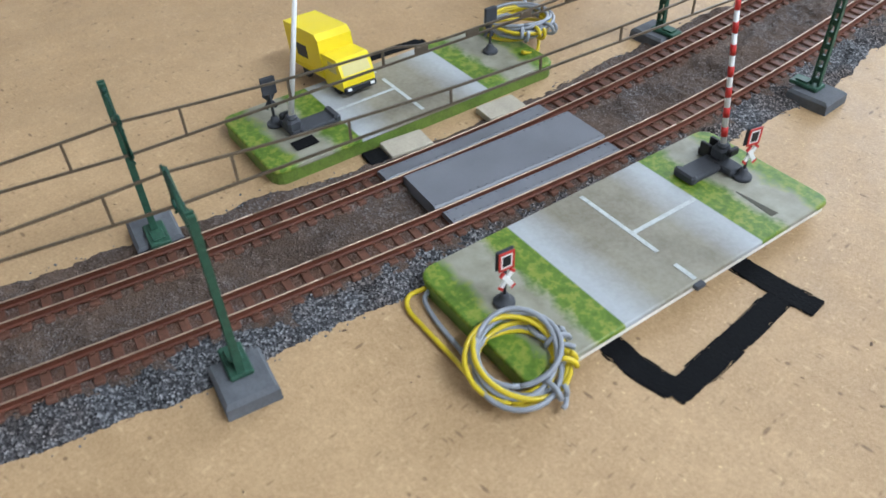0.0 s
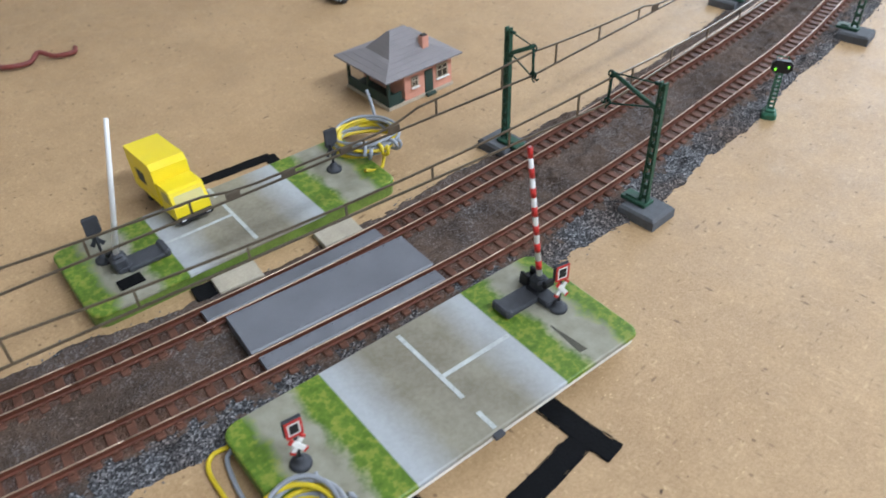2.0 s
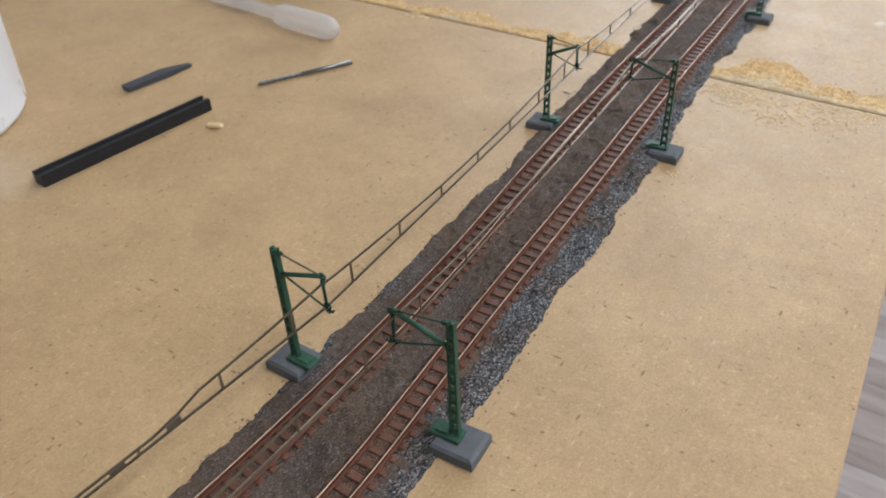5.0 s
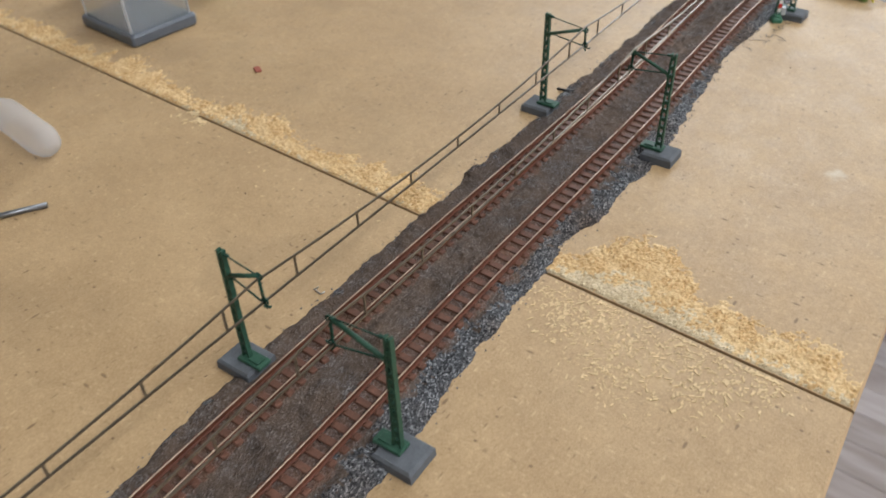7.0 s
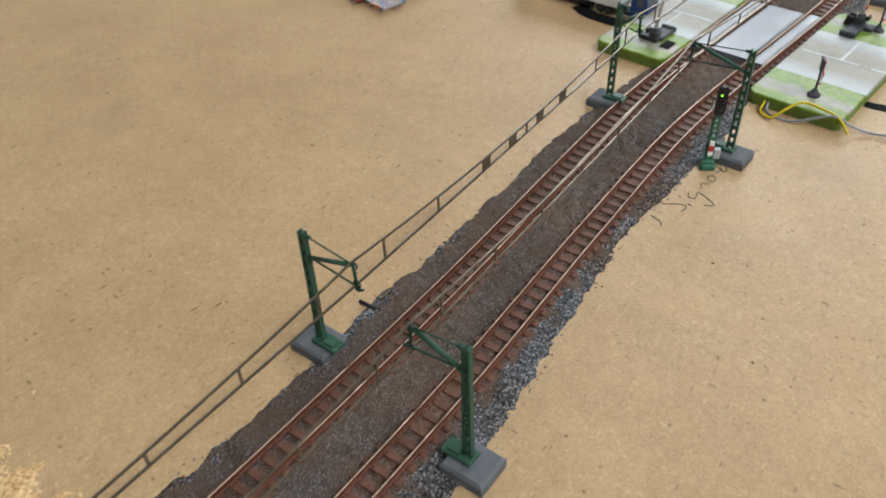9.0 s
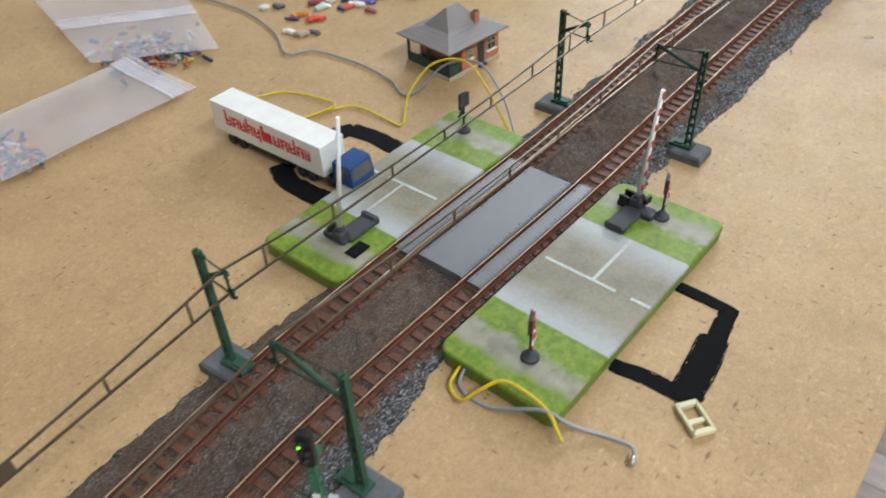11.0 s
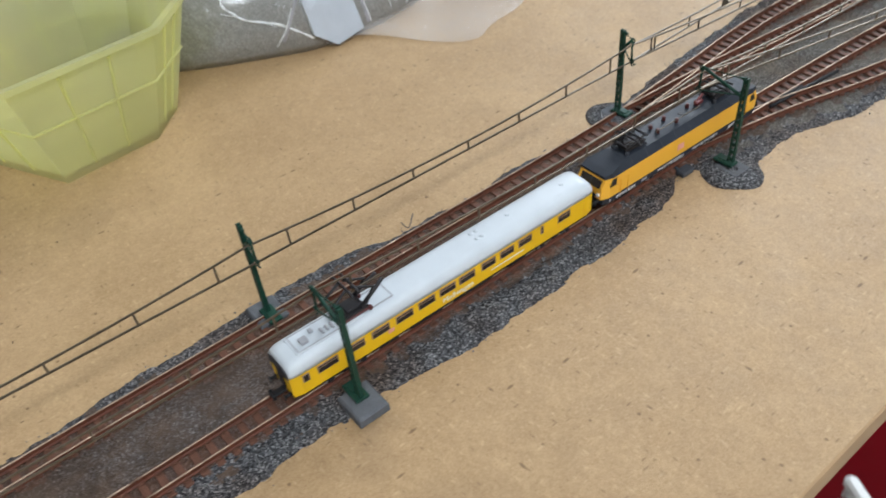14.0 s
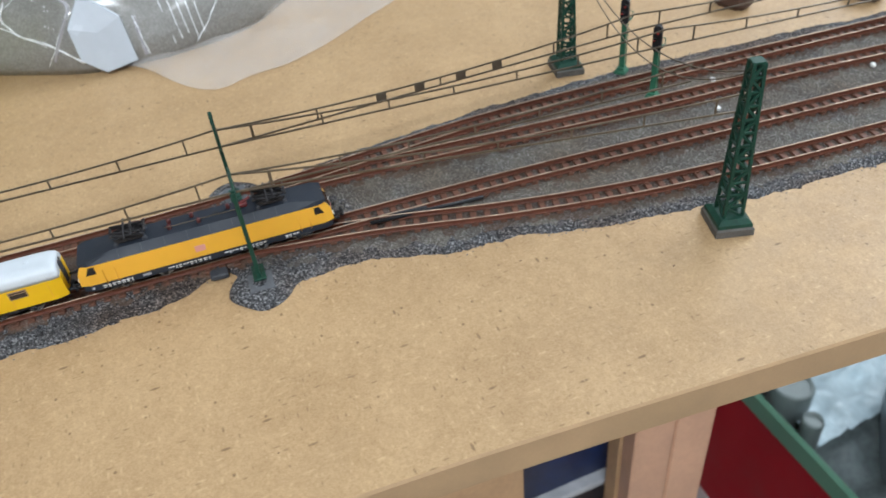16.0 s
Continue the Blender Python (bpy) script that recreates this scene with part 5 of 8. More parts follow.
        for s in (-1, 1):
            part("headlight", Geo().tube([(e * (h - 0.0002), s * 0.0042, 0.0074), (e * (h + 0.0003), s * 0.0042, 0.0074)], 0.0007, 10), WHITE, root, "round white headlight")
            part("buffer", Geo().tube([(e * (h - 0.001), s * 0.0042, 0.0048), (e * (h + 0.0016), s * 0.0042, 0.0048)], 0.0005, 8).tube([(e * (h + 0.0016), s * 0.0042, 0.0048), (e * (h + 0.0019), s * 0.0042, 0.0048)], 0.0011, 10), BLACK, root)
            # cab side window and door with rails
            xw = e * (h - 0.0048)
            part("cab_side_window", Geo().loft([[(xw - e * 0.0014, s * (w + 0.0001), 0.0100), (xw + e * 0.0018, s * (w * 0.99 + 0.0001), 0.0100), (xw + e * 0.0004, s * (w + 0.0001), 0.0128), (xw - e * 0.0014, s * (w + 0.0001), 0.0128)], [(xw - e * 0.0014, s * (w - 0.0004), 0.0100), (xw + e * 0.0018, s * (w * 0.99 - 0.0004), 0.0100), (xw + e * 0.0004, s * (w - 0.0004), 0.0128), (xw - e * 0.0014, s * (w - 0.0004), 0.0128)]]), BLACK, root, "black cab side window")
            for q in (0.0082, 0.0118):
                part("handrail", Geo().tube([(e * (h - q), s * (w + 0.00025), 0.0052), (e * (h - q), s * (w + 0.00025), 0.0112)], 0.00014, 6), YELLOW_LOCO, root, "thin handrail")
            part("cab_step", Geo().box((e * (h - 0.010), s * w * 0.95, 0.0032), (0.0034, 0.0010, 0.0012), 0.0002), BLACK, root)
        part("coupling", Geo().box((e * (h + 0.0012), 0, 0.0035), (0.0050, 0.0022, 0.0009), 0.0003).box((e * (h + 0.0034), 0, 0.0037), (0.0012, 0.0034, 0.0022), 0.0004), BLACK, root, "black hook coupling")
        bogie(root, e * 0.0225, 0.0064)
    for s in (-1, 1):
        part("badge", Geo().box((-0.003, s * (w + 0.00004), 0.0092), (0.0034, 0.00012, 0.0024)), PINK, root, "pinkish square badge")
        for xc, ww in ((-0.0310, 0.0090), (-0.0080, 0.0130), (0.0110, 0.0140), (0.0270, 0.0050)):
            g = Geo()
            x = xc - ww / 2
            rng = random.Random(int(xc * 10000) + 40)
            while x < xc + ww / 2:
                q = rng.uniform(0.0005, 0.0014)
                g.box((x + q / 2, s * (w + 0.00004), 0.0047), (q, 0.0001, 0.00042))
                if rng.random() < 0.6:
                    g.box((x + q / 2, s * (w + 0.00004), 0.0040), (q * 0.8, 0.0001, 0.00025))
                x += q + rng.uniform(0.0002, 0.0005)
            part("lettering_bar", g, WHITE, root, "illegible white lettering")
        for xc in (-0.0215, -0.0385):
            part("lettering_bar", Geo().box((xc, s * (w + 0.00004), 0.0046), (0.0026 if xc > -0.03 else 0.0008, 0.0001, 0.0009)), DECK_EDGE, root, "pale panel")
    part("underframe", Geo().box((0, 0, 0.0030), (0.018, 0.0110, 0.0022), 0.0004), BLACK, root, "black transformer box")
    return root


def build_train():
    """The coach's rear stands at y = 0.5703, the loco's nose at 0.7735."""
    z = SLEEPER_TOP + RAIL_H
    for fn, y, half in ((build_coach, 0.6280, 0.0405), (build_loco, 0.7315, 0.0225)):
        p0 = Vector((float(TRAIN(y - half)), y - half, 0))
        p1 = Vector((float(TRAIN(y + half)), y + half, 0))
        d = p1 - p0
        c = (p0 + p1) / 2
        fn(Matrix.Translation((c.x, c.y, z)) @ Matrix.Rotation(math.atan2(d.y, d.x), 4, "Z"))


def TRAIN(y):
    return RIGHT(y) if y < 0.745 else YARD_C(y)


# ---------------------------------------------------------------- loose things
def smooth_path(pts, n=8):
    """A rounded path through points."""
    P = [Vector(p) for p in pts]
    P = [P[0] * 2 - P[1]] + P + [P[-1] * 2 - P[-2]]
    out = []
    for i in range(1, len(P) - 2):
        for k in range(n):
            t = k / n
            out.append(0.5 * ((2 * P[i]) + (P[i + 1] - P[i - 1]) * t + (2 * P[i - 1] - 5 * P[i] + 4 * P[i + 1] - P[i + 2]) * t * t + (3 * P[i] - P[i - 1] - 3 * P[i + 1] + P[i + 2]) * t ** 3))
    return out + [P[-2]]


WIRE_YELLOW = mat("wire_yellow", (0.60, 0.455, 0.010), 0.38, var=0.12, big=200, grain=0.05)
WIRE_GREY = mat("wire_grey", (0.26, 0.275, 0.30), 0.42, var=0.15, big=200, grain=0.05)


def wire(g, pts, r=0.0006, n=8):
    return g.tube(smooth_path(pts, n), r, 8)


def wire_coil(c, radius, tilt, leads, label, seed, loops=7, ties=(0.2, -0.25, -0.7)):
    """Two-coloured coil leaning with the slope tilt (dz/dx, dz/dy)."""
    root = thing("wire_coil", Matrix.Identity(4), label, "wire coil", "wire coils")
    rng = random.Random(seed)
    turns = []
    for k in range(loops):
        nm = ("yellow_wire", "grey_wire")[k % 2]
        r0 = radius * rng.uniform(0.84, 1.03)
        dx, dy = rng.uniform(-0.0012, 0.0012), rng.uniform(-0.0012, 0.0012)
        ph = rng.uniform(0, 6.28)
        pts = []
        for j in range(29):
            a = ph + 2 * math.pi * j / 28
            rr = r0 * (1 + 0.05 * math.sin(2 * a + ph))
            x, y = dx + rr * math.cos(a), dy + rr * math.sin(a)
            z = c[2] + tilt[0] * x + tilt[1] * y + 0.0011 * math.sin(a * 1.0 + k * 1.9) + (k % 4) * 0.0009
            pts.append((c[0] + x, c[1] + y, max(z, 0.0007)))
        turns.append((nm, Geo().tube(pts, 0.0006, 8)))
    # binding turns
    for k, ang in enumerate(ties):
        nm = ("grey_wire", "yellow_wire", "grey_wire")[k]
        x, y = radius * math.cos(ang), radius * math.sin(ang)
        z = max(c[2] + tilt[0] * x + tilt[1] * y, 0.001) + 0.0012
        pts = []
        for j in range(15):
            a = 2 * math.pi * j / 12
            rr = 0.0026
            d = Vector((math.cos(ang), math.sin(ang), 0))
            tt = Vector((-math.sin(ang), math.cos(ang), 0))
            p = Vector((c[0] + x, c[1] + y, z)) + d * (rr * math.cos(a)) + Vector((0, 0, 1)) * (rr * 0.75 * math.sin(a)) + tt * (0.0012 * (j / 7 - 1))
            p.z = max(p.z, 0.0007)
            pts.append(p)
        turns.append((nm, Geo().tube(pts, 0.0006, 8)))
    for nm, pts in leads:
        turns.append((nm, wire(Geo(), pts)))
    for nm, g in turns:
        part(nm, g, WIRE_YELLOW if nm[0] == "y" else WIRE_GREY, root, nm.replace("_", " "))
    return root


def paint_stroke(strokes, label, seed):
    """Brushed black paint on the board: ragged ribbons a hair above it."""
    root = thing("paint_mark", Matrix.Identity(4), label, "paint mark", "paint marks")
    rng = np.random.RandomState(seed)
    for q, (pts, w) in enumerate(strokes):
        path = smooth_path([(*p, 0) for p in pts], 44)
        n = len(path)
        rag = lambda: np.convolve(rng.rand(n + 12) - 0.5, np.ones(9) / 9, "valid")[:n] * 1.6 + (rng.rand(n) - 0.5) * 0.35
        a, b = rag(), rag()
        top, bot = [], []
        for i, p in enumerate(path):
            d = (path[min(i + 1, n - 1)] - path[max(i - 1, 0)]).normalized()
            s = Vector((d.y, -d.x, 0))
            taper = 1.0 if 0 < i < n - 1 else 0.8
            l, r = p + s * (w / 2 * taper * (1 + 0.30 * a[i])), p - s * (w / 2 * taper * (1 + 0.30 * b[i]))
            top.append((l, r))
        z = 0.00022 + 0.00006 * q
        vs = [(*v[:2], z) for pr in top for v in pr]
        vs += [(*v[:2], -0.0002) for pr in top for v in pr]
        m = 2 * n
        fs = [(2 * i, 2 * i + 1, 2 * i + 3, 2 * i + 2) for i in range(n - 1)]
        fs += [(2 * i, 2 * i + 2, m + 2 * i + 2, m + 2 * i) for i in range(n - 1)] + [(2 * i + 1, m + 2 * i + 1, m + 2 * i + 3, 2 * i + 3) for i in range(n - 1)]
        part("stroke", Geo().add(vs, fs), BLACK_PAINT, root)
        # stray bristle marks and drops along the edges
        g = Geo()
        for k in range(34):
            i0 = rng.randint(0, n - 8)
            ln = rng.randint(5, 22)
            side = rng.choice((-1, 1)) * (w / 2) * rng.uniform(0.96, 1.16)
            pts2 = []
            for p0, p1 in zip(path[i0:i0 + ln], path[i0 + 1:i0 + ln + 1]):
                d = (p1 - p0).normalized()
                pts2.append(p0 + Vector((d.y, -d.x, 0)) * side + Vector((0, 0, 0.00008)))
            if len(pts2) > 2:
                g.tube(pts2, rng.uniform(0.00008, 0.00026), 4, True, 0.3)
        part("brush_fringe", g, BLACK_PAINT, root)
    return root


HOUSE_WALL = mat("house_pink_brick", (0.42, 0.165, 0.095), 0.75, var=0.2, big=200, fine=1800)
HOUSE_PINK = mat("house_pale_pink", (0.62, 0.30, 0.215), 0.75, var=0.15, big=200, fine=1800)
HOUSE_ROOF = mat("house_roof_grey", (0.225, 0.206, 0.208), 0.7, var=0.12, big=120)
HOUSE_DARK = mat("house_dark_green", (0.020, 0.045, 0.036), 0.6, var=0.2, big=200)
PLINTH = mat("house_plinth", (0.42, 0.36, 0.27), 0.75, var=0.15, big=200)
CREAM = mat("cream_plastic", (0.62, 0.58, 0.38), 0.45, var=0.05, big=100)


def house(m, label, k=0.89, WALL=None):
    """Origin at the front left corner of the base; +x the front, +y along it. A small station house with a porch at its left end."""
    l, d, h = 0.0338, 0.0285, 0.0134
    mid = Vector((-d / 2, l / 2, 0))
    WALL = WALL or HOUSE_WALL
    m = m @ Matrix.Translation(mid) @ Matrix.Diagonal((k, k, 1, 1)) @ Matrix.Translation(-mid)
    root = thing("station_house", m, label, "house", "station houses")
    part("plinth", Geo().box((-d / 2, l / 2, 0.0006), (d + 0.0012, l + 0.0012, 0.0014), 0.0002), PLINTH, root, "pale base strip")
    part("wall", Geo().box((-d / 2, 0.0085 + (l - 0.0085) / 2, 0.0012 + h / 2), (d, l - 0.0085, h)), WALL, root, "pinkish brick-red wall")
    # porch: low panels, posts, opening
    part("porch_panel", Geo().box((-0.0004, 0.0036, 0.0036), (0.0007, 0.0066, 0.0050)), HOUSE_DARK, root, "dark green porch panel")
    part("porch_panel", Geo().box((-d / 2, 0.0004, 0.0034), (d, 0.0007, 0.0044)), HOUSE_DARK, root, "dark green porch panel")
    for x, y in ((-0.0006, 0.0006), (-d + 0.0006, 0.0006), (-d / 2, 0.0006)):
        part("porch_post", Geo().box((x, y, 0.0072), (0.0011, 0.0011, 0.0130)), HOUSE_DARK, root)
    part("porch_floor", Geo().box((-d / 2, 0.0043, 0.0016), (d - 0.001, 0.0084, 0.0006)), HOUSE_DARK, root)
    # door, windows on the front
    part("door", Geo().box((0.0001, 0.0212, 0.0060), (0.0006, 0.0042, 0.0092)), HOUSE_DARK, root, "dark green door with small panes")
    part("door_step", Geo().box((0.0012, 0.0212, 0.0007), (0.0022, 0.0050, 0.0010), 0.0002), HOUSE_DARK, root)
    for yc, ww, hh, zc in ((0.0136, 0.0030, 0.0038, 0.0080), (0.0282, 0.0056, 0.0052, 0.0082)):
        w = part("window", Geo().box((0.0001, yc, zc), (0.0006, ww, hh)), WINDOW, root, "dark glass window")
        g = Geo()
        for s in (-1, 1):
            g.box((0.0004, yc + s * ww / 2, zc), (0.0005, 0.0005, hh + 0.0004))
            g.box((0.0004, yc, zc + s * hh / 2), (0.0005, ww + 0.0004, 0.0005))
        g.box((0.0004, yc, zc), (0.0004, 0.00035, hh)).box((0.0004, yc, zc + hh * 0.12), (0.0004, ww, 0.00035))
        part("window_frame", g, PLINTH, w, "cream frame")
        part("sill", Geo().box((0.0007, yc, zc - hh / 2 - 0.0003), (0.0012, ww + 0.0010, 0.0005)), WHITE, w)
    # roof: bell-cast hip with slabs
    e = 0.0034
    eave = [(e, -e), (e, l + e), (-d - e, l + e), (-d - e, -e)]
    brk = [(-0.0062, 0.0062), (-0.0062, l - 0.0062), (-d + 0.0062, l - 0.0062), (-d + 0.0062, 0.0062)]
    top = [(-d / 2 + 0.0006, 0.0128), (-d / 2 + 0.0006, l - 0.0128), (-d / 2 - 0.0006, l - 0.0128), (-d / 2 - 0.0006, 0.0128)]
    roof = Geo().loft([[(x, y, 0.0133) for x, y in eave], [(x, y, 0.0139) for x, y in eave], [(x, y, 0.0172) for x, y in brk], [(x, y, 0.0244) for x, y in top]])
    part("roof", roof, HOUSE_ROOF, root, "grey slate-like hipped roof")
    for k in range(1, 9):
        t = k / 9
        if t < 0.42:
            u = t / 0.42
            r = [Vector((*a, 0.0139)).lerp(Vector((*b, 0.0172)), u) for a, b in zip(eave, brk)]
        else:
            u = (t - 0.42) / 0.58
            r = [Vector((*a, 0.0172)).lerp(Vector((*b, 0.0244)), u) for a, b in zip(brk, top)]
        g = Geo()
        for i in range(4):
            g.tube([r[i], r[(i + 1) % 4]], 0.00010, 4, False)
        part("slate_course", g, HOUSE_ROOF, root)
    ch = part("chimney", Geo().box((-0.0066, l - 0.0092, 0.0178), (0.0028, 0.0034, 0.0074), 0.0002), WALL, root, "pinkish brick chimney")
    part("chimney_pot", Geo().box((-0.0066, l - 0.0092, 0.0217), (0.0020, 0.0024, 0.0006)), BLACK, ch)
    return root


TRUCK_YELLOW = mat("truck_yellow", (0.84, 0.66, 0.006), 0.42, var=0.05, big=80, grain=0.04)
TRUCK_BLUE = mat("truck_blue", (0.008, 0.050, 0.190), 0.35, var=0.12, big=100, grain=0.04)
# cab glass: whitish glare and greyish reflection are put into the base colours
GLARE_GLASS = mat("yellow_glare_glass", (0.62, 0.55, 0.22), 0.12, var=0.1, big=100, grain=0)
GREY_GLARE_GLASS = mat("grey_reflection_glass", (0.10, 0.105, 0.11), 0.12, var=0.3, big=150, grain=0)
LILAC = mat("lilac_print", (0.36, 0.28, 0.34), 0.5, var=0.15, big=300)


def wheel(parent, x, y, r, s):
    n = 16
    rings = [[(x + rr * math.cos(2 * math.pi * j / n), y + s * yy, r + rr * math.sin(2 * math.pi * j / n)) for j in range(n)] for rr, yy in ((r * 0.9, 0), (r, 0.0003), (r, 0.0012), (r * 0.9, 0.0015), (r * 0.55, 0.0015), (r * 0.5, 0.0011))]
    w = part("wheel", Geo().loft(rings), BLACK, parent, "black tyre")
    part("hub", Geo().tube([(x, y + s * 0.0008, r), (x, y + s * 0.0015, r)], r * 0.42, 10), DARK_GREY, w)


def cab(parent, x0, x1, w, z0, z1, material, label, glass):
    """A forward-control cab with sloping screen, from x0 back to x1 at the front."""
    ln = x1 - x0
    side = [(x0, z0), (x1 - 0.0003, z0), (x1, z0 + (z1 - z0) * 0.45), (x1 - ln * 0.14, z1 - 0.0006), (x1 - ln * 0.22, z1), (x0 + 0.0004, z1), (x0, z1 - 0.0004)]
    g = Geo().loft([[(x, -w / 2 * k, z) for x, z in side] for k in (1.0,)] + [[(x, -w / 2 + 0.0004, z) for x, z in side], [(x, w / 2 - 0.0004, z) for x, z in side], [(x, w / 2, z) for x, z in side]])
    c = part("cab", g, material, parent, label)
    zs0, zs1 = z0 + (z1 - z0) * 0.50, z1 - 0.0012
    xa = x1 - ln * 0.14 * 0.15
    xb = x1 - ln * 0.14
    part("windscreen", Geo().loft([[(xa + 0.0002, -w * 0.42, zs0), (xa + 0.0002, w * 0.42, zs0), (xa - 0.0006, w * 0.42, zs0), (xa - 0.0006, -w * 0.42, zs0)], [(xb + 0.0002, -w * 0.40, zs1), (xb + 0.0002, w * 0.40, zs1), (xb - 0.0006, w * 0.40, zs1), (xb - 0.0006, -w * 0.40, zs1)]]), glass, c, "glossy windscreen")
    for s in (-1, 1):
        part("side_window", Geo().box(((x0 + x1) / 2 + ln * 0.05, s * w / 2, (zs0 + zs1) / 2), (ln * 0.42, 0.0003, (zs1 - zs0) * 0.85)), glass, c)
    part("bumper", Geo().box((x1 - 0.0002, 0, z0 + 0.0004), (0.0016, w * 1.0, 0.0018), 0.0003), BLACK, c, "dark bumper")
    for s in (-1, 1):
        part("headlight", Geo().box((x1 + 0.0006, s * w * 0.36, z0 + 0.0006), (0.0004, 0.0013, 0.0008)), WHITE, c, "white headlight")
    return c


def yellow_truck(m):
    root = thing("box_truck", m, "bright yellow toy box truck parked on the crossing road", "truck")
    w = 0.0118
    part("chassis", Geo().box((-0.0165, 0, 0.0026), (0.0335, 0.0070, 0.0018), 0.0004), BLACK, root, "black chassis")
    # box body with a cut front top edge
    side = [(-0.0362, 0.0036), (-0.0120, 0.0036), (-0.0120, 0.0156), (-0.0138, 0.0174), (-0.0362, 0.0174)]
    body = part("box_body", Geo().loft([[(x, y, z) for x, z in side] for y in (-w / 2, w / 2)]), TRUCK_YELLOW, root, "yellow box body")
    for s in (-1, 1):
        part("rub_rail", Geo().box((-0.0235, s * w / 2, 0.0050), (0.0228, 0.0005, 0.0007)), TRUCK_YELLOW, body)
        part("print_panel", Geo().box((-0.0255, s * (w / 2 + 0.00003), 0.0098), (0.0075, 0.0001, 0.0042)), DARK_GREY, body, "dark illegible print")
    cab(root, -0.0122, 0.0, w * 0.94, 0.0022, 0.0118, TRUCK_YELLOW, "yellow cab", GLARE_GLASS)
    for x in (-0.0055, -0.0270):
        for s in (-1, 1):
            wheel(root, x, s * 0.0040, 0.0023, s)
    return root


def semi_truck(m, name, label, body_mat, cab_mat, print_fn, glass):
    """Origin under the trailer's front; +x forward."""
    root = thing(name, m, label, "truck")
    w, l = 0.0112, 0.0570
    tr = part("trailer", Geo().box((-l / 2, 0, 0.0104), (l, w, 0.0120), 0.0002), body_mat, root, "plain trailer box")
    print_fn(tr, l, w)
    part("trailer_frame", Geo().box((-l / 2, 0, 0.0040), (l - 0.004, 0.0050, 0.0012), 0.0003), BLACK, root, "black trailer frame")
    # black skirts that also stand in for the shadow under the trailer
    for s in (-1, 1):
        part("side_guard", Geo().box((-0.0285, s * 0.0046, 0.0030), (0.0190, 0.0012, 0.0026), 0.0003), BLACK, root, "black skirt strip, also standing in for the underside's shadow")
    part("tractor_frame", Geo().box((0.0010, 0, 0.0030), (0.0230, 0.0050, 0.0014), 0.0003), BLACK, root)
    part("landing_leg", Geo().box((-0.0185, 0.003, 0.0022), (0.0014, 0.0012, 0.0036)).box((-0.0185, -0.003, 0.0022), (0.0014, 0.0012, 0.0036)), BLACK, root)
    part("fuel_tank", Geo().box((0.0022, 0.0042, 0.0028), (0.0045, 0.0018, 0.0020), 0.0004).box((0.0022, -0.0042, 0.0028), (0.0045, 0.0018, 0.0020), 0.0004), BLACK, root)
    cab(root, 0.0045, 0.0135, w * 0.94, 0.0024, 0.0130, cab_mat, "plain toy cab", glass)
    for x in (0.0098, -0.0070, -0.0115, -0.0430, -0.0485):
        for s in (-1, 1):
            wheel(root, x, s * 0.0040, 0.0023, s)
    return root


def lilac_print(tr, l, w):
    for s in (-1, 1):
        part("print", Geo().box((-l + 0.0110, s * (w / 2 + 0.00004), 0.0128), (0.0135, 0.0001, 0.0034)), LILAC, tr, "lilac printed panel")
        for k in range(3):
            part("print_line", Geo().box((-l + 0.0105 + k * 0.0006, s * (w / 2 + 0.00009), 0.0119 + k * 0.0009), (0.0100, 0.0001, 0.00035)), CREAM, tr)


RED_PRINT = mat("red_print", (0.58, 0.028, 0.035), 0.45, var=0.06)


def red_print(tr, l, w):
    """A company name, as plain red bars of the letters' size."""
    for s in (-1, 1):
        x = -l + 0.0075 if s < 0 else -0.0075
        for k, (hgt, ww) in enumerate(((0.0062, 0.0036), (0.0042, 0.0036), (0.0042, 0.0032), (0.0062, 0.0036), (0.0056, 0.0036), (0.0062, 0.0056), (0.0042, 0.0036), (0.0042, 0.0036), (0.0062, 0.0036), (0.0042, 0.0036), (0.0042, 0.0026))):
            zc = 0.0108 + (hgt - 0.0042) / 2 * (-1 if k == 4 else 1)
            y = s * (w / 2 + 0.00004)
            xc = x - s * ww / 2
            g = Geo()
            for q in ((-1, 1) if ww < 0.005 else (-1, 0, 1)):
                hh = hgt if (q == -1) != (k in (4, 8)) else 0.0042
                g.box((xc + q * ww * 0.33, y, 0.0108 + (hh - 0.0042) / 2 * (-1 if k == 4 else 1)), (ww * 0.30, 0.0001, hh))
            g.box((xc, y, 0.0108 + (0.0017 if k % 2 else -0.0017)), (ww * 0.6, 0.0001, 0.0009)).box((xc, y, 0.0108), (ww * 0.6, 0.0001, 0.0007))
            part("print_bar", g, RED_PRINT, tr, "red print")
            x += -s * ww * 1.10


GREEN_LIGHT = lamp_material("green_signal_light", (0.30, 1.0, 0.03), 1.2)
PALE_GREY_BOX = mat("relay_box_grey", (0.42, 0.43, 0.45), 0.5, var=0.1)
SIGNAL_GREEN = mat("signal_green", (0.030, 0.135, 0.075), 0.5, var=0.3, big=400)


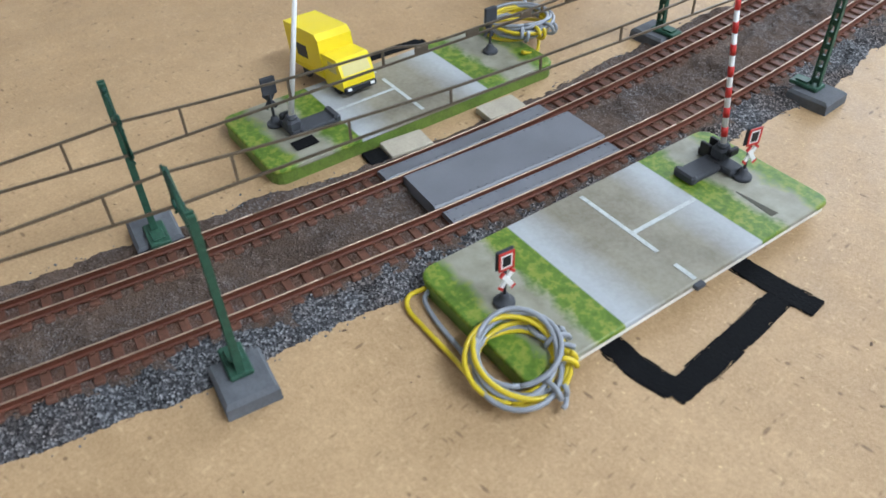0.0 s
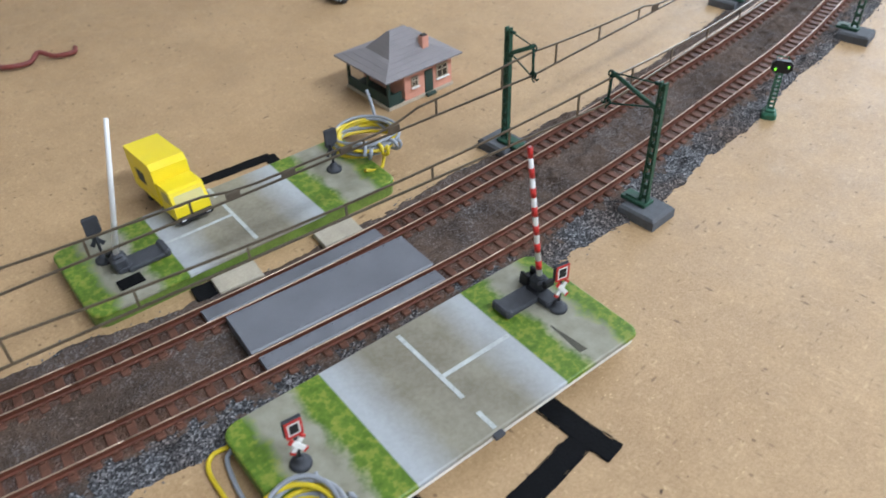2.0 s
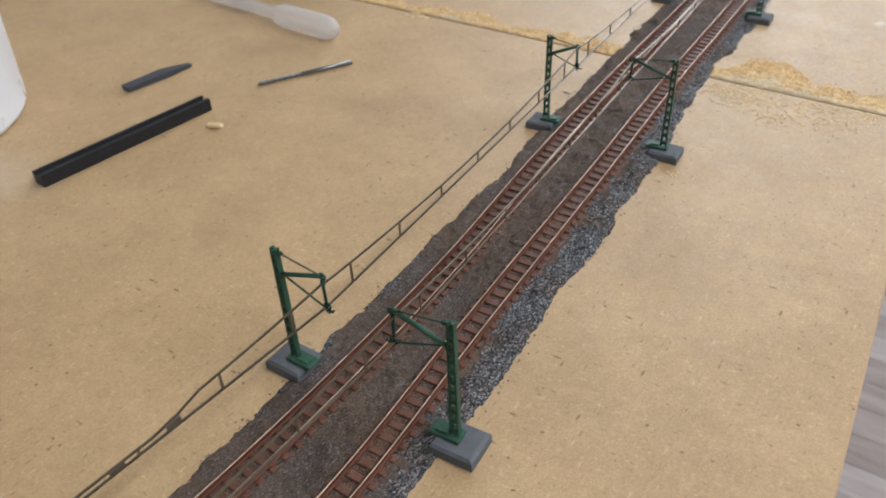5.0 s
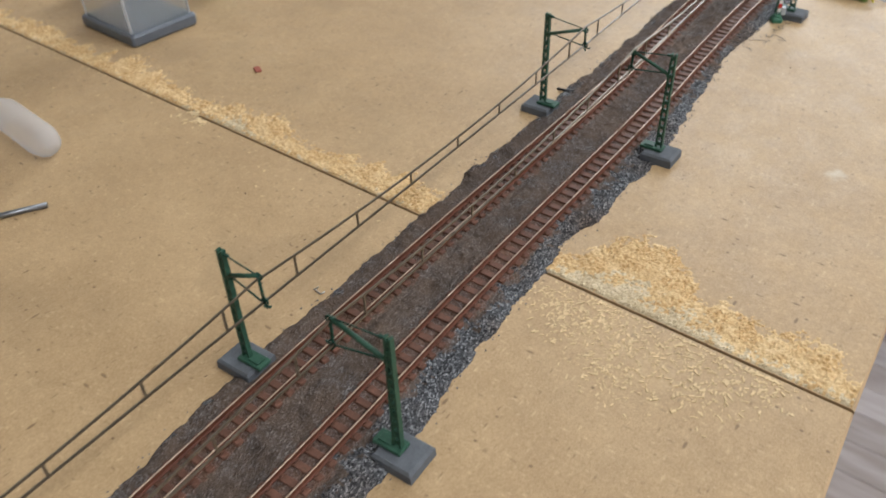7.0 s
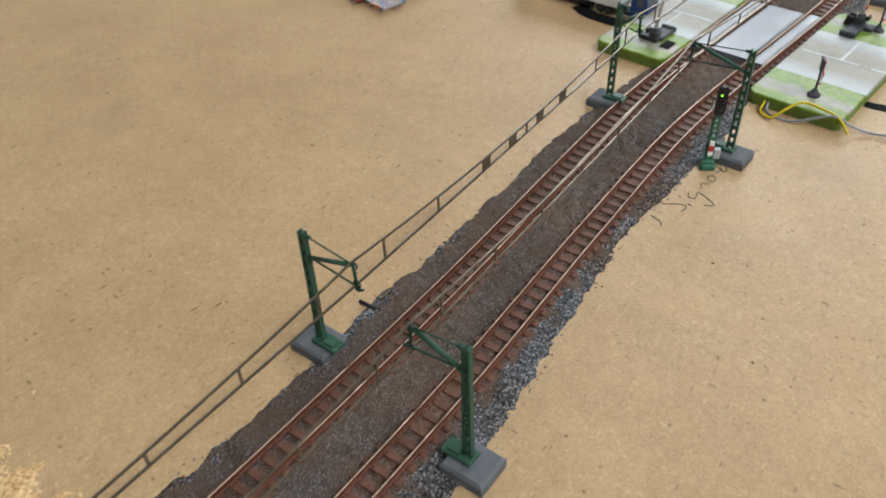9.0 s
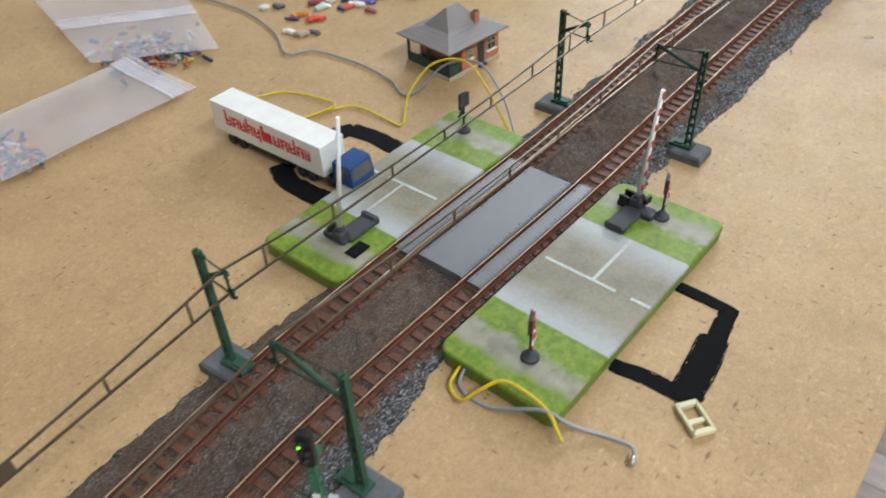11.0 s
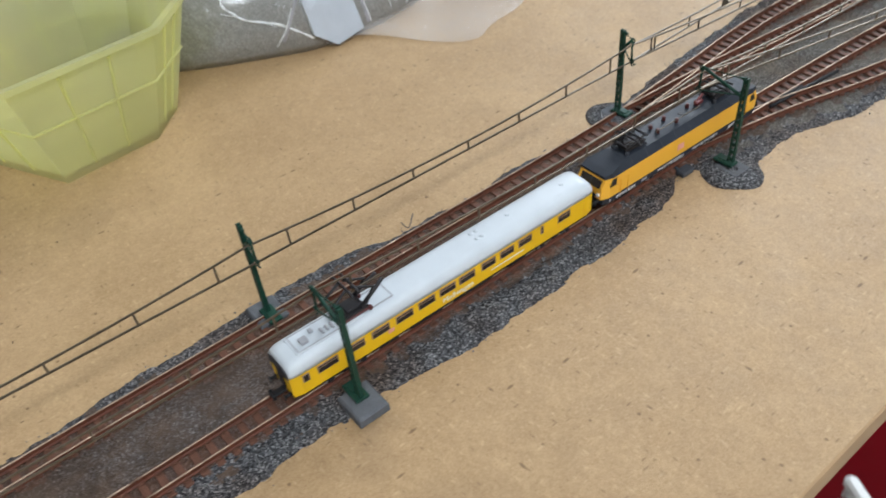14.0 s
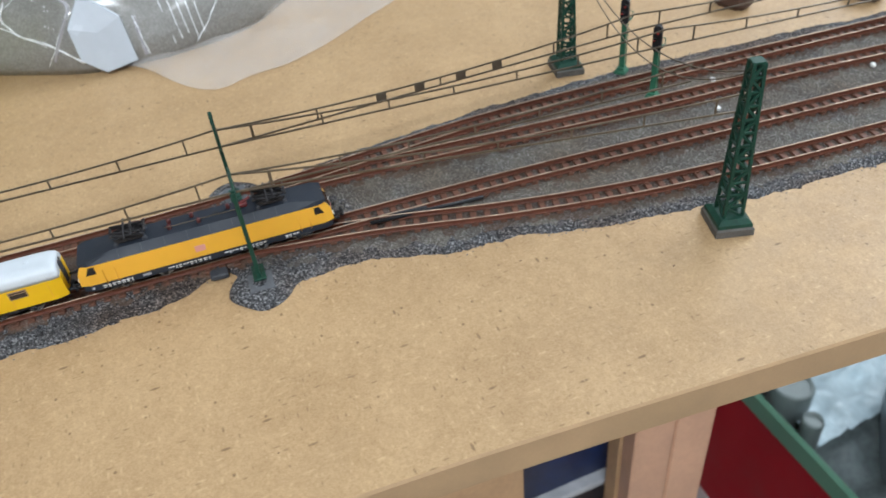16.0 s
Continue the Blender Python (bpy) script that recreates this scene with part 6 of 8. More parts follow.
def light_signal(m, h, wide, lights, plate=False, red=False):
    """A colour light signal; it shows towards -y."""
    root = thing("light_signal", m, "black signal head with small lights on a green lattice post", "signal", "light signals")
    part("base", Geo().box((0, 0, 0.0011), (0.0052, 0.0058, 0.0030), 0.0007).box((0, 0, 0.0030), (0.0036, 0.0040, 0.0012), 0.0004), SIGNAL_GREEN, root, "green base block")
    head_h = 0.0046 if wide else 0.0108
    z0 = h - head_h
    post = lattice(Geo(), z0 - 0.003, 0.0019, 0.0015, 0.0006, 9, 0.00026)
    if red:
        post.box((0, 0, (z0 - 0.003) / 2), (0.0017, 0.0012, z0 - 0.003))
    part("post", post, SIGNAL_GREEN, root, m=Matrix.Translation((0, 0, 0.003)))
    w = 0.0072 if wide else 0.0034
    c = min(w, head_h) * 0.28
    out = [(-w / 2 + c, z0), (w / 2 - c, z0), (w / 2, z0 + c), (w / 2, h - c), (w / 2 - c, h), (-w / 2 + c, h), (-w / 2, h - c), (-w / 2, z0 + c)]
    hd = part("head", Geo().loft([[(x, -0.0012, z) for x, z in out], [(x, 0.0006, z) for x, z in out]]), BLACK, root, "black signal head")
    for x, z, on in lights:
        part("hood", Geo().tube([(x, -0.0011, z0 + z), (x, -0.0022, z0 + z)], 0.0008, 10), BLACK, hd)
        part("light", Geo().tube([(x, -0.0022, z0 + z), (x, -0.0024, z0 + z)], 0.00036, 10), GREEN_LIGHT if on else RED if red else DARK_GREY, hd, "lit green light" if on else "red lens" if red else "unlit lamp")
    part("ladder", Geo().tube([(-0.0012, 0.0016, 0.003), (-0.0010, 0.0013, z0 + 0.002)], 0.00018, 5).tube([(0.0012, 0.0016, 0.003), (0.0010, 0.0013, z0 + 0.002)], 0.00018, 5), SIGNAL_GREEN, root)
    part("platform", Geo().box((0, 0.0022, z0 + 0.0012), (0.0040, 0.0028, 0.0004)).tube([(-0.002, 0.0035, z0 + 0.0012), (-0.002, 0.0035, z0 + 0.0042), (0.002, 0.0035, z0 + 0.0042), (0.002, 0.0035, z0 + 0.0012)], 0.0002, 5), SIGNAL_GREEN, root, "green railed platform")
    if plate:
        p = part("mast_plate", Geo().box((0, -0.0011, 0.0085), (0.0016, 0.0004, 0.0056)), WHITE, root, "white-red-white mast plate")
        part("plate_band", Geo().box((0, -0.0012, 0.0085), (0.0016, 0.0004, 0.0022)), RED, p)
        part("relay_box", Geo().box((0.0026, 0.0012, 0.0052), (0.0024, 0.0018, 0.0040), 0.0003), PALE_GREY_BOX, root, "pale grey relay box")
    return root


CLEAR = glass_material("clear_plastic", (0.93, 0.95, 0.96), 0.12, 0.92, 1.25)


def thin_plastic(name, col, clear, rough=0.35):
    """Thin cloudy plastic: partly see-through, partly lit from behind."""
    m, nt, b = nodes_of(name)
    v = coords(nt)
    c = ramp(nt, noise_tex(nt, v, 30, 4), [(0.3, tuple(q * 0.93 for q in col)), (0.7, col)])
    nt.links.new(c, b.inputs["Base Color"])
    b.inputs["Roughness"].default_value = rough
    tl = nt.nodes.new("ShaderNodeBsdfTranslucent")
    nt.links.new(c, tl.inputs["Color"])
    tp = nt.nodes.new("ShaderNodeBsdfTransparent")
    nt.links.new(c, tp.inputs["Color"])
    m1, m2 = node(nt, "ShaderNodeMixShader", Fac=0.5), node(nt, "ShaderNodeMixShader", Fac=clear)
    nt.links.new(b.outputs[0], m1.inputs[1])
    nt.links.new(tl.outputs[0], m1.inputs[2])
    nt.links.new(m1.outputs[0], m2.inputs[1])
    nt.links.new(tp.outputs[0], m2.inputs[2])
    nt.links.new(m2.outputs[0], nt.nodes["Material Output"].inputs["Surface"])
    return m


MILKY = thin_plastic("milky_plastic", (0.88, 0.87, 0.87), 0.42)
LIME = thin_plastic("lime_plastic", (0.95, 0.955, 0.66), 0.60)
DROPPER = thin_plastic("dropper_plastic", (0.93, 0.93, 0.94), 0.62, 0.14)
TUB_WHITE = mat("tub_white", (0.80, 0.83, 0.88), 0.3, var=0.05, big=20, grain=0.03)
TUB_BLUE = mat("tub_blue_label", (0.030, 0.040, 0.36), 0.35, var=0.08, big=40, grain=0.03)
TEAL = mat("teal_plastic", (0.33, 0.60, 0.56), 0.35, var=0.12, big=120)


def film_material(name, alpha, col=(0.82, 0.80, 0.80), rough=0.3, relief=0.3):
    m, nt, b = nodes_of(name)
    v = coords(nt)
    n1 = noise_tex(nt, v, 45, 4)
    b.inputs["Base Color"].default_value = (*col, 1)
    b.inputs["Roughness"].default_value = rough
    nt.links.new(ramp(nt, n1, [(0.3, (alpha * 0.70,) * 3), (0.75, (min(1, alpha * 1.2),) * 3)]), b.inputs["Alpha"])
    bump(nt, b, mix(nt, 0.4, n1, noise_tex(nt, coords(nt, (1, 0.4, 1)), 140, 4)), relief, 0.003)
    return m


FILM = film_material("clear_film", 0.25, (0.70, 0.69, 0.76))
FILM_LOOSE = film_material("loose_film", 0.19, (0.84, 0.81, 0.78), 0.14, 0.8)
FILM_DENSE = film_material("folded_film", 0.55, (0.80, 0.79, 0.84))
FILM_BAND = film_material("grip_film", 0.34, (0.80, 0.79, 0.86))


def sheet(corners, z, nx, ny, wave, seed, thick=0.00012):
    """A thin wavy sheet over four corners (x, y)."""
    n1 = fixed_noise(seed)
    A, B, C, D = (Vector((*c, 0)) for c in corners)
    g = Geo()
    vs = []
    for layer in (0, 1):
        for i in range(nx + 1):
            for j in range(ny + 1):
                p = A.lerp(B, i / nx).lerp(D.lerp(C, i / nx), j / ny)
                hgt = z + wave * float(n1(np.array(p.x * 70 + 50), np.array(p.y * 70 + 50))) + (thick if layer else 0)
                vs.append((p.x, p.y, hgt))
    k = (nx + 1) * (ny + 1)
    fs = []
    for layer in (0, 1):
        for i in range(nx):
            for j in range(ny):
                a = layer * k + i * (ny + 1) + j
                fs.append((a, a + 1, a + ny + 2, a + ny + 1))
    return g.add(vs, fs, True)


def coloured_bits(name, centre, spread, count, seed, label, z=0.001):
    """A heap of tiny painted plastic bits, coloured one by one."""
    m, nt, b = nodes_of(name + "_paint")
    geo = nt.nodes.new("ShaderNodeNewGeometry")
    r = nt.nodes.new("ShaderNodeValToRGB")
    r.color_ramp.interpolation = "CONSTANT"
    cols = [(0.30, 0.04, 0.035), (0.50, 0.49, 0.48), (0.035, 0.06, 0.17), (0.50, 0.14, 0.05), (0.03, 0.03, 0.035), (0.55, 0.42, 0.06), (0.24, 0.23, 0.22), (0.12, 0.06, 0.12), (0.06, 0.15, 0.22), (0.16, 0.07, 0.05)]
    el = r.color_ramp.elements
    while len(el) < len(cols):
        el.new(0.5)
    for i, (e, c) in enumerate(zip(el, cols)):
        e.position, e.color = i / len(cols), (*c, 1)
    nt.links.new(geo.outputs["Random Per Island"], r.inputs[0])
    nt.links.new(r.outputs[0], b.inputs["Base Color"])
    b.inputs["Roughness"].default_value = 0.5
    rng = random.Random(seed)
    g = Geo()
    for k in range(count):
        x, y = centre[0] + rng.gauss(0, spread[0]), centre[1] + rng.gauss(0, spread[1])
        ln, wd = rng.uniform(0.0024, 0.0060), rng.uniform(0.0009, 0.0019)
        rot = Matrix.Rotation(rng.uniform(0, 3.14), 3, "Z") @ Matrix.Rotation(rng.uniform(-0.3, 0.3), 3, "Y")
        g.box((x, y, z + wd / 2 + rng.random() * 0.0018), (ln, wd, wd * 0.9), wd * 0.25, rot)
    return solid(name, g, m, label, "plastic bits", kind="stuff")


def bent_text(body, size, material, parent, c, radius, ang, z, slope=0.0):
    """Lettering wrapped round an upright tub."""
    ob = text_mesh(body, size, material, parent, Matrix.Identity(4), "lettering", "printed lettering", 0.00002)
    for v in ob.data.vertices:
        a = ang + v.co.x / radius
        rr = radius + 0.0003 + slope * (z + v.co.y)
        v.co = Vector((c[0] + rr * math.cos(a), c[1] + rr * math.sin(a), z + v.co.y))
    return ob


def tub():
    c, r, h = (-0.2865, -0.2445), 0.0655, 0.105
    root = thing("plastic_tub", Matrix.Identity(4), "white plastic food tub with a dark blue label panel", "tub")
    part("wall", Geo().lathe((*c, 0), [(r - 0.004, 0), (r - 0.001, 0.0006), (r, 0.003), (r + 0.0045, h), (r + 0.0065, h + 0.001), (r + 0.0065, h + 0.005), (r + 0.0025, h + 0.006), (r + 0.001, h), (r - 0.004, 0.004)], 72), TUB_WHITE, root, "glossy white wall")
    # blue label panel round part of the wall
    rings = []
    for k in range(25):
        a = radians(-143) + radians(72) * k / 24
        col = []
        for rr, z in ((r + 0.0003, 0.0022), (r + 0.0046, h - 0.002), (r + 0.0040, h - 0.002), (r - 0.0004, 0.0022)):
            skew = radians(-9) * (z / h)
            col.append((c[0] + rr * math.cos(a + skew), c[1] + rr * math.sin(a + skew), z))
        rings.append(col)
    part("label_panel", Geo().loft(rings), TUB_BLUE, root, "dark blue printed panel")
    sl = 0.0045 / h
    for z, t, s in ((0.0105, "1500g", 0.0095), (0.0595, "IN PEKEL", 0.0046)):
        bent_text(t, s, TUB_BLUE, root, c, r, radians(-49 if s > 0.009 else -8), z, sl)
    for z, w, a0 in ((0.0180, 0.010, -51), (0.0195, 0.008, -52), (0.0545, 0.034, -8), (0.0690, 0.058, -30)):
        n = 12
        rings = []
        for k in range(n + 1):
            a = radians(a0) + (k / n - 0.5) * w / r
            hh = 0.0004 if w < 0.02 else (0.0014 if w < 0.05 else 0.0052)
            rings.append([(c[0] + (r + sl * q + o) * math.cos(a), c[1] + (r + sl * q + o) * math.sin(a), q) for q, o in ((z - hh, 0.0003), (z + hh, 0.0003), (z + hh, -0.0002), (z - hh, -0.0002))])
        part("print_bar", Geo().loft(rings), TUB_BLUE, root, "illegible blue print")
    return root


def pipette():
    a, b = Vector((-0.3290, -0.0405, 0.0030)), Vector((-0.1610, -0.0565, 0.0068))
    root = thing("plastic_pipette", Matrix.Identity(4), "milky plastic dropper pipette lying on the board", "pipette")
    g = Geo()
    prof = [(0.0, 0.0010), (0.15, 0.0015), (0.30, 0.0022), (0.33, 0.0036), (0.40, 0.0036), (0.415, 0.0032), (0.43, 0.0036), (0.47, 0.0036), (0.485, 0.0032), (0.50, 0.0036), (0.54, 0.0036), (0.555, 0.0032), (0.57, 0.0036), (0.61, 0.0036), (0.625, 0.0033), (0.64, 0.0036), (0.695, 0.0034), (0.715, 0.0056), (0.745, 0.0068), (0.94, 0.0068), (0.97, 0.0058), (0.99, 0.0036), (1.0, 0.0006)]
    g.tube([a.lerp(b, t) for t, r in prof], [r for t, r in prof], 20)
    part("body", g, DROPPER, root, "milky translucent body")
    return root


def clear_box():
    m = Matrix.Translation((-0.2490, 0.0445, 0)) @ Matrix.Rotation(radians(-2), 4, "Z")
    root = thing("display_box", m, "clear plastic display box on a dark grey base", "box")
    part("base", Geo().box((0, 0, 0.0032), (0.0480, 0.0385, 0.0064), 0.0012), mat("box_base_grey", (0.105, 0.118, 0.140), 0.4, var=0.15, big=120), root, "dark grey base")
    for s in (-1, 1):
        part("cover_side", Geo().box((s * 0.0205, 0, 0.0250), (0.0010, 0.0330, 0.038)), CLEAR, root, "clear plastic cover side")
        part("cover_side", Geo().box((0, s * 0.0171, 0.0250), (0.0420, 0.0010, 0.038)), CLEAR, root, "clear plastic cover side")
    # white highlights along the clear cover's corners, built as milky bars
    for s in (-1, 1):
        for q in (-1, 1):
            part("cover_edge", Geo().box((s * 0.0205, q * 0.0171, 0.0250), (0.0013, 0.0013, 0.0382), 0.0004), MILKY, root, "milky bar drawing the highlight on a cover edge")
    part("cover_top", Geo().box((0, 0, 0.0447), (0.0425, 0.0355, 0.0010)), CLEAR, root, "clear plastic cover top")
    return root


def teal_case():
    m = Matrix.Translation((-0.2740, 0.0985, 0)) @ Matrix.Rotation(radians(2), 4, "Z")
    root = thing("drill_case", m, "clear plastic case with a teal end cap", "case")
    part("tube", Geo().box((-0.008, 0, 0.0080), (0.044, 0.0150, 0.0155), 0.002), CLEAR, root, "clear plastic body")
    part("end_cap", Geo().box((0.0215, 0, 0.0082), (0.015, 0.0162, 0.0164), 0.0022), TEAL, root, "teal end cap")
    part("cap_rim", Geo().box((0.0150, 0, 0.0083), (0.0022, 0.0172, 0.0172), 0.0008), mat("pale_teal", (0.16, 0.42, 0.42), 0.35, var=0.1), root, "lighter teal rim")
    part("cap_slot", Geo().box((0.0292, 0, 0.0085), (0.0006, 0.0075, 0.0065), 0.0002), HOUSE_DARK, root)
    return root


def lime_tray():
    root = thing("plastic_tray", Matrix.Identity(4), "translucent lime green plastic container", "container")
    base = [(-0.1400, 0.5660), (-0.1421, 0.6080), (-0.1580, 0.6250), (-0.2000, 0.6250), (-0.2150, 0.6100), (-0.2150, 0.5650), (-0.2020, 0.5520), (-0.1850, 0.5465)]
    c = Vector((-0.177, 0.587))
    def ring(k, z):
        return [(c.x + (x - c.x) * k, c.y + (y - c.y) * k, z) for x, y in base]
    h = 0.050
    part("wall", Geo().loft([ring(0.97, 0.0), ring(1.0, 0.003), ring(1.38, h), ring(1.35, h), ring(0.975, 0.0040)]), LIME, root, "translucent lime wall")
    lo, hi = ring(1.004, 0.004), ring(1.372, h - 0.002)
    for i in range(8):
        for t in (0.33, 0.67):
            a, b = Vector(lo[i]).lerp(Vector(lo[(i + 1) % 8]), t), Vector(hi[i]).lerp(Vector(hi[(i + 1) % 8]), t)
            part("rib", Geo().tube([a, b], 0.0007, 5), LIME, root, "moulded rib")
    band = ring(1.215, 0.0285)
    part("band", Geo().tube([Vector(p) for p in band + band[:1]], 0.0006, 5), LIME, root, "moulded band round the wall")
    part("rim", Geo().loft([ring(1.375, h - 0.001), ring(1.43, h - 0.0005), ring(1.43, h + 0.0018), ring(1.36, h + 0.0018)], caps=False), LIME, root, "rolled lime rim")
    return root


def gravel_bag():
    """A big slumped clear bag of grey ballast."""
    m, nt, b = nodes_of("bagged_ballast")
    v = coords(nt)
    vo = node(nt, "ShaderNodeTexVoronoi", Scale=1500.0)
    nt.links.new(v, vo.inputs["Vector"])
    sep = nt.nodes.new("ShaderNodeSeparateColor")
    nt.links.new(vo.outputs["Color"], sep.inputs[0])
    c = ramp(nt, sep.outputs[0], [(0, (0.185, 0.180, 0.165)), (0.6, (0.215, 0.210, 0.195)), (1, (0.27, 0.265, 0.25))])
    c = mix(nt, ramp(nt, noise_tex(nt, v, 26, 5, 0.6), [(0.62, (0, 0, 0)), (0.70, (0.35, 0.35, 0.35))]), c, (0.55, 0.55, 0.55))
    nt.links.new(c, b.inputs["Base Color"])
    b.inputs["Roughness"].default_value = 0.5
    b.inputs["Coat Weight"].default_value = 0.9
    b.inputs["Coat Roughness"].default_value = 0.13
    wr = noise_tex(nt, coords(nt, (1, 0.35, 1)), 40, 3, 0.5)
    bump(nt, b, mix(nt, 0.45, wr, noise_tex(nt, coords(nt, (0.4, 1, 1)), 120, 4, 0.6)), 0.75, 0.005)
    edge = [(-0.2100, 0.6180), (-0.1880, 0.6420), (-0.1660, 0.6780), (-0.1540, 0.7060), (-0.1530, 0.7380), (-0.1620, 0.7740), (-0.1880, 0.8060), (-0.2300, 0.8330), (-0.3300, 0.8450), (-0.4000, 0.8000), (-0.4200, 0.7200), (-0.4000, 0.6400), (-0.3300, 0.6000), (-0.2500, 0.6000)]
    path = smooth_path([(*p, 0) for p in edge + edge[:1]], 5)[:-1]
    cx = Vector((-0.285, 0.720, 0))
    n1 = fixed_noise(12)
    rings = []
    for k, z in ((1.0, 0.0), (1.012, 0.004), (1.005, 0.012), (0.965, 0.024), (0.89, 0.036), (0.76, 0.046), (0.55, 0.053), (0.28, 0.057), (0.04, 0.058)):
        ring = []
        for p in path:
            q = cx + (p - cx) * k
            w = float(n1(np.array(q.x * 42 + 90), np.array(q.y * 42 + 90))) - 0.5
            ring.append((q.x + w * 0.004, q.y + w * 0.004, z + (w * 0.010 if z > 0.01 else 0)))
        rings.append(ring)
    root = thing("ballast_bag", Matrix.Identity(4), "clear plastic bag filled with grey ballast", "bag")
    part("filled_bag", Geo().loft(rings, smooth=True), m, root, "grey ballast behind glossy film")
    # pale label, reflections on the film's folds built as pale ridges, loose empty edge
    outline = [(-0.1641, 0.7035, 0.0340), (-0.1627, 0.7104, 0.0328), (-0.1573, 0.7205, 0.0244), (-0.1511, 0.7222, 0.0038), (-0.1512, 0.7063, 0.0012), (-0.1548, 0.6965, 0.0084), (-0.1591, 0.6956, 0.0234)]
    mid = (-0.1565, 0.7080, 0.0195)
    vs = [(x + o, y, z + 0.0004) for o in (0.0030, 0.0006) for x, y, z in outline + [mid]]
    fs = [(i, (i + 1) % 7, 7) for i in range(7)] + [(8 + (i + 1) % 7, 8 + i, 15) for i in range(7)] + [(i, 8 + i, 8 + (i + 1) % 7, (i + 1) % 7) for i in range(7)]
    part("label_patch", Geo().add(vs, fs), mat("bag_label", (0.50, 0.545, 0.60), 0.22, var=0.08, big=60), root, "pale label patch")
    glare_film = mat("glare_film", (0.78, 0.80, 0.82), 0.25, var=0.1, big=120)
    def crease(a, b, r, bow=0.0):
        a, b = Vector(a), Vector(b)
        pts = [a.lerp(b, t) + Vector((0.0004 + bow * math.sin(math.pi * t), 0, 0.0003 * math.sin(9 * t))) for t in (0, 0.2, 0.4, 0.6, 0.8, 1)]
        part("crease", Geo().tube(smooth_path(pts, 3), r * 0.5, 5, True, 0.5), glare_film, root, "white reflection along a film fold, built as a thin ridge")
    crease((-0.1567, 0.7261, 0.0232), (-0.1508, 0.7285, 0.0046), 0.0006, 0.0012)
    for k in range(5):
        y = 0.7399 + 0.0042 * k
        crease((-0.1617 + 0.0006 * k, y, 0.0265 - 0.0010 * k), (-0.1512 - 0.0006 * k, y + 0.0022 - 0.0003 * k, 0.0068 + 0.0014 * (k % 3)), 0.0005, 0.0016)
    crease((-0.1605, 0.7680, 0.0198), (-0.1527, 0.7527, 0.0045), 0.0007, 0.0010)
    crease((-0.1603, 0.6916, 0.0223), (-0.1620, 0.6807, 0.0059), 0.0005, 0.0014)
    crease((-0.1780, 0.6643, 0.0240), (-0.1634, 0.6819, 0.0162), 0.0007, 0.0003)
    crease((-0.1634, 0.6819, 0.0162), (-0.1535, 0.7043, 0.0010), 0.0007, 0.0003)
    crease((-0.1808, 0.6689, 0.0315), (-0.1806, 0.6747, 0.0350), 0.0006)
    # reflections on crumpled film as pale shapes: long fold, two milky smears, small glints
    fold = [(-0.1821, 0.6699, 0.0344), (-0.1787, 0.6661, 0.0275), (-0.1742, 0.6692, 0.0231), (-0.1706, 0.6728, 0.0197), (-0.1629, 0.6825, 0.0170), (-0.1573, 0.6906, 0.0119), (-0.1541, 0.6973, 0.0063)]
    part("crease", Geo().tube(smooth_path(fold, 4), [0.0003 + 0.0002 * (k % 3) for k in range(len(smooth_path(fold, 4)))], 5, True, 0.5), glare_film, root, "white reflection along a film fold, built as a thin ridge")
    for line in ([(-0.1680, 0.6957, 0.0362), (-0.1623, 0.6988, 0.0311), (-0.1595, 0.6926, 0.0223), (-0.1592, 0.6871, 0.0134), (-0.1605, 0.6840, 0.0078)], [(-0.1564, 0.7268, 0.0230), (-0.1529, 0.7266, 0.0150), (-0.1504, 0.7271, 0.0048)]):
        part("smear", Geo().tube(smooth_path(line, 5), 0.0011, 6, True, 0.5), FILM_BAND, root, "milky streak of reflected light built onto the film")
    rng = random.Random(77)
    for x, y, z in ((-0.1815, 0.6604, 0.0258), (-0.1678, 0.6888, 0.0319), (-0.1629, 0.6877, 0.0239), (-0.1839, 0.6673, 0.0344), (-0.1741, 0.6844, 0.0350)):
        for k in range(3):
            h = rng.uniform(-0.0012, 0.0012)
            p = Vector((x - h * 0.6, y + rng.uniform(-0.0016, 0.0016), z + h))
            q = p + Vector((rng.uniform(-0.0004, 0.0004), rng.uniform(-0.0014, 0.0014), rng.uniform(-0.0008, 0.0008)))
            part("glint_fold", Geo().tube([p, p.lerp(q, 0.5) + Vector((0.0002, 0, 0.0002)), q], [0.0002, 0.0005, 0.0002], 5, True, 0.5), glare_film, root, "small white glint on the film, built as a ridge")
    inner = smooth_path([(-0.156, 0.706, 0), (-0.158, 0.728, 0), (-0.164, 0.755, 0), (-0.174, 0.780, 0), (-0.190, 0.808, 0), (-0.215, 0.838, 0)], 6)
    outer = smooth_path([(-0.1486, 0.7210, 0), (-0.1150, 0.7390, 0), (-0.1016, 0.7528, 0), (-0.1068, 0.7703, 0), (-0.1130, 0.8000, 0), (-0.1514, 0.8602, 0)], 6)
    n2 = fixed_noise(21)
    vs, m = [], 14
    for lay in (0, 1):
        for p, q in zip(inner, outer):
            for j in range(m + 1):
                w = p.lerp(q, j / m)
                vs.append((w.x, w.y, 0.0006 + 0.0036 * float(n2(np.array(w.x * 75 + 50), np.array(w.y * 75 + 50))) * (1 - 0.7 * j / m) + 0.00012 * lay))
    k = len(inner)
    fs = [(lay * k * (m + 1) + i * (m + 1) + j, lay * k * (m + 1) + (i + 1) * (m + 1) + j, lay * k * (m + 1) + (i + 1) * (m + 1) + j + 1, lay * k * (m + 1) + i * (m + 1) + j + 1) for lay in (0, 1) for i in range(k - 1) for j in range(m)]
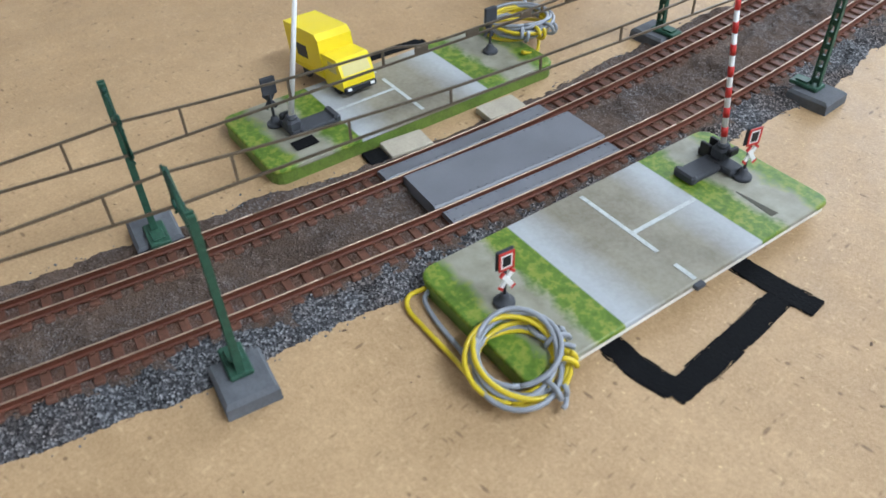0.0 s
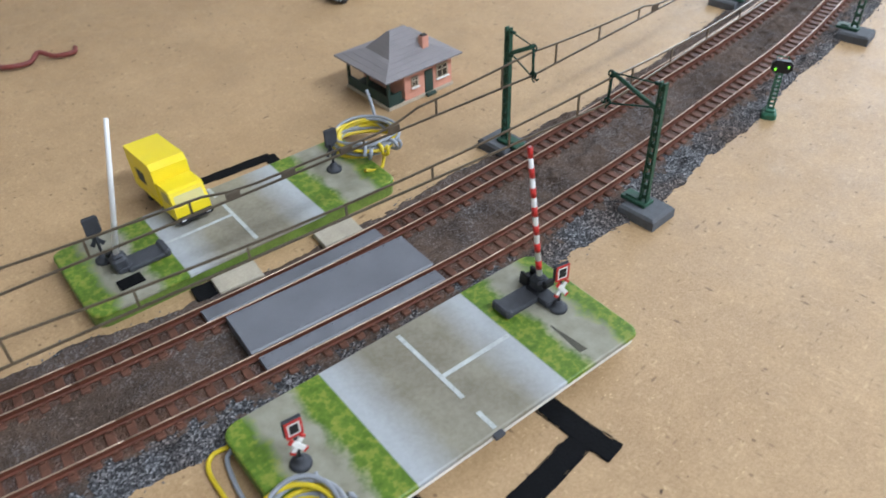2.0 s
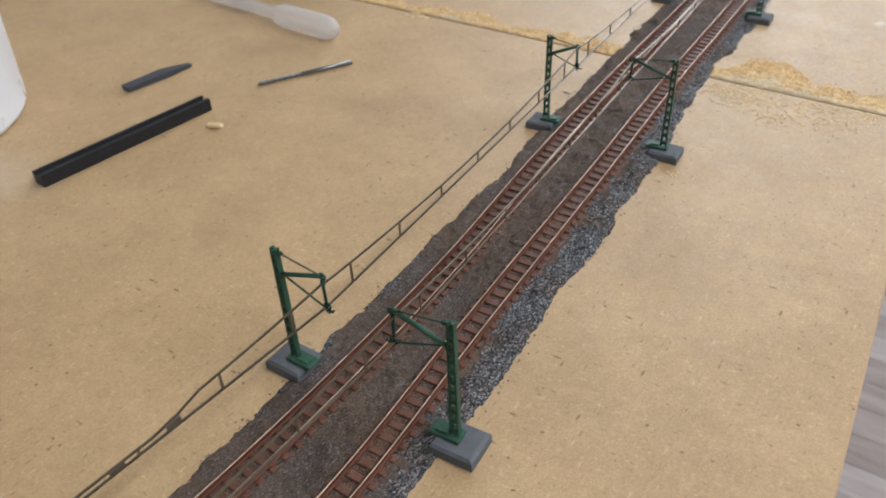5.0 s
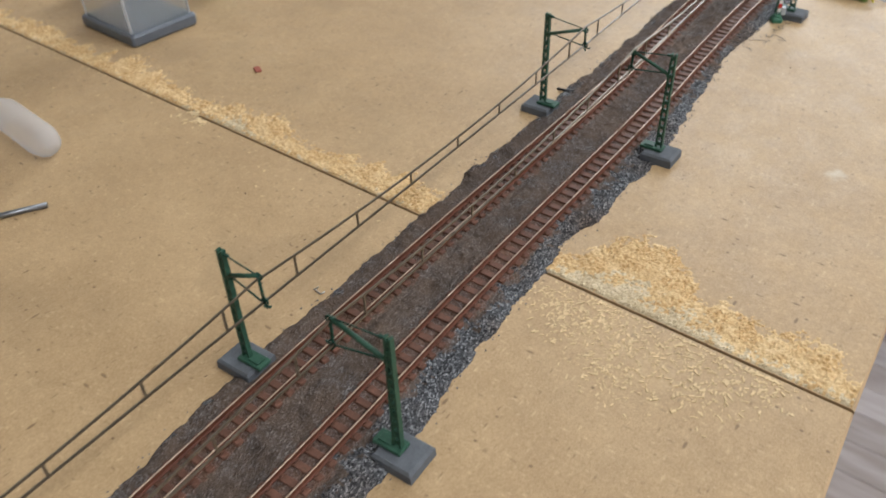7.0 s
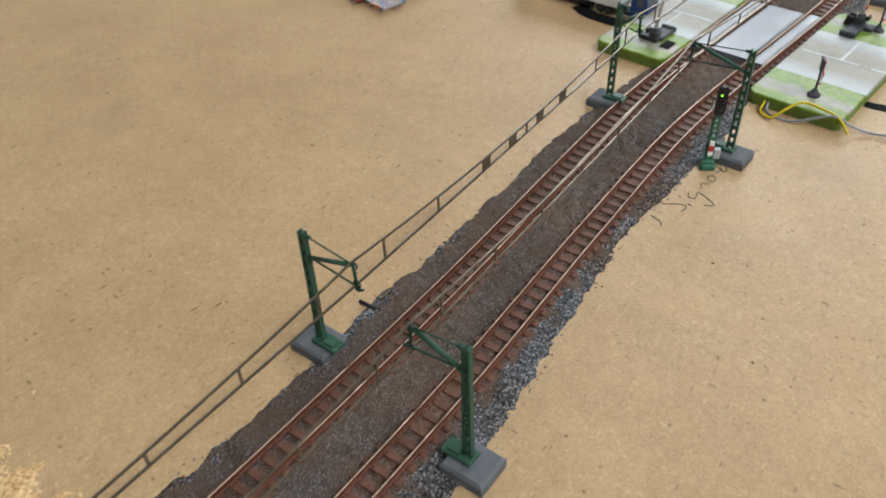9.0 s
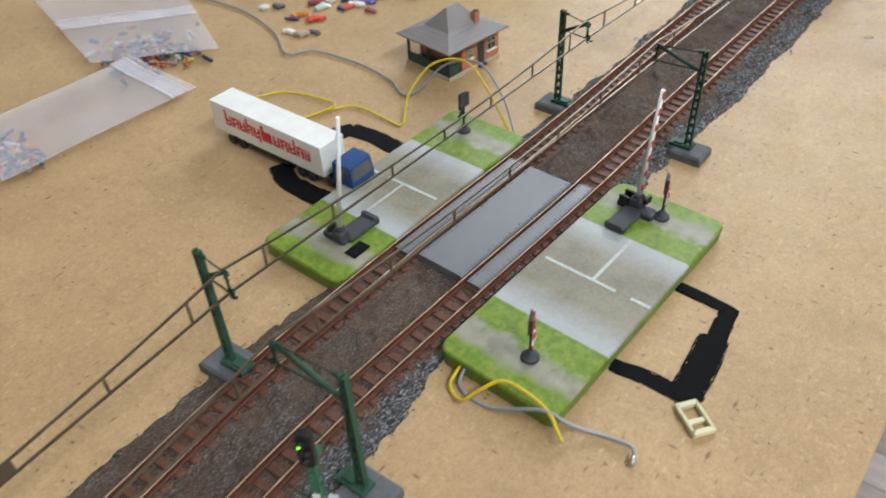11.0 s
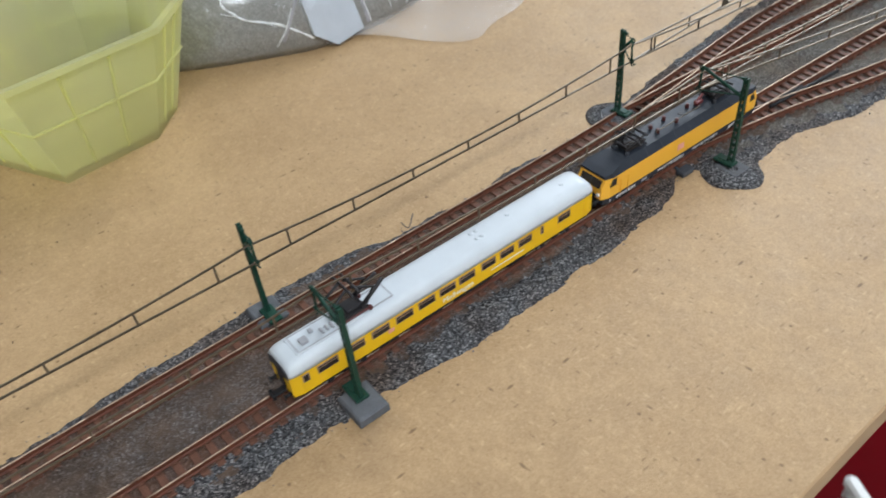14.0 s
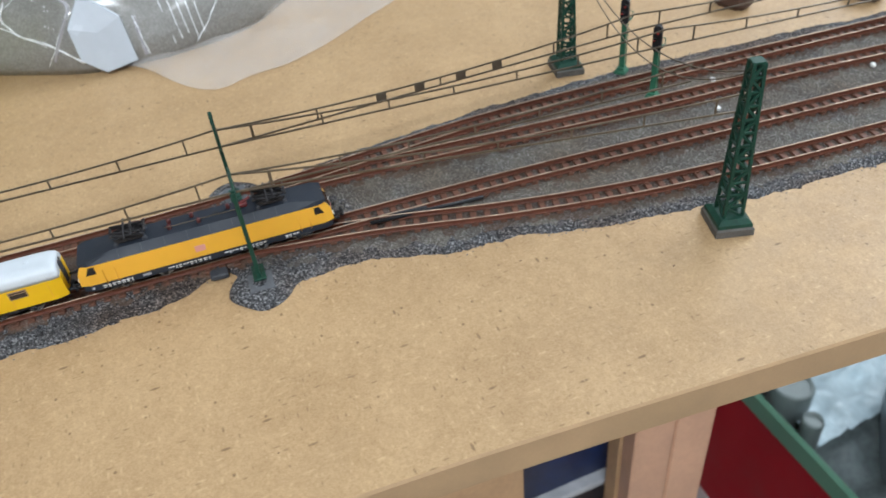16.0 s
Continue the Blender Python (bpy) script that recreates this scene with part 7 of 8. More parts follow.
    part("loose_film", Geo().add(vs, fs, True), FILM_LOOSE, root, "loose empty film edge")
    return root


def zip_bag(corners, zip_at, seed, label):
    """A small grip bag lying flat."""
    root = thing("zip_bag", Matrix.Identity(4), label, "plastic bag", "zip bags")
    part("film", sheet(corners, 0.0036, 26, 26, 0.0012, seed), FILM, root)
    A, B, C, D = (Vector(c) for c in corners)
    # milky band between the two grip lines
    t0, t1 = zip_at
    band = [tuple(A.lerp(D, t0)), tuple(B.lerp(C, t0)), tuple(B.lerp(C, t1)), tuple(A.lerp(D, t1))]
    part("grip_band", sheet(band, 0.0039, 20, 6, 0.0012, seed), FILM_BAND, root, "milky grip band")
    n1 = fixed_noise(seed)
    for t in zip_at:
        p, q = A.lerp(D, t), B.lerp(C, t)
        pts = [p.lerp(q, k / 14) for k in range(15)]
        part("zip_strip", Geo().tube([(v.x, v.y, 0.0041 + 0.0012 * float(n1(np.array(v.x * 70 + 50), np.array(v.y * 70 + 50)))) for v in pts], 0.0005, 6, True, 0.4), FILM_DENSE, root, "milky grip strip")
    return root


def torn_strip(name, x0, x1, width, seed, label, height=0.0022, cream=lambda x: 0 * x):
    """Torn, fluffed board fibres along the joint; width(x) gives how far they reach from the joint."""
    n1, n2, n3 = fixed_noise(seed), fixed_noise(seed + 1), fixed_noise(seed + 2)
    step = 0.0004
    xs = np.arange(x0, x1, step)
    ys = np.arange(-0.0015, 0.040, step)
    X, Y = np.meshgrid(xs, ys, indexing="ij")
    W = width(X) * (0.75 + 0.5 * n1(X * 160, 0 * X)) + (n1(X * 600, Y * 600) - 0.5) * 0.005 + (n3(X * 1350, Y * 1350) - 0.5) * 0.006
    inside = np.clip((W * 1.25 - Y) / 0.011, 0, 1) * np.clip((Y - 0.0005) / 0.001, 0, 1)
    Z = inside * height * (0.12 + 0.40 * n2(X * 300, Y * 300) + 0.30 * n3(X * 1150, Y * 1150) + 0.32 * n1(X * 2300, Y * 2300)) - 0.00028
    idx = np.arange(X.size).reshape(X.shape)
    quads = np.stack([idx[:-1, :-1], idx[1:, :-1], idx[1:, 1:], idx[:-1, 1:]], -1).reshape(-1, 4)
    keep = (inside.reshape(-1)[quads] > 0).any(1)
    quads = quads[keep]
    used = np.unique(quads)
    new_i = np.full(X.size, -1)
    new_i[used] = np.arange(len(used))
    co = np.stack([X, Y, Z], -1).reshape(-1, 3)[used]
    me = bpy.data.meshes.new(name)
    me.from_pydata(co.tolist(), [], new_i[quads].tolist())
    me.materials.append(TORN_ORANGE)
    me.materials.append(TORN_CREAM)
    qx, qy = X.reshape(-1)[quads[:, 0]], Y.reshape(-1)[quads[:, 0]]
    core = (qy < cream(qx) * (0.35 + 1.3 * n1(qx * 230, qy * 230)) + (n3(qx * 1000, qy * 1000) - 0.5) * 0.011).astype(np.int32)
    me.polygons.foreach_set("material_index", core)
    return tagged(new(name, me), label, "torn fibres", kind="stuff")


def crumbs(name, count, region, seed, label, material, lo=0.0004, hi=0.0014):
    rng = random.Random(seed)
    g = Geo()
    for k in range(count):
        x, y = region(rng)
        s = rng.uniform(lo, hi)
        rot = Euler((rng.uniform(-0.12, 0.12), rng.uniform(-0.12, 0.12), rng.uniform(0, 3))).to_matrix()
        g.box((x, y, s * 0.06), (s, s * rng.uniform(0.2, 0.5), s * rng.uniform(0.08, 0.15)), 0, rot)
    return solid(name, g, material, label, "crumbs", kind="stuff")


def strewn_bits():
    """Tiny moulded plastic bits lying loose on the board."""
    cols = {"w": ("white", (0.74, 0.74, 0.72)), "d": ("dark grey", (0.10, 0.11, 0.12)), "p": ("dark purple", (0.07, 0.04, 0.09)), "o": ("orange", (0.62, 0.22, 0.03)), "r": ("red", (0.58, 0.06, 0.03)), "t": ("beige", (0.40, 0.33, 0.24)), "m": ("maroon", (0.24, 0.05, 0.05)), "g": ("pale green", (0.45, 0.56, 0.48)), "n": ("navy", (0.03, 0.04, 0.12)), "y": ("yellow", (0.66, 0.40, 0.04)), "v": ("violet blue", (0.14, 0.14, 0.36)), "b": ("brown", (0.30, 0.17, 0.09))}
    paints = {k: mat("bit_" + n.replace(" ", "_"), c, 0.5, var=0.12, big=300) for k, (n, c) in cols.items()}
    rng = random.Random(21)
    row_a = [(-0.1953, 0.4186, "w"), (-0.1911, 0.4231, "d"), (-0.1740, 0.4175, "p"), (-0.1745, 0.4223, "o"), (-0.1659, 0.4209, "r"), (-0.1637, 0.4239, "r"), (-0.1644, 0.4065, "w"), (-0.1586, 0.4073, "t"), (-0.1555, 0.4123, "d")]
    row_b = [(-0.1781, 0.4356, "m"), (-0.1714, 0.4371, "w"), (-0.1783, 0.4437, "r"), (-0.1732, 0.4424, "w"), (-0.1714, 0.4339, "g"), (-0.1626, 0.4386, "n"), (-0.1609, 0.4414, "r"), (-0.1664, 0.4488, "n"), (-0.1727, 0.4544, "y")]
    row_c = [(-0.1587, 0.4461, "w"), (-0.1603, 0.4515, "v"), (-0.1559, 0.4514, "v"), (-0.1575, 0.4551, "m"), (-0.1479, 0.4443, "m"), (-0.1552, 0.4584, "b"), (-0.1408, 0.4679, "r"), (-0.1480, 0.4805, "w"), (-0.1453, 0.4755, "t"), (-0.1291, 0.5083, "w")]
    for x, y, c in row_a + row_b + row_c:
        ln, wd = rng.uniform(0.0056, 0.0092), rng.uniform(0.0022, 0.0036)
        a = math.atan2(0.0048, 0.0067) + rng.uniform(-0.6, 0.6)
        # a jagged lump of two or three bevelled blocks
        g = Geo().box((0, 0, wd * 0.35), (ln * 0.7, wd, wd * 0.7), wd * 0.22, Matrix.Rotation(rng.uniform(-0.2, 0.2), 3, "Y"))
        for k in range(rng.randint(1, 2)):
            rot = Matrix.Rotation(rng.uniform(-0.9, 0.9), 3, "Z") @ Matrix.Rotation(rng.uniform(-0.3, 0.3), 3, "Y")
            g.box((rng.choice((-1, 1)) * ln * 0.32, rng.uniform(-0.4, 0.4) * wd, wd * 0.38), (ln * rng.uniform(0.25, 0.5), wd * rng.uniform(0.4, 0.8), wd * 0.55), wd * 0.15, rot)
        solid("plastic_bit", g, paints[c], "tiny %s moulded plastic bit on the board" % cols[c][0], "plastic bit", "loose plastic bits", m=Matrix.Translation((x, y, 0)) @ Matrix.Rotation(a, 4, "Z"))


def under_table():
    """Table frame, boxes, bin and bottle below the board; the floor lies at z = -0.945."""
    floor_z = -0.945
    pine = mat("pine_timber", (0.50, 0.31, 0.16), 0.6, var=0.25, big=18, fine=300)
    pink_wood = mat("reddish_timber", (0.56, 0.33, 0.21), 0.55, var=0.2, big=22, fine=300)
    solid("table_panel", Geo().box((-0.009, 0.640, (floor_z - 0.012) / 2), (0.018, 0.434, -0.012 - floor_z), 0.001), pine, "pale pine side panel under the board", "table frame", kind="structure")
    leg = thing("table_leg", Matrix.Translation((0.0095, 0.9595, 0)) @ Matrix.Rotation(radians(-9.5), 4, "Z"), "squared pine and reddish timber table leg", "table leg")
    hgt = -0.012 - floor_z
    part("inner_post", Geo().box((-0.026, -0.002, floor_z + hgt / 2), (0.018, 0.0535, hgt), 0.001), pine, leg, "pale pine strip")
    for q in (-1, 1):
        part("outer_post", Geo().box((-0.0085, q * 0.0136, floor_z + hgt / 2), (0.017, 0.0268, hgt), 0.0012), pink_wood, leg, "reddish timber strip")
    blue = mat("box_dark_blue", (0.006, 0.017, 0.065), 0.35, var=0.7, big=26, fine=120)
    dark = mat("box_black_print", (0.018, 0.018, 0.022), 0.35, var=0.4, big=30)
    pale = mat("box_pale_print", (0.42, 0.43, 0.45), 0.4, var=0.25, big=60)
    low = thing("storage_box", Matrix.Translation((-0.075, 0.885, floor_z)), "tall black box with pale window-like print under the table", "box")
    part("body", Geo().box((0, 0, 0.295), (0.080, 0.130, 0.590), 0.002), dark, low)
    part("lid_edge", Geo().box((0, 0, 0.5915), (0.084, 0.134, 0.006), 0.001), pale, low, "pale lid edge")
    for a in range(2):
        for b in range(3):
            part("print_panel", Geo().box((0.0402, -0.006 + a * 0.030, 0.545 - b * 0.040), (0.0004, 0.025, 0.034)), pale, low, "pale printed field")
    top = thing("storage_box", Matrix.Translation((-0.078, 0.885, floor_z + 0.5945)), "dark blue printed box standing on the black box", "box")
    part("body", Geo().box((0, 0, 0.125), (0.074, 0.126, 0.250), 0.002), blue, top)
    # bin: red tapered wall under a dull green rim
    red = mat("bin_red", (0.29, 0.004, 0.012), 0.5, var=0.15, big=12, spec=0.2)
    green = mat("bin_green", (0.10, 0.22, 0.15), 0.5, var=0.15, big=20)
    box = thing("storage_bin", Matrix.Translation((-0.150, 1.475, floor_z)), "deep red storage bin with dull green rim, filled", "bin")
    def ring(k, z):
        return [(x * k, y * k, z) for x, y in ((-0.26, -0.185), (0.26, -0.185), (0.26, 0.185), (-0.26, 0.185))]
    part("wall", Geo().loft([ring(0.975, 0.0), ring(1.0, 0.270), ring(0.99, 0.270), ring(0.965, 0.005)]), red, box, "deep red wall")
    part("rim", Geo().loft([ring(0.985, 0.268), ring(1.025, 0.270), ring(1.03, 0.300), ring(1.005, 0.304), ring(0.985, 0.300)], caps=False), green, box, "dull green rim")
    fill = mat("bin_filling_grey", (0.10, 0.125, 0.125), 0.6, var=0.6, big=22, fine=120)
    n1 = fixed_noise(77)
    g = Geo()
    vs, n = [], 24
    for i in range(n + 1):
        for j in range(n + 1):
            x, y = -0.395 + 0.49 * i / n, 1.30 + 0.35 * j / n
            vs.append((x, y, floor_z + 0.215 + 0.05 * float(n1(np.array(x * 22 + 40), np.array(y * 22)))))
    g.add(vs, [(i * (n + 1) + j, (i + 1) * (n + 1) + j, (i + 1) * (n + 1) + j + 1, i * (n + 1) + j + 1) for i in range(n) for j in range(n)], True)
    solid("bin_filling", g, fill, "mixed grey plastic odds and ends in the bin", "filling", kind="stuff")
    foam = mat("grey_blue_foam", (0.27, 0.33, 0.37), 0.7, var=0.2, big=60)
    roll = thing("foam_roll", Matrix.Identity(4), "grey-blue ribbed foam roll lying in the bin", "foam roll")
    a, b = Vector((-0.095, 1.395, floor_z + 0.30)), Vector((0.055, 1.590, floor_z + 0.30))
    part("roll", Geo().tube([a, b], 0.078, 32), foam, roll)
    d = (b - a).normalized()
    s1, s2 = Vector((d.y, -d.x, 0)), Vector((0, 0, 1))
    for k in range(36):
        w = radians(10 * k)
        o = (s1 * math.cos(w) + s2 * math.sin(w)) * 0.078
        part("rib", Geo().tube([a + d * 0.003 + o, b - d * 0.003 + o], 0.0032, 5), foam, roll)
    wrap = mat("white_wrap", (0.38, 0.47, 0.51), 0.4, var=0.25, big=26, fine=160)
    solid("crumpled_wrap", sheet([(-0.26, 1.335), (-0.135, 1.325), (-0.165, 1.60), (-0.30, 1.58)], floor_z + 0.255, 24, 24, 0.020, 63, 0.001), wrap, "crumpled pale plastic wrap in the bin", "wrap", kind="stuff")
    grey = mat("pot_grey", (0.13, 0.16, 0.155), 0.4)
    for x, y, r in ((-0.205, 1.335, 0.027), (-0.150, 1.318, 0.013), (-0.245, 1.352, 0.020)):
        solid("grey_pot", Geo().lathe((x, y, floor_z + 0.20), [(r, 0), (r, 0.105), (r * 0.86, 0.110), (r * 0.8, 0.104)], 24), grey, "round grey plastic pot in the bin", "pot", "pots")
    b = thing("spray_bottle", Matrix.Translation((0.0700, 1.165, floor_z + 0.003)) @ Matrix.Rotation(radians(150), 4, "Z") @ Matrix.Diagonal((0.9, 0.9, 0.98, 1)), "white spray bottle with blue label and yellow ring", "bottle")
    part("bottle_foot", Geo().lathe((0, 0, 0), [(0.030, 0), (0.034, 0.004), (0.034, 0.022), (0.0335, 0.024)], 32), WHITE, b, "white foot")
    part("bottle_label", Geo().lathe((0, 0, 0.024), [(0.0338, 0), (0.0338, 0.098), (0.033, 0.100)], 32), mat("bottle_blue", (0.09, 0.20, 0.52), 0.3, var=0.1), b, "blue label")
    part("ring", Geo().lathe((0, 0, 0.124), [(0.0335, 0), (0.0345, 0.001), (0.0345, 0.006), (0.0335, 0.007)], 32), mat("bottle_yellow", (0.72, 0.66, 0.12), 0.4), b, "yellow ring")
    part("shoulder", Geo().lathe((0, 0, 0.131), [(0.034, 0), (0.036, 0.016), (0.036, 0.045), (0.030, 0.066), (0.017, 0.084), (0.013, 0.090), (0.013, 0.112), (0.010, 0.115)], 32), WHITE, b, "white shoulder")
    part("spray_head", Geo().box((0.006, 0, 0.252), (0.044, 0.018, 0.018), 0.005).box((0.020, 0, 0.234), (0.006, 0.010, 0.028), 0.002), WHITE, b, "white spray head")


def build_props():
    # crossing 1
    wire_coil((0.0522, -0.5633, 0.0040), 0.0095, (-0.20, 0.14), [
        ("yellow_wire", [(0.0212, -0.5602, 0.0022), (0.0196, -0.5640, 0.0012), (0.0222, -0.5668, 0.0008), (0.0290, -0.5682, 0.0008), (0.0400, -0.5700, 0.0012), (0.0455, -0.5715, 0.0022)]),
        ("grey_wire", [(0.0222, -0.5600, 0.0022), (0.0232, -0.5625, 0.0010), (0.0300, -0.5650, 0.0008), (0.0390, -0.5672, 0.0012), (0.0440, -0.5690, 0.0022)]),
        ("grey_wire", [(0.0590, -0.5530, 0.0060), (0.0520, -0.5562, 0.0064), (0.0470, -0.5548, 0.0062), (0.0440, -0.5530, 0.0060)]),
        ("grey_wire", [(0.0625, -0.5600, 0.0030), (0.0650, -0.5630, 0.0022), (0.0652, -0.5642, 0.0018)]),
    ], "coiled yellow and grey wire leaning on the crossing plate", 5, 8, (1.30, 0.75, 0.05))
    wire_coil((-0.0455, -0.4535, 0.0068), 0.0112, (0.06, -0.05), [
        ("grey_wire", [(-0.0440, -0.4450, 0.0075), (-0.0500, -0.4440, 0.0085), (-0.0570, -0.4400, 0.0120), (-0.0600, -0.4390, 0.0150)]),
        ("yellow_wire", [(-0.0360, -0.4540, 0.0060), (-0.0320, -0.4600, 0.0040), (-0.0330, -0.4660, 0.0060)]),
    ], "coiled yellow and grey wire on the grass verge", 9, 12)
    paint_stroke([([(0.0590, -0.5425), (0.0690, -0.5440), (0.0780, -0.5435)], 0.0058), ([(0.0785, -0.5455), (0.0795, -0.5240), (0.0798, -0.5040)], 0.0056), ([(0.0640, -0.5008), (0.0770, -0.5020), (0.0880, -0.5020)], 0.0058)], "black brushed paint outline on the board", 2)
    paint_stroke([([(-0.0775, -0.5030), (-0.0750, -0.4900), (-0.0722, -0.4760)], 0.0042), ([(-0.0730, -0.4765), (-0.0690, -0.4772), (-0.0640, -0.4785)], 0.0042)], "black brushed paint outline on the board", 3)
    yellow_truck(Matrix.Translation((-0.0525, -0.5180, 0.0052)) @ Matrix.Rotation(radians(-9), 4, "Z") @ Matrix.Rotation(radians(-9), 4, "Y"))
    house(Matrix.Translation((-0.0615, -0.4275, 0)) @ Matrix.Rotation(radians(-6.5), 4, "Z"), "small pink station house with grey hipped roof", 0.94, HOUSE_PINK)
    light_signal(Matrix.Translation((0.0486, -0.3385, 0)) @ Matrix.Rotation(radians(24), 4, "Z"), 0.0228, True, [(-0.0021, 0.0018, True), (0.0021, 0.0030, True)])
    semi_truck(Matrix.Translation((-0.1594, -0.3578, 0)) @ Matrix.Rotation(radians(-84), 4, "Z"), "semi_truck", "toy lorry with white cab and cream trailer", CREAM, WHITE, lilac_print, WHITE)
    tub()
    g = Geo()
    pr = [(-0.0036, 0), (0.0036, 0), (0.0036, 0.0056), (0.0018, 0.0060), (0.0014, 0.0042), (-0.0014, 0.0042), (-0.0018, 0.0060), (-0.0036, 0.0056)]
    g.loft([[(x, y, z) for x, z in pr] for y in (-0.0425, 0.0425)])
    solid("plastic_channel", g, BLACK, "black plastic channel strip lying on the board", "channel", m=Matrix.Translation((-0.1690, -0.1915, 0)) @ Matrix.Rotation(radians(-5.5), 4, "Z"))
    g = Geo().loft([[(-0.0032, -0.019, 0.0002), (0.0030, -0.019, 0.0002), (0.0030, -0.019, 0.0026), (-0.0032, -0.019, 0.0026)], [(-0.0036, 0.004, 0.0002), (0.0036, 0.004, 0.0002), (0.0036, 0.004, 0.0030), (-0.0036, 0.004, 0.0030)], [(-0.0010, 0.019, 0.0002), (0.0018, 0.019, 0.0002), (0.0018, 0.019, 0.0016), (-0.0010, 0.019, 0.0016)]])
    solid("file_tool", g, DARK_GREY, "small dark grey tool lying on the board", "tool", m=Matrix.Translation((-0.2130, -0.1390, 0)) @ Matrix.Rotation(radians(-7), 4, "Z"))
    # drill bit: plain shank and twisted flutes
    root = thing("drill_bit", Matrix.Identity(4), "thin steel twist drill bit lying on the board", "drill bit")
    a, b = Vector((-0.1602, -0.1195, 0.0013)), Vector((-0.1358, -0.0755, 0.0013))
    DRILL = mat("drill_steel", (0.20, 0.20, 0.205), 0.38, 0.85, var=0.2, big=300)
    part("shank", Geo().tube([a.lerp(b, 0.45), b], 0.0011, 12), DRILL, root)
    d = (b - a).normalized()
    s1 = Vector((d.y, -d.x, 0))
    fl = Geo()
    for ph in (0, math.pi):
        fl.tube([a.lerp(b, 0.47 * k / 40) + s1 * (0.00055 * math.cos(ph + k * 0.62)) + Vector((0, 0, 0.00055 * math.sin(ph + k * 0.62))) for k in range(41)], 0.00058, 8)
    part("flutes", fl, DRILL, root, "twisted flutes")
    pipette()
    clear_box()
    teal_case()
    solid("wood_chip", Geo().box((0, 0, 0.0012), (0.0075, 0.0030, 0.0020), 0.0006), SAWDUST, "pale wood chip on the board", "chip", m=Matrix.Translation((-0.1465, -0.1613, 0)) @ Matrix.Rotation(0.4, 4, "Z"))
    solid("paper_scrap", Geo().box((0, 0, 0.0005), (0.010, 0.006, 0.0006), 0.0002), TEAL, "small pale green scrap on the board", "scrap", m=Matrix.Translation((-0.1950, -0.2900, 0)) @ Matrix.Rotation(0.7, 4, "Z"))
    solid("red_flake", Geo().box((0, 0, 0.0006), (0.0052, 0.0030, 0.0008), 0.0003), mat("flake_red", (0.30, 0.07, 0.04), 0.6), "small rust red flake on the board", "flake", m=Matrix.Translation((-0.1571, 0.0439, 0)) @ Matrix.Rotation(-0.5, 4, "Z"))
    rc = thing("red_cable", Matrix.Identity(4), "tangled dark red cable on the board", "cable")
    part("cable", wire(Geo(), [(-0.2150, -0.5100, 0.0016), (-0.2100, -0.5060, 0.0020), (-0.2085, -0.4990, 0.0018), (-0.2120, -0.4930, 0.0030), (-0.2060, -0.4890, 0.0018), (-0.2030, -0.4820, 0.0018), (-0.2070, -0.4790, 0.0018)], 0.0011), mat("cable_red", (0.17, 0.035, 0.028), 0.5), rc)
    solid("black_cube", Geo().box((0, 0, 0.004), (0.010, 0.009, 0.008), 0.001), BLACK, "small black plastic part on the board", "plastic part", m=Matrix.Translation((-0.2290, -0.5110, 0)) @ Matrix.Rotation(0.3, 4, "Z"))
    # joint of the boards
    torn_strip("torn_fibres", -0.420, -0.0230, lambda x: 0.0118 + 0.0045 * np.sin(x * 38) ** 2 + 0 * x, 31, "pale torn board fibres along the joint", 0.0014, lambda x: 0.006 * np.exp(-((x + 0.125) / 0.012) ** 2) - 0.001)
    torn_strip("torn_fibres", 0.0250, 0.1215, lambda x: 0.0135 + 0.021 * np.exp(-((x - 0.055) / 0.018) ** 2) + 0.004 * np.exp(-((x - 0.11) / 0.01) ** 2), 41, "pale torn board fibres along the joint", 0.0014, lambda x: 0.0080 * np.exp(-((x - 0.058) / 0.022) ** 2) + 0.0015)
    heaps = [(0.034, -0.010), (0.046, -0.016), (0.050, -0.005), (0.062, -0.012), (0.066, -0.026), (0.078, -0.008), (0.088, -0.018), (0.098, -0.006)]
    crumbs("sawdust_crumbs", 1200, lambda r: (lambda h: (min(0.117, r.gauss(h[0], 0.006)), min(-0.002, r.gauss(h[1], 0.005))))(r.choice(heaps)), 6, "sawdust crumbs strewn on the board", SAWDUST, 0.0004, 0.0017)
    crumbs("dust_flecks", 420, lambda r: (r.uniform(0.05, 0.115), r.uniform(-0.57, -0.44)), 23, "pale dust flecks strewn over board and paint", SAWDUST, 0.0002, 0.0007)
    crumbs("sawdust_crumbs", 260, lambda r: (r.uniform(-0.36, -0.03), r.gauss(0.0, 0.012)), 7, "sawdust crumbs strewn on the board", SAWDUST, 0.0004, 0.0014)
    crumbs("sawdust_crumbs", 26, lambda r: (r.gauss(-0.145, 0.004), r.gauss(-0.004, 0.004)), 17, "clump of pale wood shreds at the joint", SAWDUST, 0.0012, 0.0034)
    crumbs("sawdust_crumbs", 9, lambda r: (r.gauss(0.0461, 0.0011), r.gauss(-0.0938, 0.0011)), 29, "small clump of pale wood shreds beside a mast", SAWDUST, 0.0010, 0.0022)
    crumbs("board_flecks", 340, lambda r: (r.uniform(-0.30, 0.115), r.uniform(-0.68, 0.95)), 8, "tiny dark crumbs strewn on the board", mat("crumb_dark", (0.10, 0.06, 0.035), 0.8), 0.0003, 0.0011)
    solid("wire_staple", Geo().tube([(-0.0016, 0.001, 0.0003), (-0.0018, -0.0004, 0.0004), (0.0014, -0.0009, 0.0004), (0.0017, 0.0006, 0.0004)], 0.00022, 6), STEEL, "tiny bent steel staple on the board", "staple", m=Matrix.Translation((-0.0236, -0.0494, 0)))
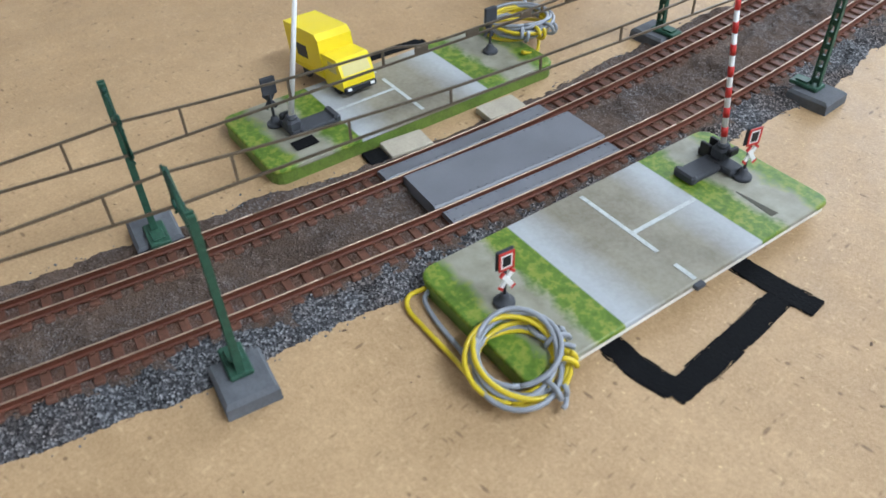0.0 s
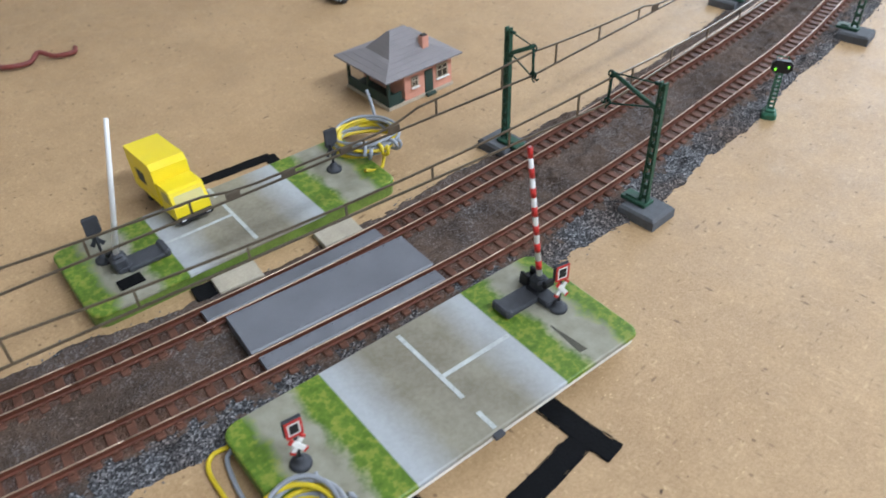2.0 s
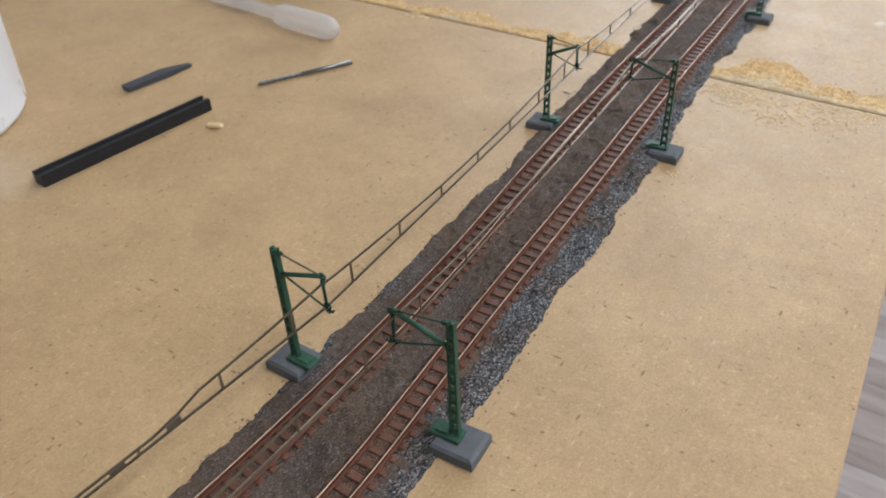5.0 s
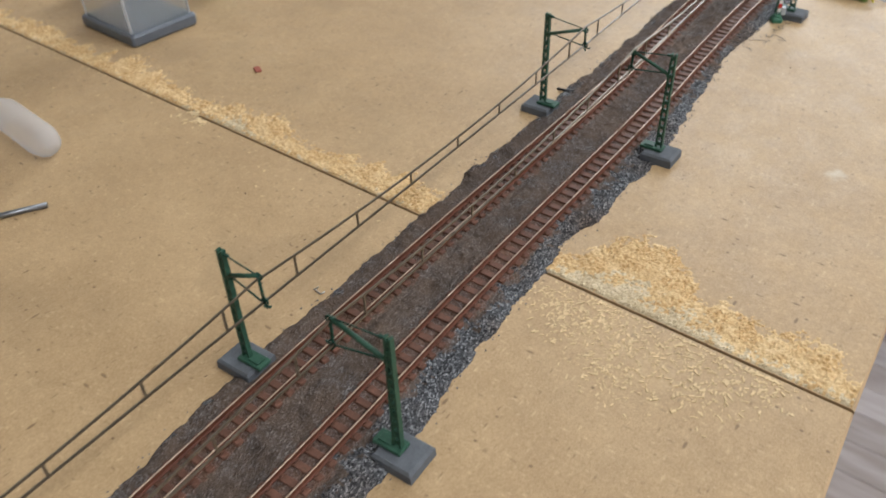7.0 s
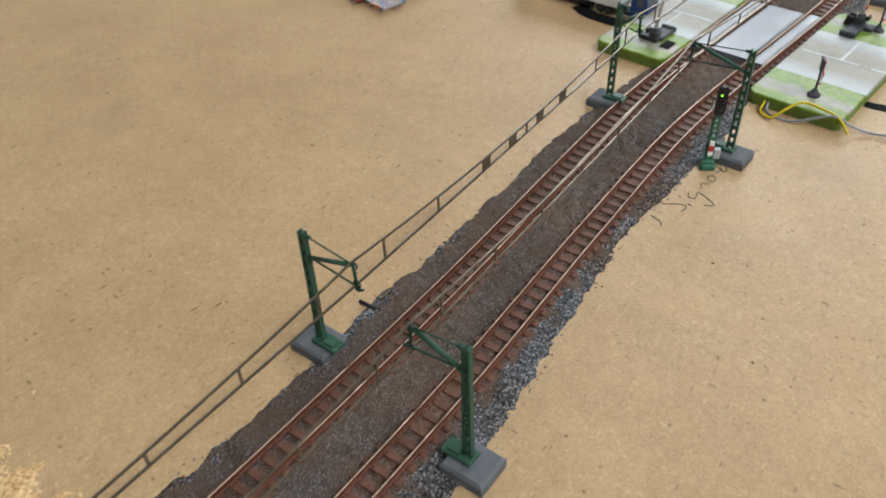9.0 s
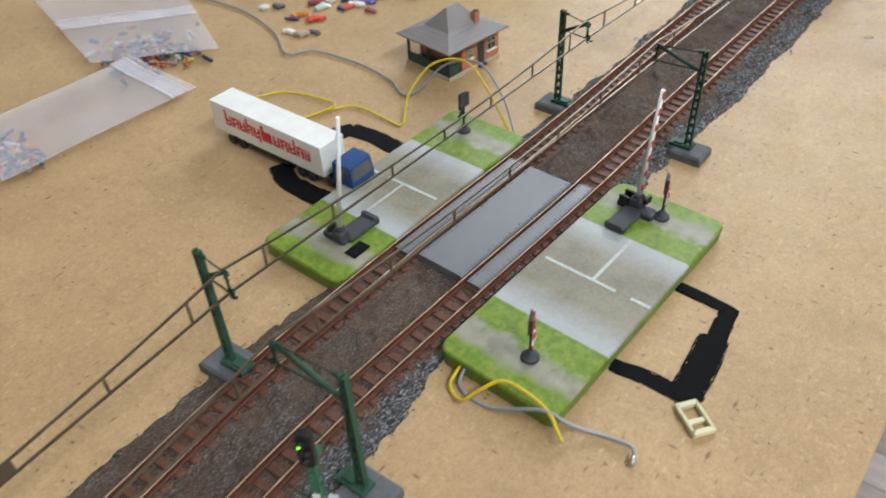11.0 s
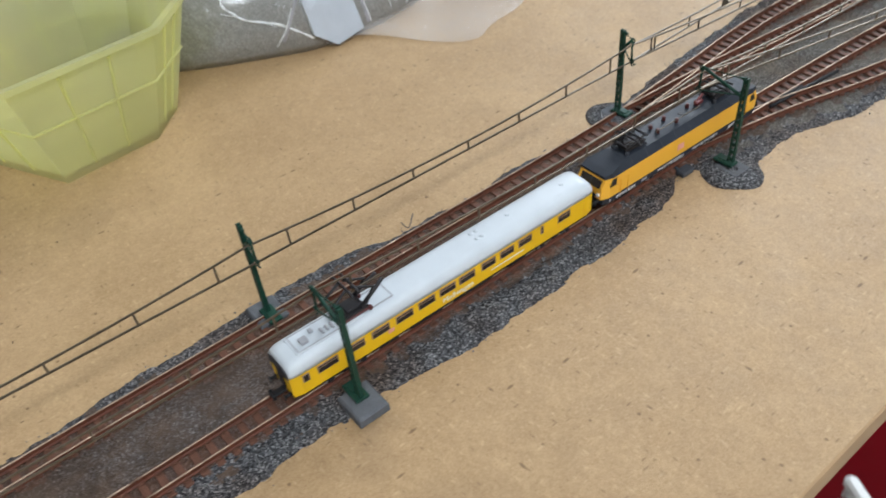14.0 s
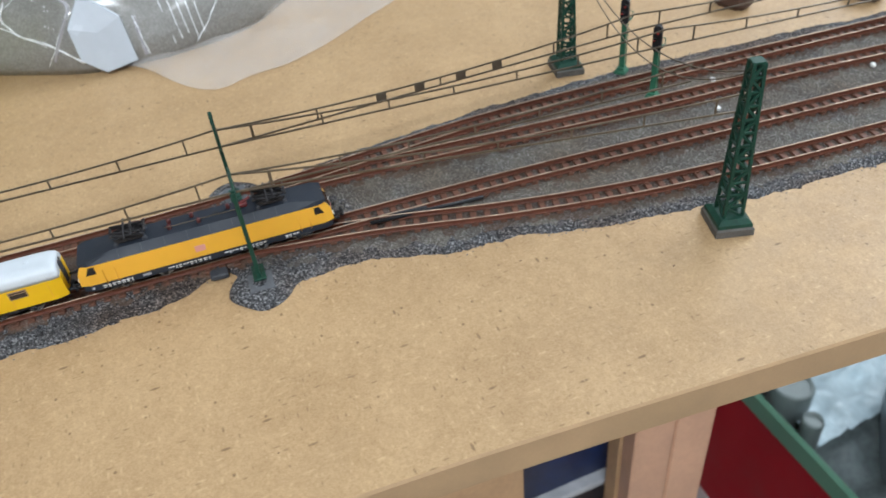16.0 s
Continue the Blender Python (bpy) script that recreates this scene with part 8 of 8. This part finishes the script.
    solid("wire_staple", Geo().tube([(-0.0016, 0.001, 0.0003), (-0.0018, -0.0004, 0.0004), (0.0014, -0.0009, 0.0004), (0.0017, 0.0006, 0.0004)], 0.00022, 6), STEEL, "tiny bent steel staple on the board", "staple", m=Matrix.Translation((0.0552, 0.5414, 0)) @ Matrix.Rotation(0.8, 4, "Z"))
    # crossing 2
    house(Matrix.Translation((-0.0745, 0.4080, 0)) @ Matrix.Rotation(radians(-8.5), 4, "Z"), "small brick-red station house with grey hipped roof")
    semi_truck(Matrix.Translation((-0.0670, 0.3315, 0)) @ Matrix.Rotation(radians(-1.0), 4, "Z"), "semi_truck", "toy lorry with blue cab and white trailer", WHITE, TRUCK_BLUE, red_print, GREY_GLARE_GLASS)
    light_signal(Matrix.Translation((0.0187, 0.2337, 0)) @ Matrix.Rotation(radians(30), 4, "Z"), 0.0325, False, [(-0.0006, 0.0082, True), (0.0006, 0.0056, False), (0.0, 0.0028, False)], True)
    paint_stroke([([(0.0500, 0.3108), (0.0610, 0.3118), (0.0715, 0.3112)], 0.0046), ([(0.0702, 0.3100), (0.0696, 0.3230), (0.0688, 0.3350)], 0.0076), ([(0.0694, 0.3300), (0.0688, 0.3390), (0.0680, 0.3482)], 0.0046), ([(0.0695, 0.3468), (0.0600, 0.3478), (0.0515, 0.3482)], 0.0038)], "black brushed paint outline on the board", 4)
    paint_stroke([([(-0.0580, 0.3580), (-0.0720, 0.3600), (-0.0860, 0.3595)], 0.0075), ([(-0.0850, 0.3610), (-0.0905, 0.3450), (-0.0895, 0.3290)], 0.0075), ([(-0.0910, 0.3270), (-0.0800, 0.3215), (-0.0600, 0.3205)], 0.0075)], "black brushed paint outline on the board", 5)
    lead = thing("wire_lead", Matrix.Identity(4), "loose yellow and grey wire from the plate corner", "wire", "wire leads")
    part("yellow_wire", wire(Geo(), [(0.0190, 0.2855, 0.0026), (0.0198, 0.2800, 0.0010), (0.0250, 0.2775, 0.0012), (0.0285, 0.2805, 0.0045), (0.0330, 0.2845, 0.0072), (0.0400, 0.2850, 0.0068), (0.0470, 0.2835, 0.0058), (0.0525, 0.2805, 0.0022)], 0.0005), WIRE_YELLOW, lead)
    part("grey_wire", wire(Geo(), [(0.0202, 0.2858, 0.0026), (0.0225, 0.2810, 0.0008), (0.0320, 0.2800, 0.0008), (0.0450, 0.2832, 0.0060), (0.0520, 0.2855, 0.0030), (0.0590, 0.2885, 0.0010), (0.0660, 0.2890, 0.0020), (0.0682, 0.2870, 0.0016)], 0.0005), WIRE_GREY, lead)
    part("bare_end", Geo().tube([(0.0680, 0.2872, 0.0016), (0.0686, 0.2850, 0.0008)], 0.0007, 6), STEEL, lead, "tinned wire end")
    far = thing("wire_lead", Matrix.Identity(4), "long yellow and grey wires looping over the board", "wire", "wire leads")
    part("grey_wire", wire(Geo(), [(-0.0290, 0.3870, 0.0020), (-0.0400, 0.3960, 0.0100), (-0.0560, 0.4030, 0.0170), (-0.0720, 0.4020, 0.0120), (-0.0800, 0.3940, 0.0020), (-0.0850, 0.3900, 0.0008), (-0.0960, 0.3960, 0.0010), (-0.1180, 0.4000, 0.0010), (-0.1420, 0.3980, 0.0010), (-0.1500, 0.3890, 0.0012), (-0.1720, 0.4020, 0.0010), (-0.2080, 0.4110, 0.0010), (-0.2520, 0.4060, 0.0010)], 0.00044), WIRE_GREY, far)
    part("yellow_wire", wire(Geo(), [(-0.0300, 0.3860, 0.0020), (-0.0420, 0.3930, 0.0090), (-0.0600, 0.4010, 0.0170), (-0.0730, 0.3960, 0.0150), (-0.0770, 0.3850, 0.0060), (-0.0705, 0.3720, 0.0008), (-0.0790, 0.3715, 0.0010), (-0.0960, 0.3710, 0.0010), (-0.1060, 0.3520, 0.0010), (-0.1000, 0.3660, 0.0022), (-0.1100, 0.3690, 0.0010), (-0.1270, 0.3640, 0.0010), (-0.1345, 0.3520, 0.0010)], 0.00044), WIRE_YELLOW, far)
    fr = Geo().box((0.0042, 0, 0.0008), (0.0016, 0.0060, 0.0016), 0.0003).box((-0.0042, 0, 0.0008), (0.0016, 0.0060, 0.0016), 0.0003).box((0, 0.0026, 0.0008), (0.0090, 0.0010, 0.0016), 0.0003).box((0, -0.0026, 0.0008), (0.0090, 0.0010, 0.0016), 0.0003).box((0.0008, 0, 0.0006), (0.0014, 0.0050, 0.0010), 0.0002)
    solid("plastic_clip", fr, CREAM, "small cream plastic frame on the board", "clip", m=Matrix.Translation((0.0750, 0.3062, 0)) @ Matrix.Rotation(radians(-38), 4, "Z"))
    pencil = mat("pencil_line", (0.10, 0.085, 0.07), 0.6)
    note = thing("pencil_note", Matrix.Identity(4), "pencilled word on the board beside the signal", "note")
    # handwritten: Signal, and a loose stroke before it
    word = [
        [(0.0155, 0.2055), (0.0165, 0.2049), (0.0209, 0.2078), (0.0227, 0.2081), (0.0236, 0.2065), (0.0229, 0.2042)],
        [(0.0227, 0.2099), (0.0245, 0.2092)],
        [(0.0185, 0.2117), (0.0195, 0.2118)],
        [(0.0205, 0.2155), (0.0215, 0.2134), (0.0234, 0.2136), (0.0234, 0.2158), (0.0229, 0.2178), (0.0271, 0.2162), (0.0303, 0.2143), (0.0298, 0.2132), (0.0277, 0.2120)],
        [(0.0231, 0.2202), (0.0220, 0.2217), (0.0218, 0.2236), (0.0230, 0.2238), (0.0241, 0.2245)],
        [(0.0228, 0.2298), (0.0218, 0.2282), (0.0227, 0.2265), (0.0244, 0.2264), (0.0245, 0.2286), (0.0228, 0.2298)],
        [(0.0229, 0.2318), (0.0237, 0.2341), (0.0226, 0.2371), (0.0202, 0.2374), (0.0246, 0.2343), (0.0255, 0.2354), (0.0240, 0.2379)],
        [(0.0157, 0.1966), (0.0183, 0.1961), (0.0204, 0.1950), (0.0214, 0.1936)]]
    for pts in word:
        part("pencil_stroke", Geo().tube(smooth_path([(x, y, 0.00012) for x, y in pts], 5), 0.00024, 4, True, 0.3), pencil, note)
    vmark = thing("pencil_mark", Matrix.Identity(4), "pencilled tick beside the track", "pencil mark")
    part("line", Geo().tube(smooth_path([(-0.0232, 0.6428, 0.0001), (-0.0190, 0.6428, 0.0001), (-0.0240, 0.6490, 0.0001)], 6), 0.0003, 4, True, 0.3), pencil, vmark)
    zip_bag([(-0.2060, 0.2690), (-0.1600, 0.2610), (-0.1560, 0.3440), (-0.2020, 0.3460)], (0.86, 0.95), 51, "small clear grip bag with coloured plastic bits")
    coloured_bits("plastic_bits", (-0.1800, 0.2745), (0.0080, 0.0042), 90, 3, "tiny painted plastic bits heaped in the bag", 0.0005)
    zip_bag([(-0.2120, 0.3320), (-0.1740, 0.3720), (-0.2500, 0.4100), (-0.2950, 0.3560)], (0.50, 0.62), 57, "small clear grip bag with coloured plastic bits")
    coloured_bits("plastic_bits", (-0.2060, 0.3560), (0.0125, 0.0085), 150, 4, "tiny painted plastic bits heaped in the bag", 0.0005)
    strewn_bits()
    lime_tray()
    solid("wooden_block", Geo().box((0, 0, 0.009), (0.026, 0.014, 0.018), 0.0015), mat("orange_brown_wood", (0.34, 0.17, 0.06), 0.6, var=0.3), "orange-brown wooden block on the board", "block", "blocks", m=Matrix.Translation((-0.270, 0.560, 0)) @ Matrix.Rotation(0.2, 4, "Z"))
    solid("dark_rod", Geo().tube([(-0.0330, 0.1080, 0.0006), (-0.0270, 0.1086, 0.0006)], 0.0006, 8), BLACK, "short dark rod stub on the board", "rod")
    gravel_bag()
    # yard
    light_signal(Matrix.Translation((-0.0189, 0.9195, 0)) @ Matrix.Rotation(radians(35), 4, "Z"), 0.0345, False, [(0.0006, 0.0082, False), (-0.0006, 0.0050, False)], False, True)
    light_signal(Matrix.Translation((0.0065, 0.9184, 0)) @ Matrix.Rotation(radians(35), 4, "Z"), 0.0330, False, [(0.0006, 0.0082, False), (-0.0006, 0.0050, False)], False, True)
    brown = mat("dark_brown_wood", (0.07, 0.035, 0.025), 0.6, var=0.3)
    for x, y, sx in ((-0.0500, 1.0030, 0.018), (-0.0230, 1.0600, 0.016)):
        solid("wooden_block", Geo().box((0, 0, 0.005), (sx, 0.012, 0.010), 0.0025), brown, "small dark brown wooden block on the board", "block", "blocks", m=Matrix.Translation((x, y, 0)) @ Matrix.Rotation(0.3, 4, "Z"))
    for x, y in ((0.0085, 0.9470), (0.0285, 0.9345), (0.0320, 1.010)):
        solid("white_crumb", Geo().box((0, 0, 0.0016), (0.0024, 0.0017, 0.0018), 0.0005), WHITE, "white crumb lying in the ballast", "crumb", "crumbs", m=Matrix.Translation((x, y, 0.0004)))
    under_table()
    # ballast heaped round the masts at the yard throat
    for x, y, r in ((0.0440, 0.7425, 0.0112), (-0.0105, 0.7440, 0.0110), (-0.0173, 0.5843, 0.0)):
        if r:
            n1 = fixed_noise(int(r * 1e5))
            rings = []
            for k, z in ((1.0, -0.0003), (0.93, 0.0008), (0.78, 0.0018), (0.5, 0.0024), (0.1, 0.0026)):
                rings.append([(x + r * k * (0.85 + 0.3 * float(n1(np.array(3 + 1.6 * math.cos(a)), np.array(3 + 1.6 * math.sin(a))))) * math.cos(a), y + r * k * (0.85 + 0.3 * float(n1(np.array(3 + 1.6 * math.cos(a)), np.array(3 + 1.6 * math.sin(a))))) * math.sin(a), z) for a in (2 * math.pi * j / 40 for j in range(40))])
            solid("ballast_heap", Geo().loft(rings), BALLAST, "grey ballast heaped over the mast block", "ballast", kind="stuff")


# ---------------------------------------------------------------- assembly
build_room()
floor_planks()
board("board_1", EDGE_1, -1.1, -0.0006, "tan hardboard layout board with fine flecks")
board("board_2", EDGE_2, 0.0005, 1.45, "tan hardboard layout board with fine flecks")
build_ballast()
build_crossing_1()
build_crossing_2()
build_overhead()
yard_mast(0.0875, 0.8935, 0.060, 0.0064, radians(-15))
yard_mast(-0.0355, 0.9010, 0.060, 0.0062, radians(-10))
build_train()
build_props()
build_tracks()
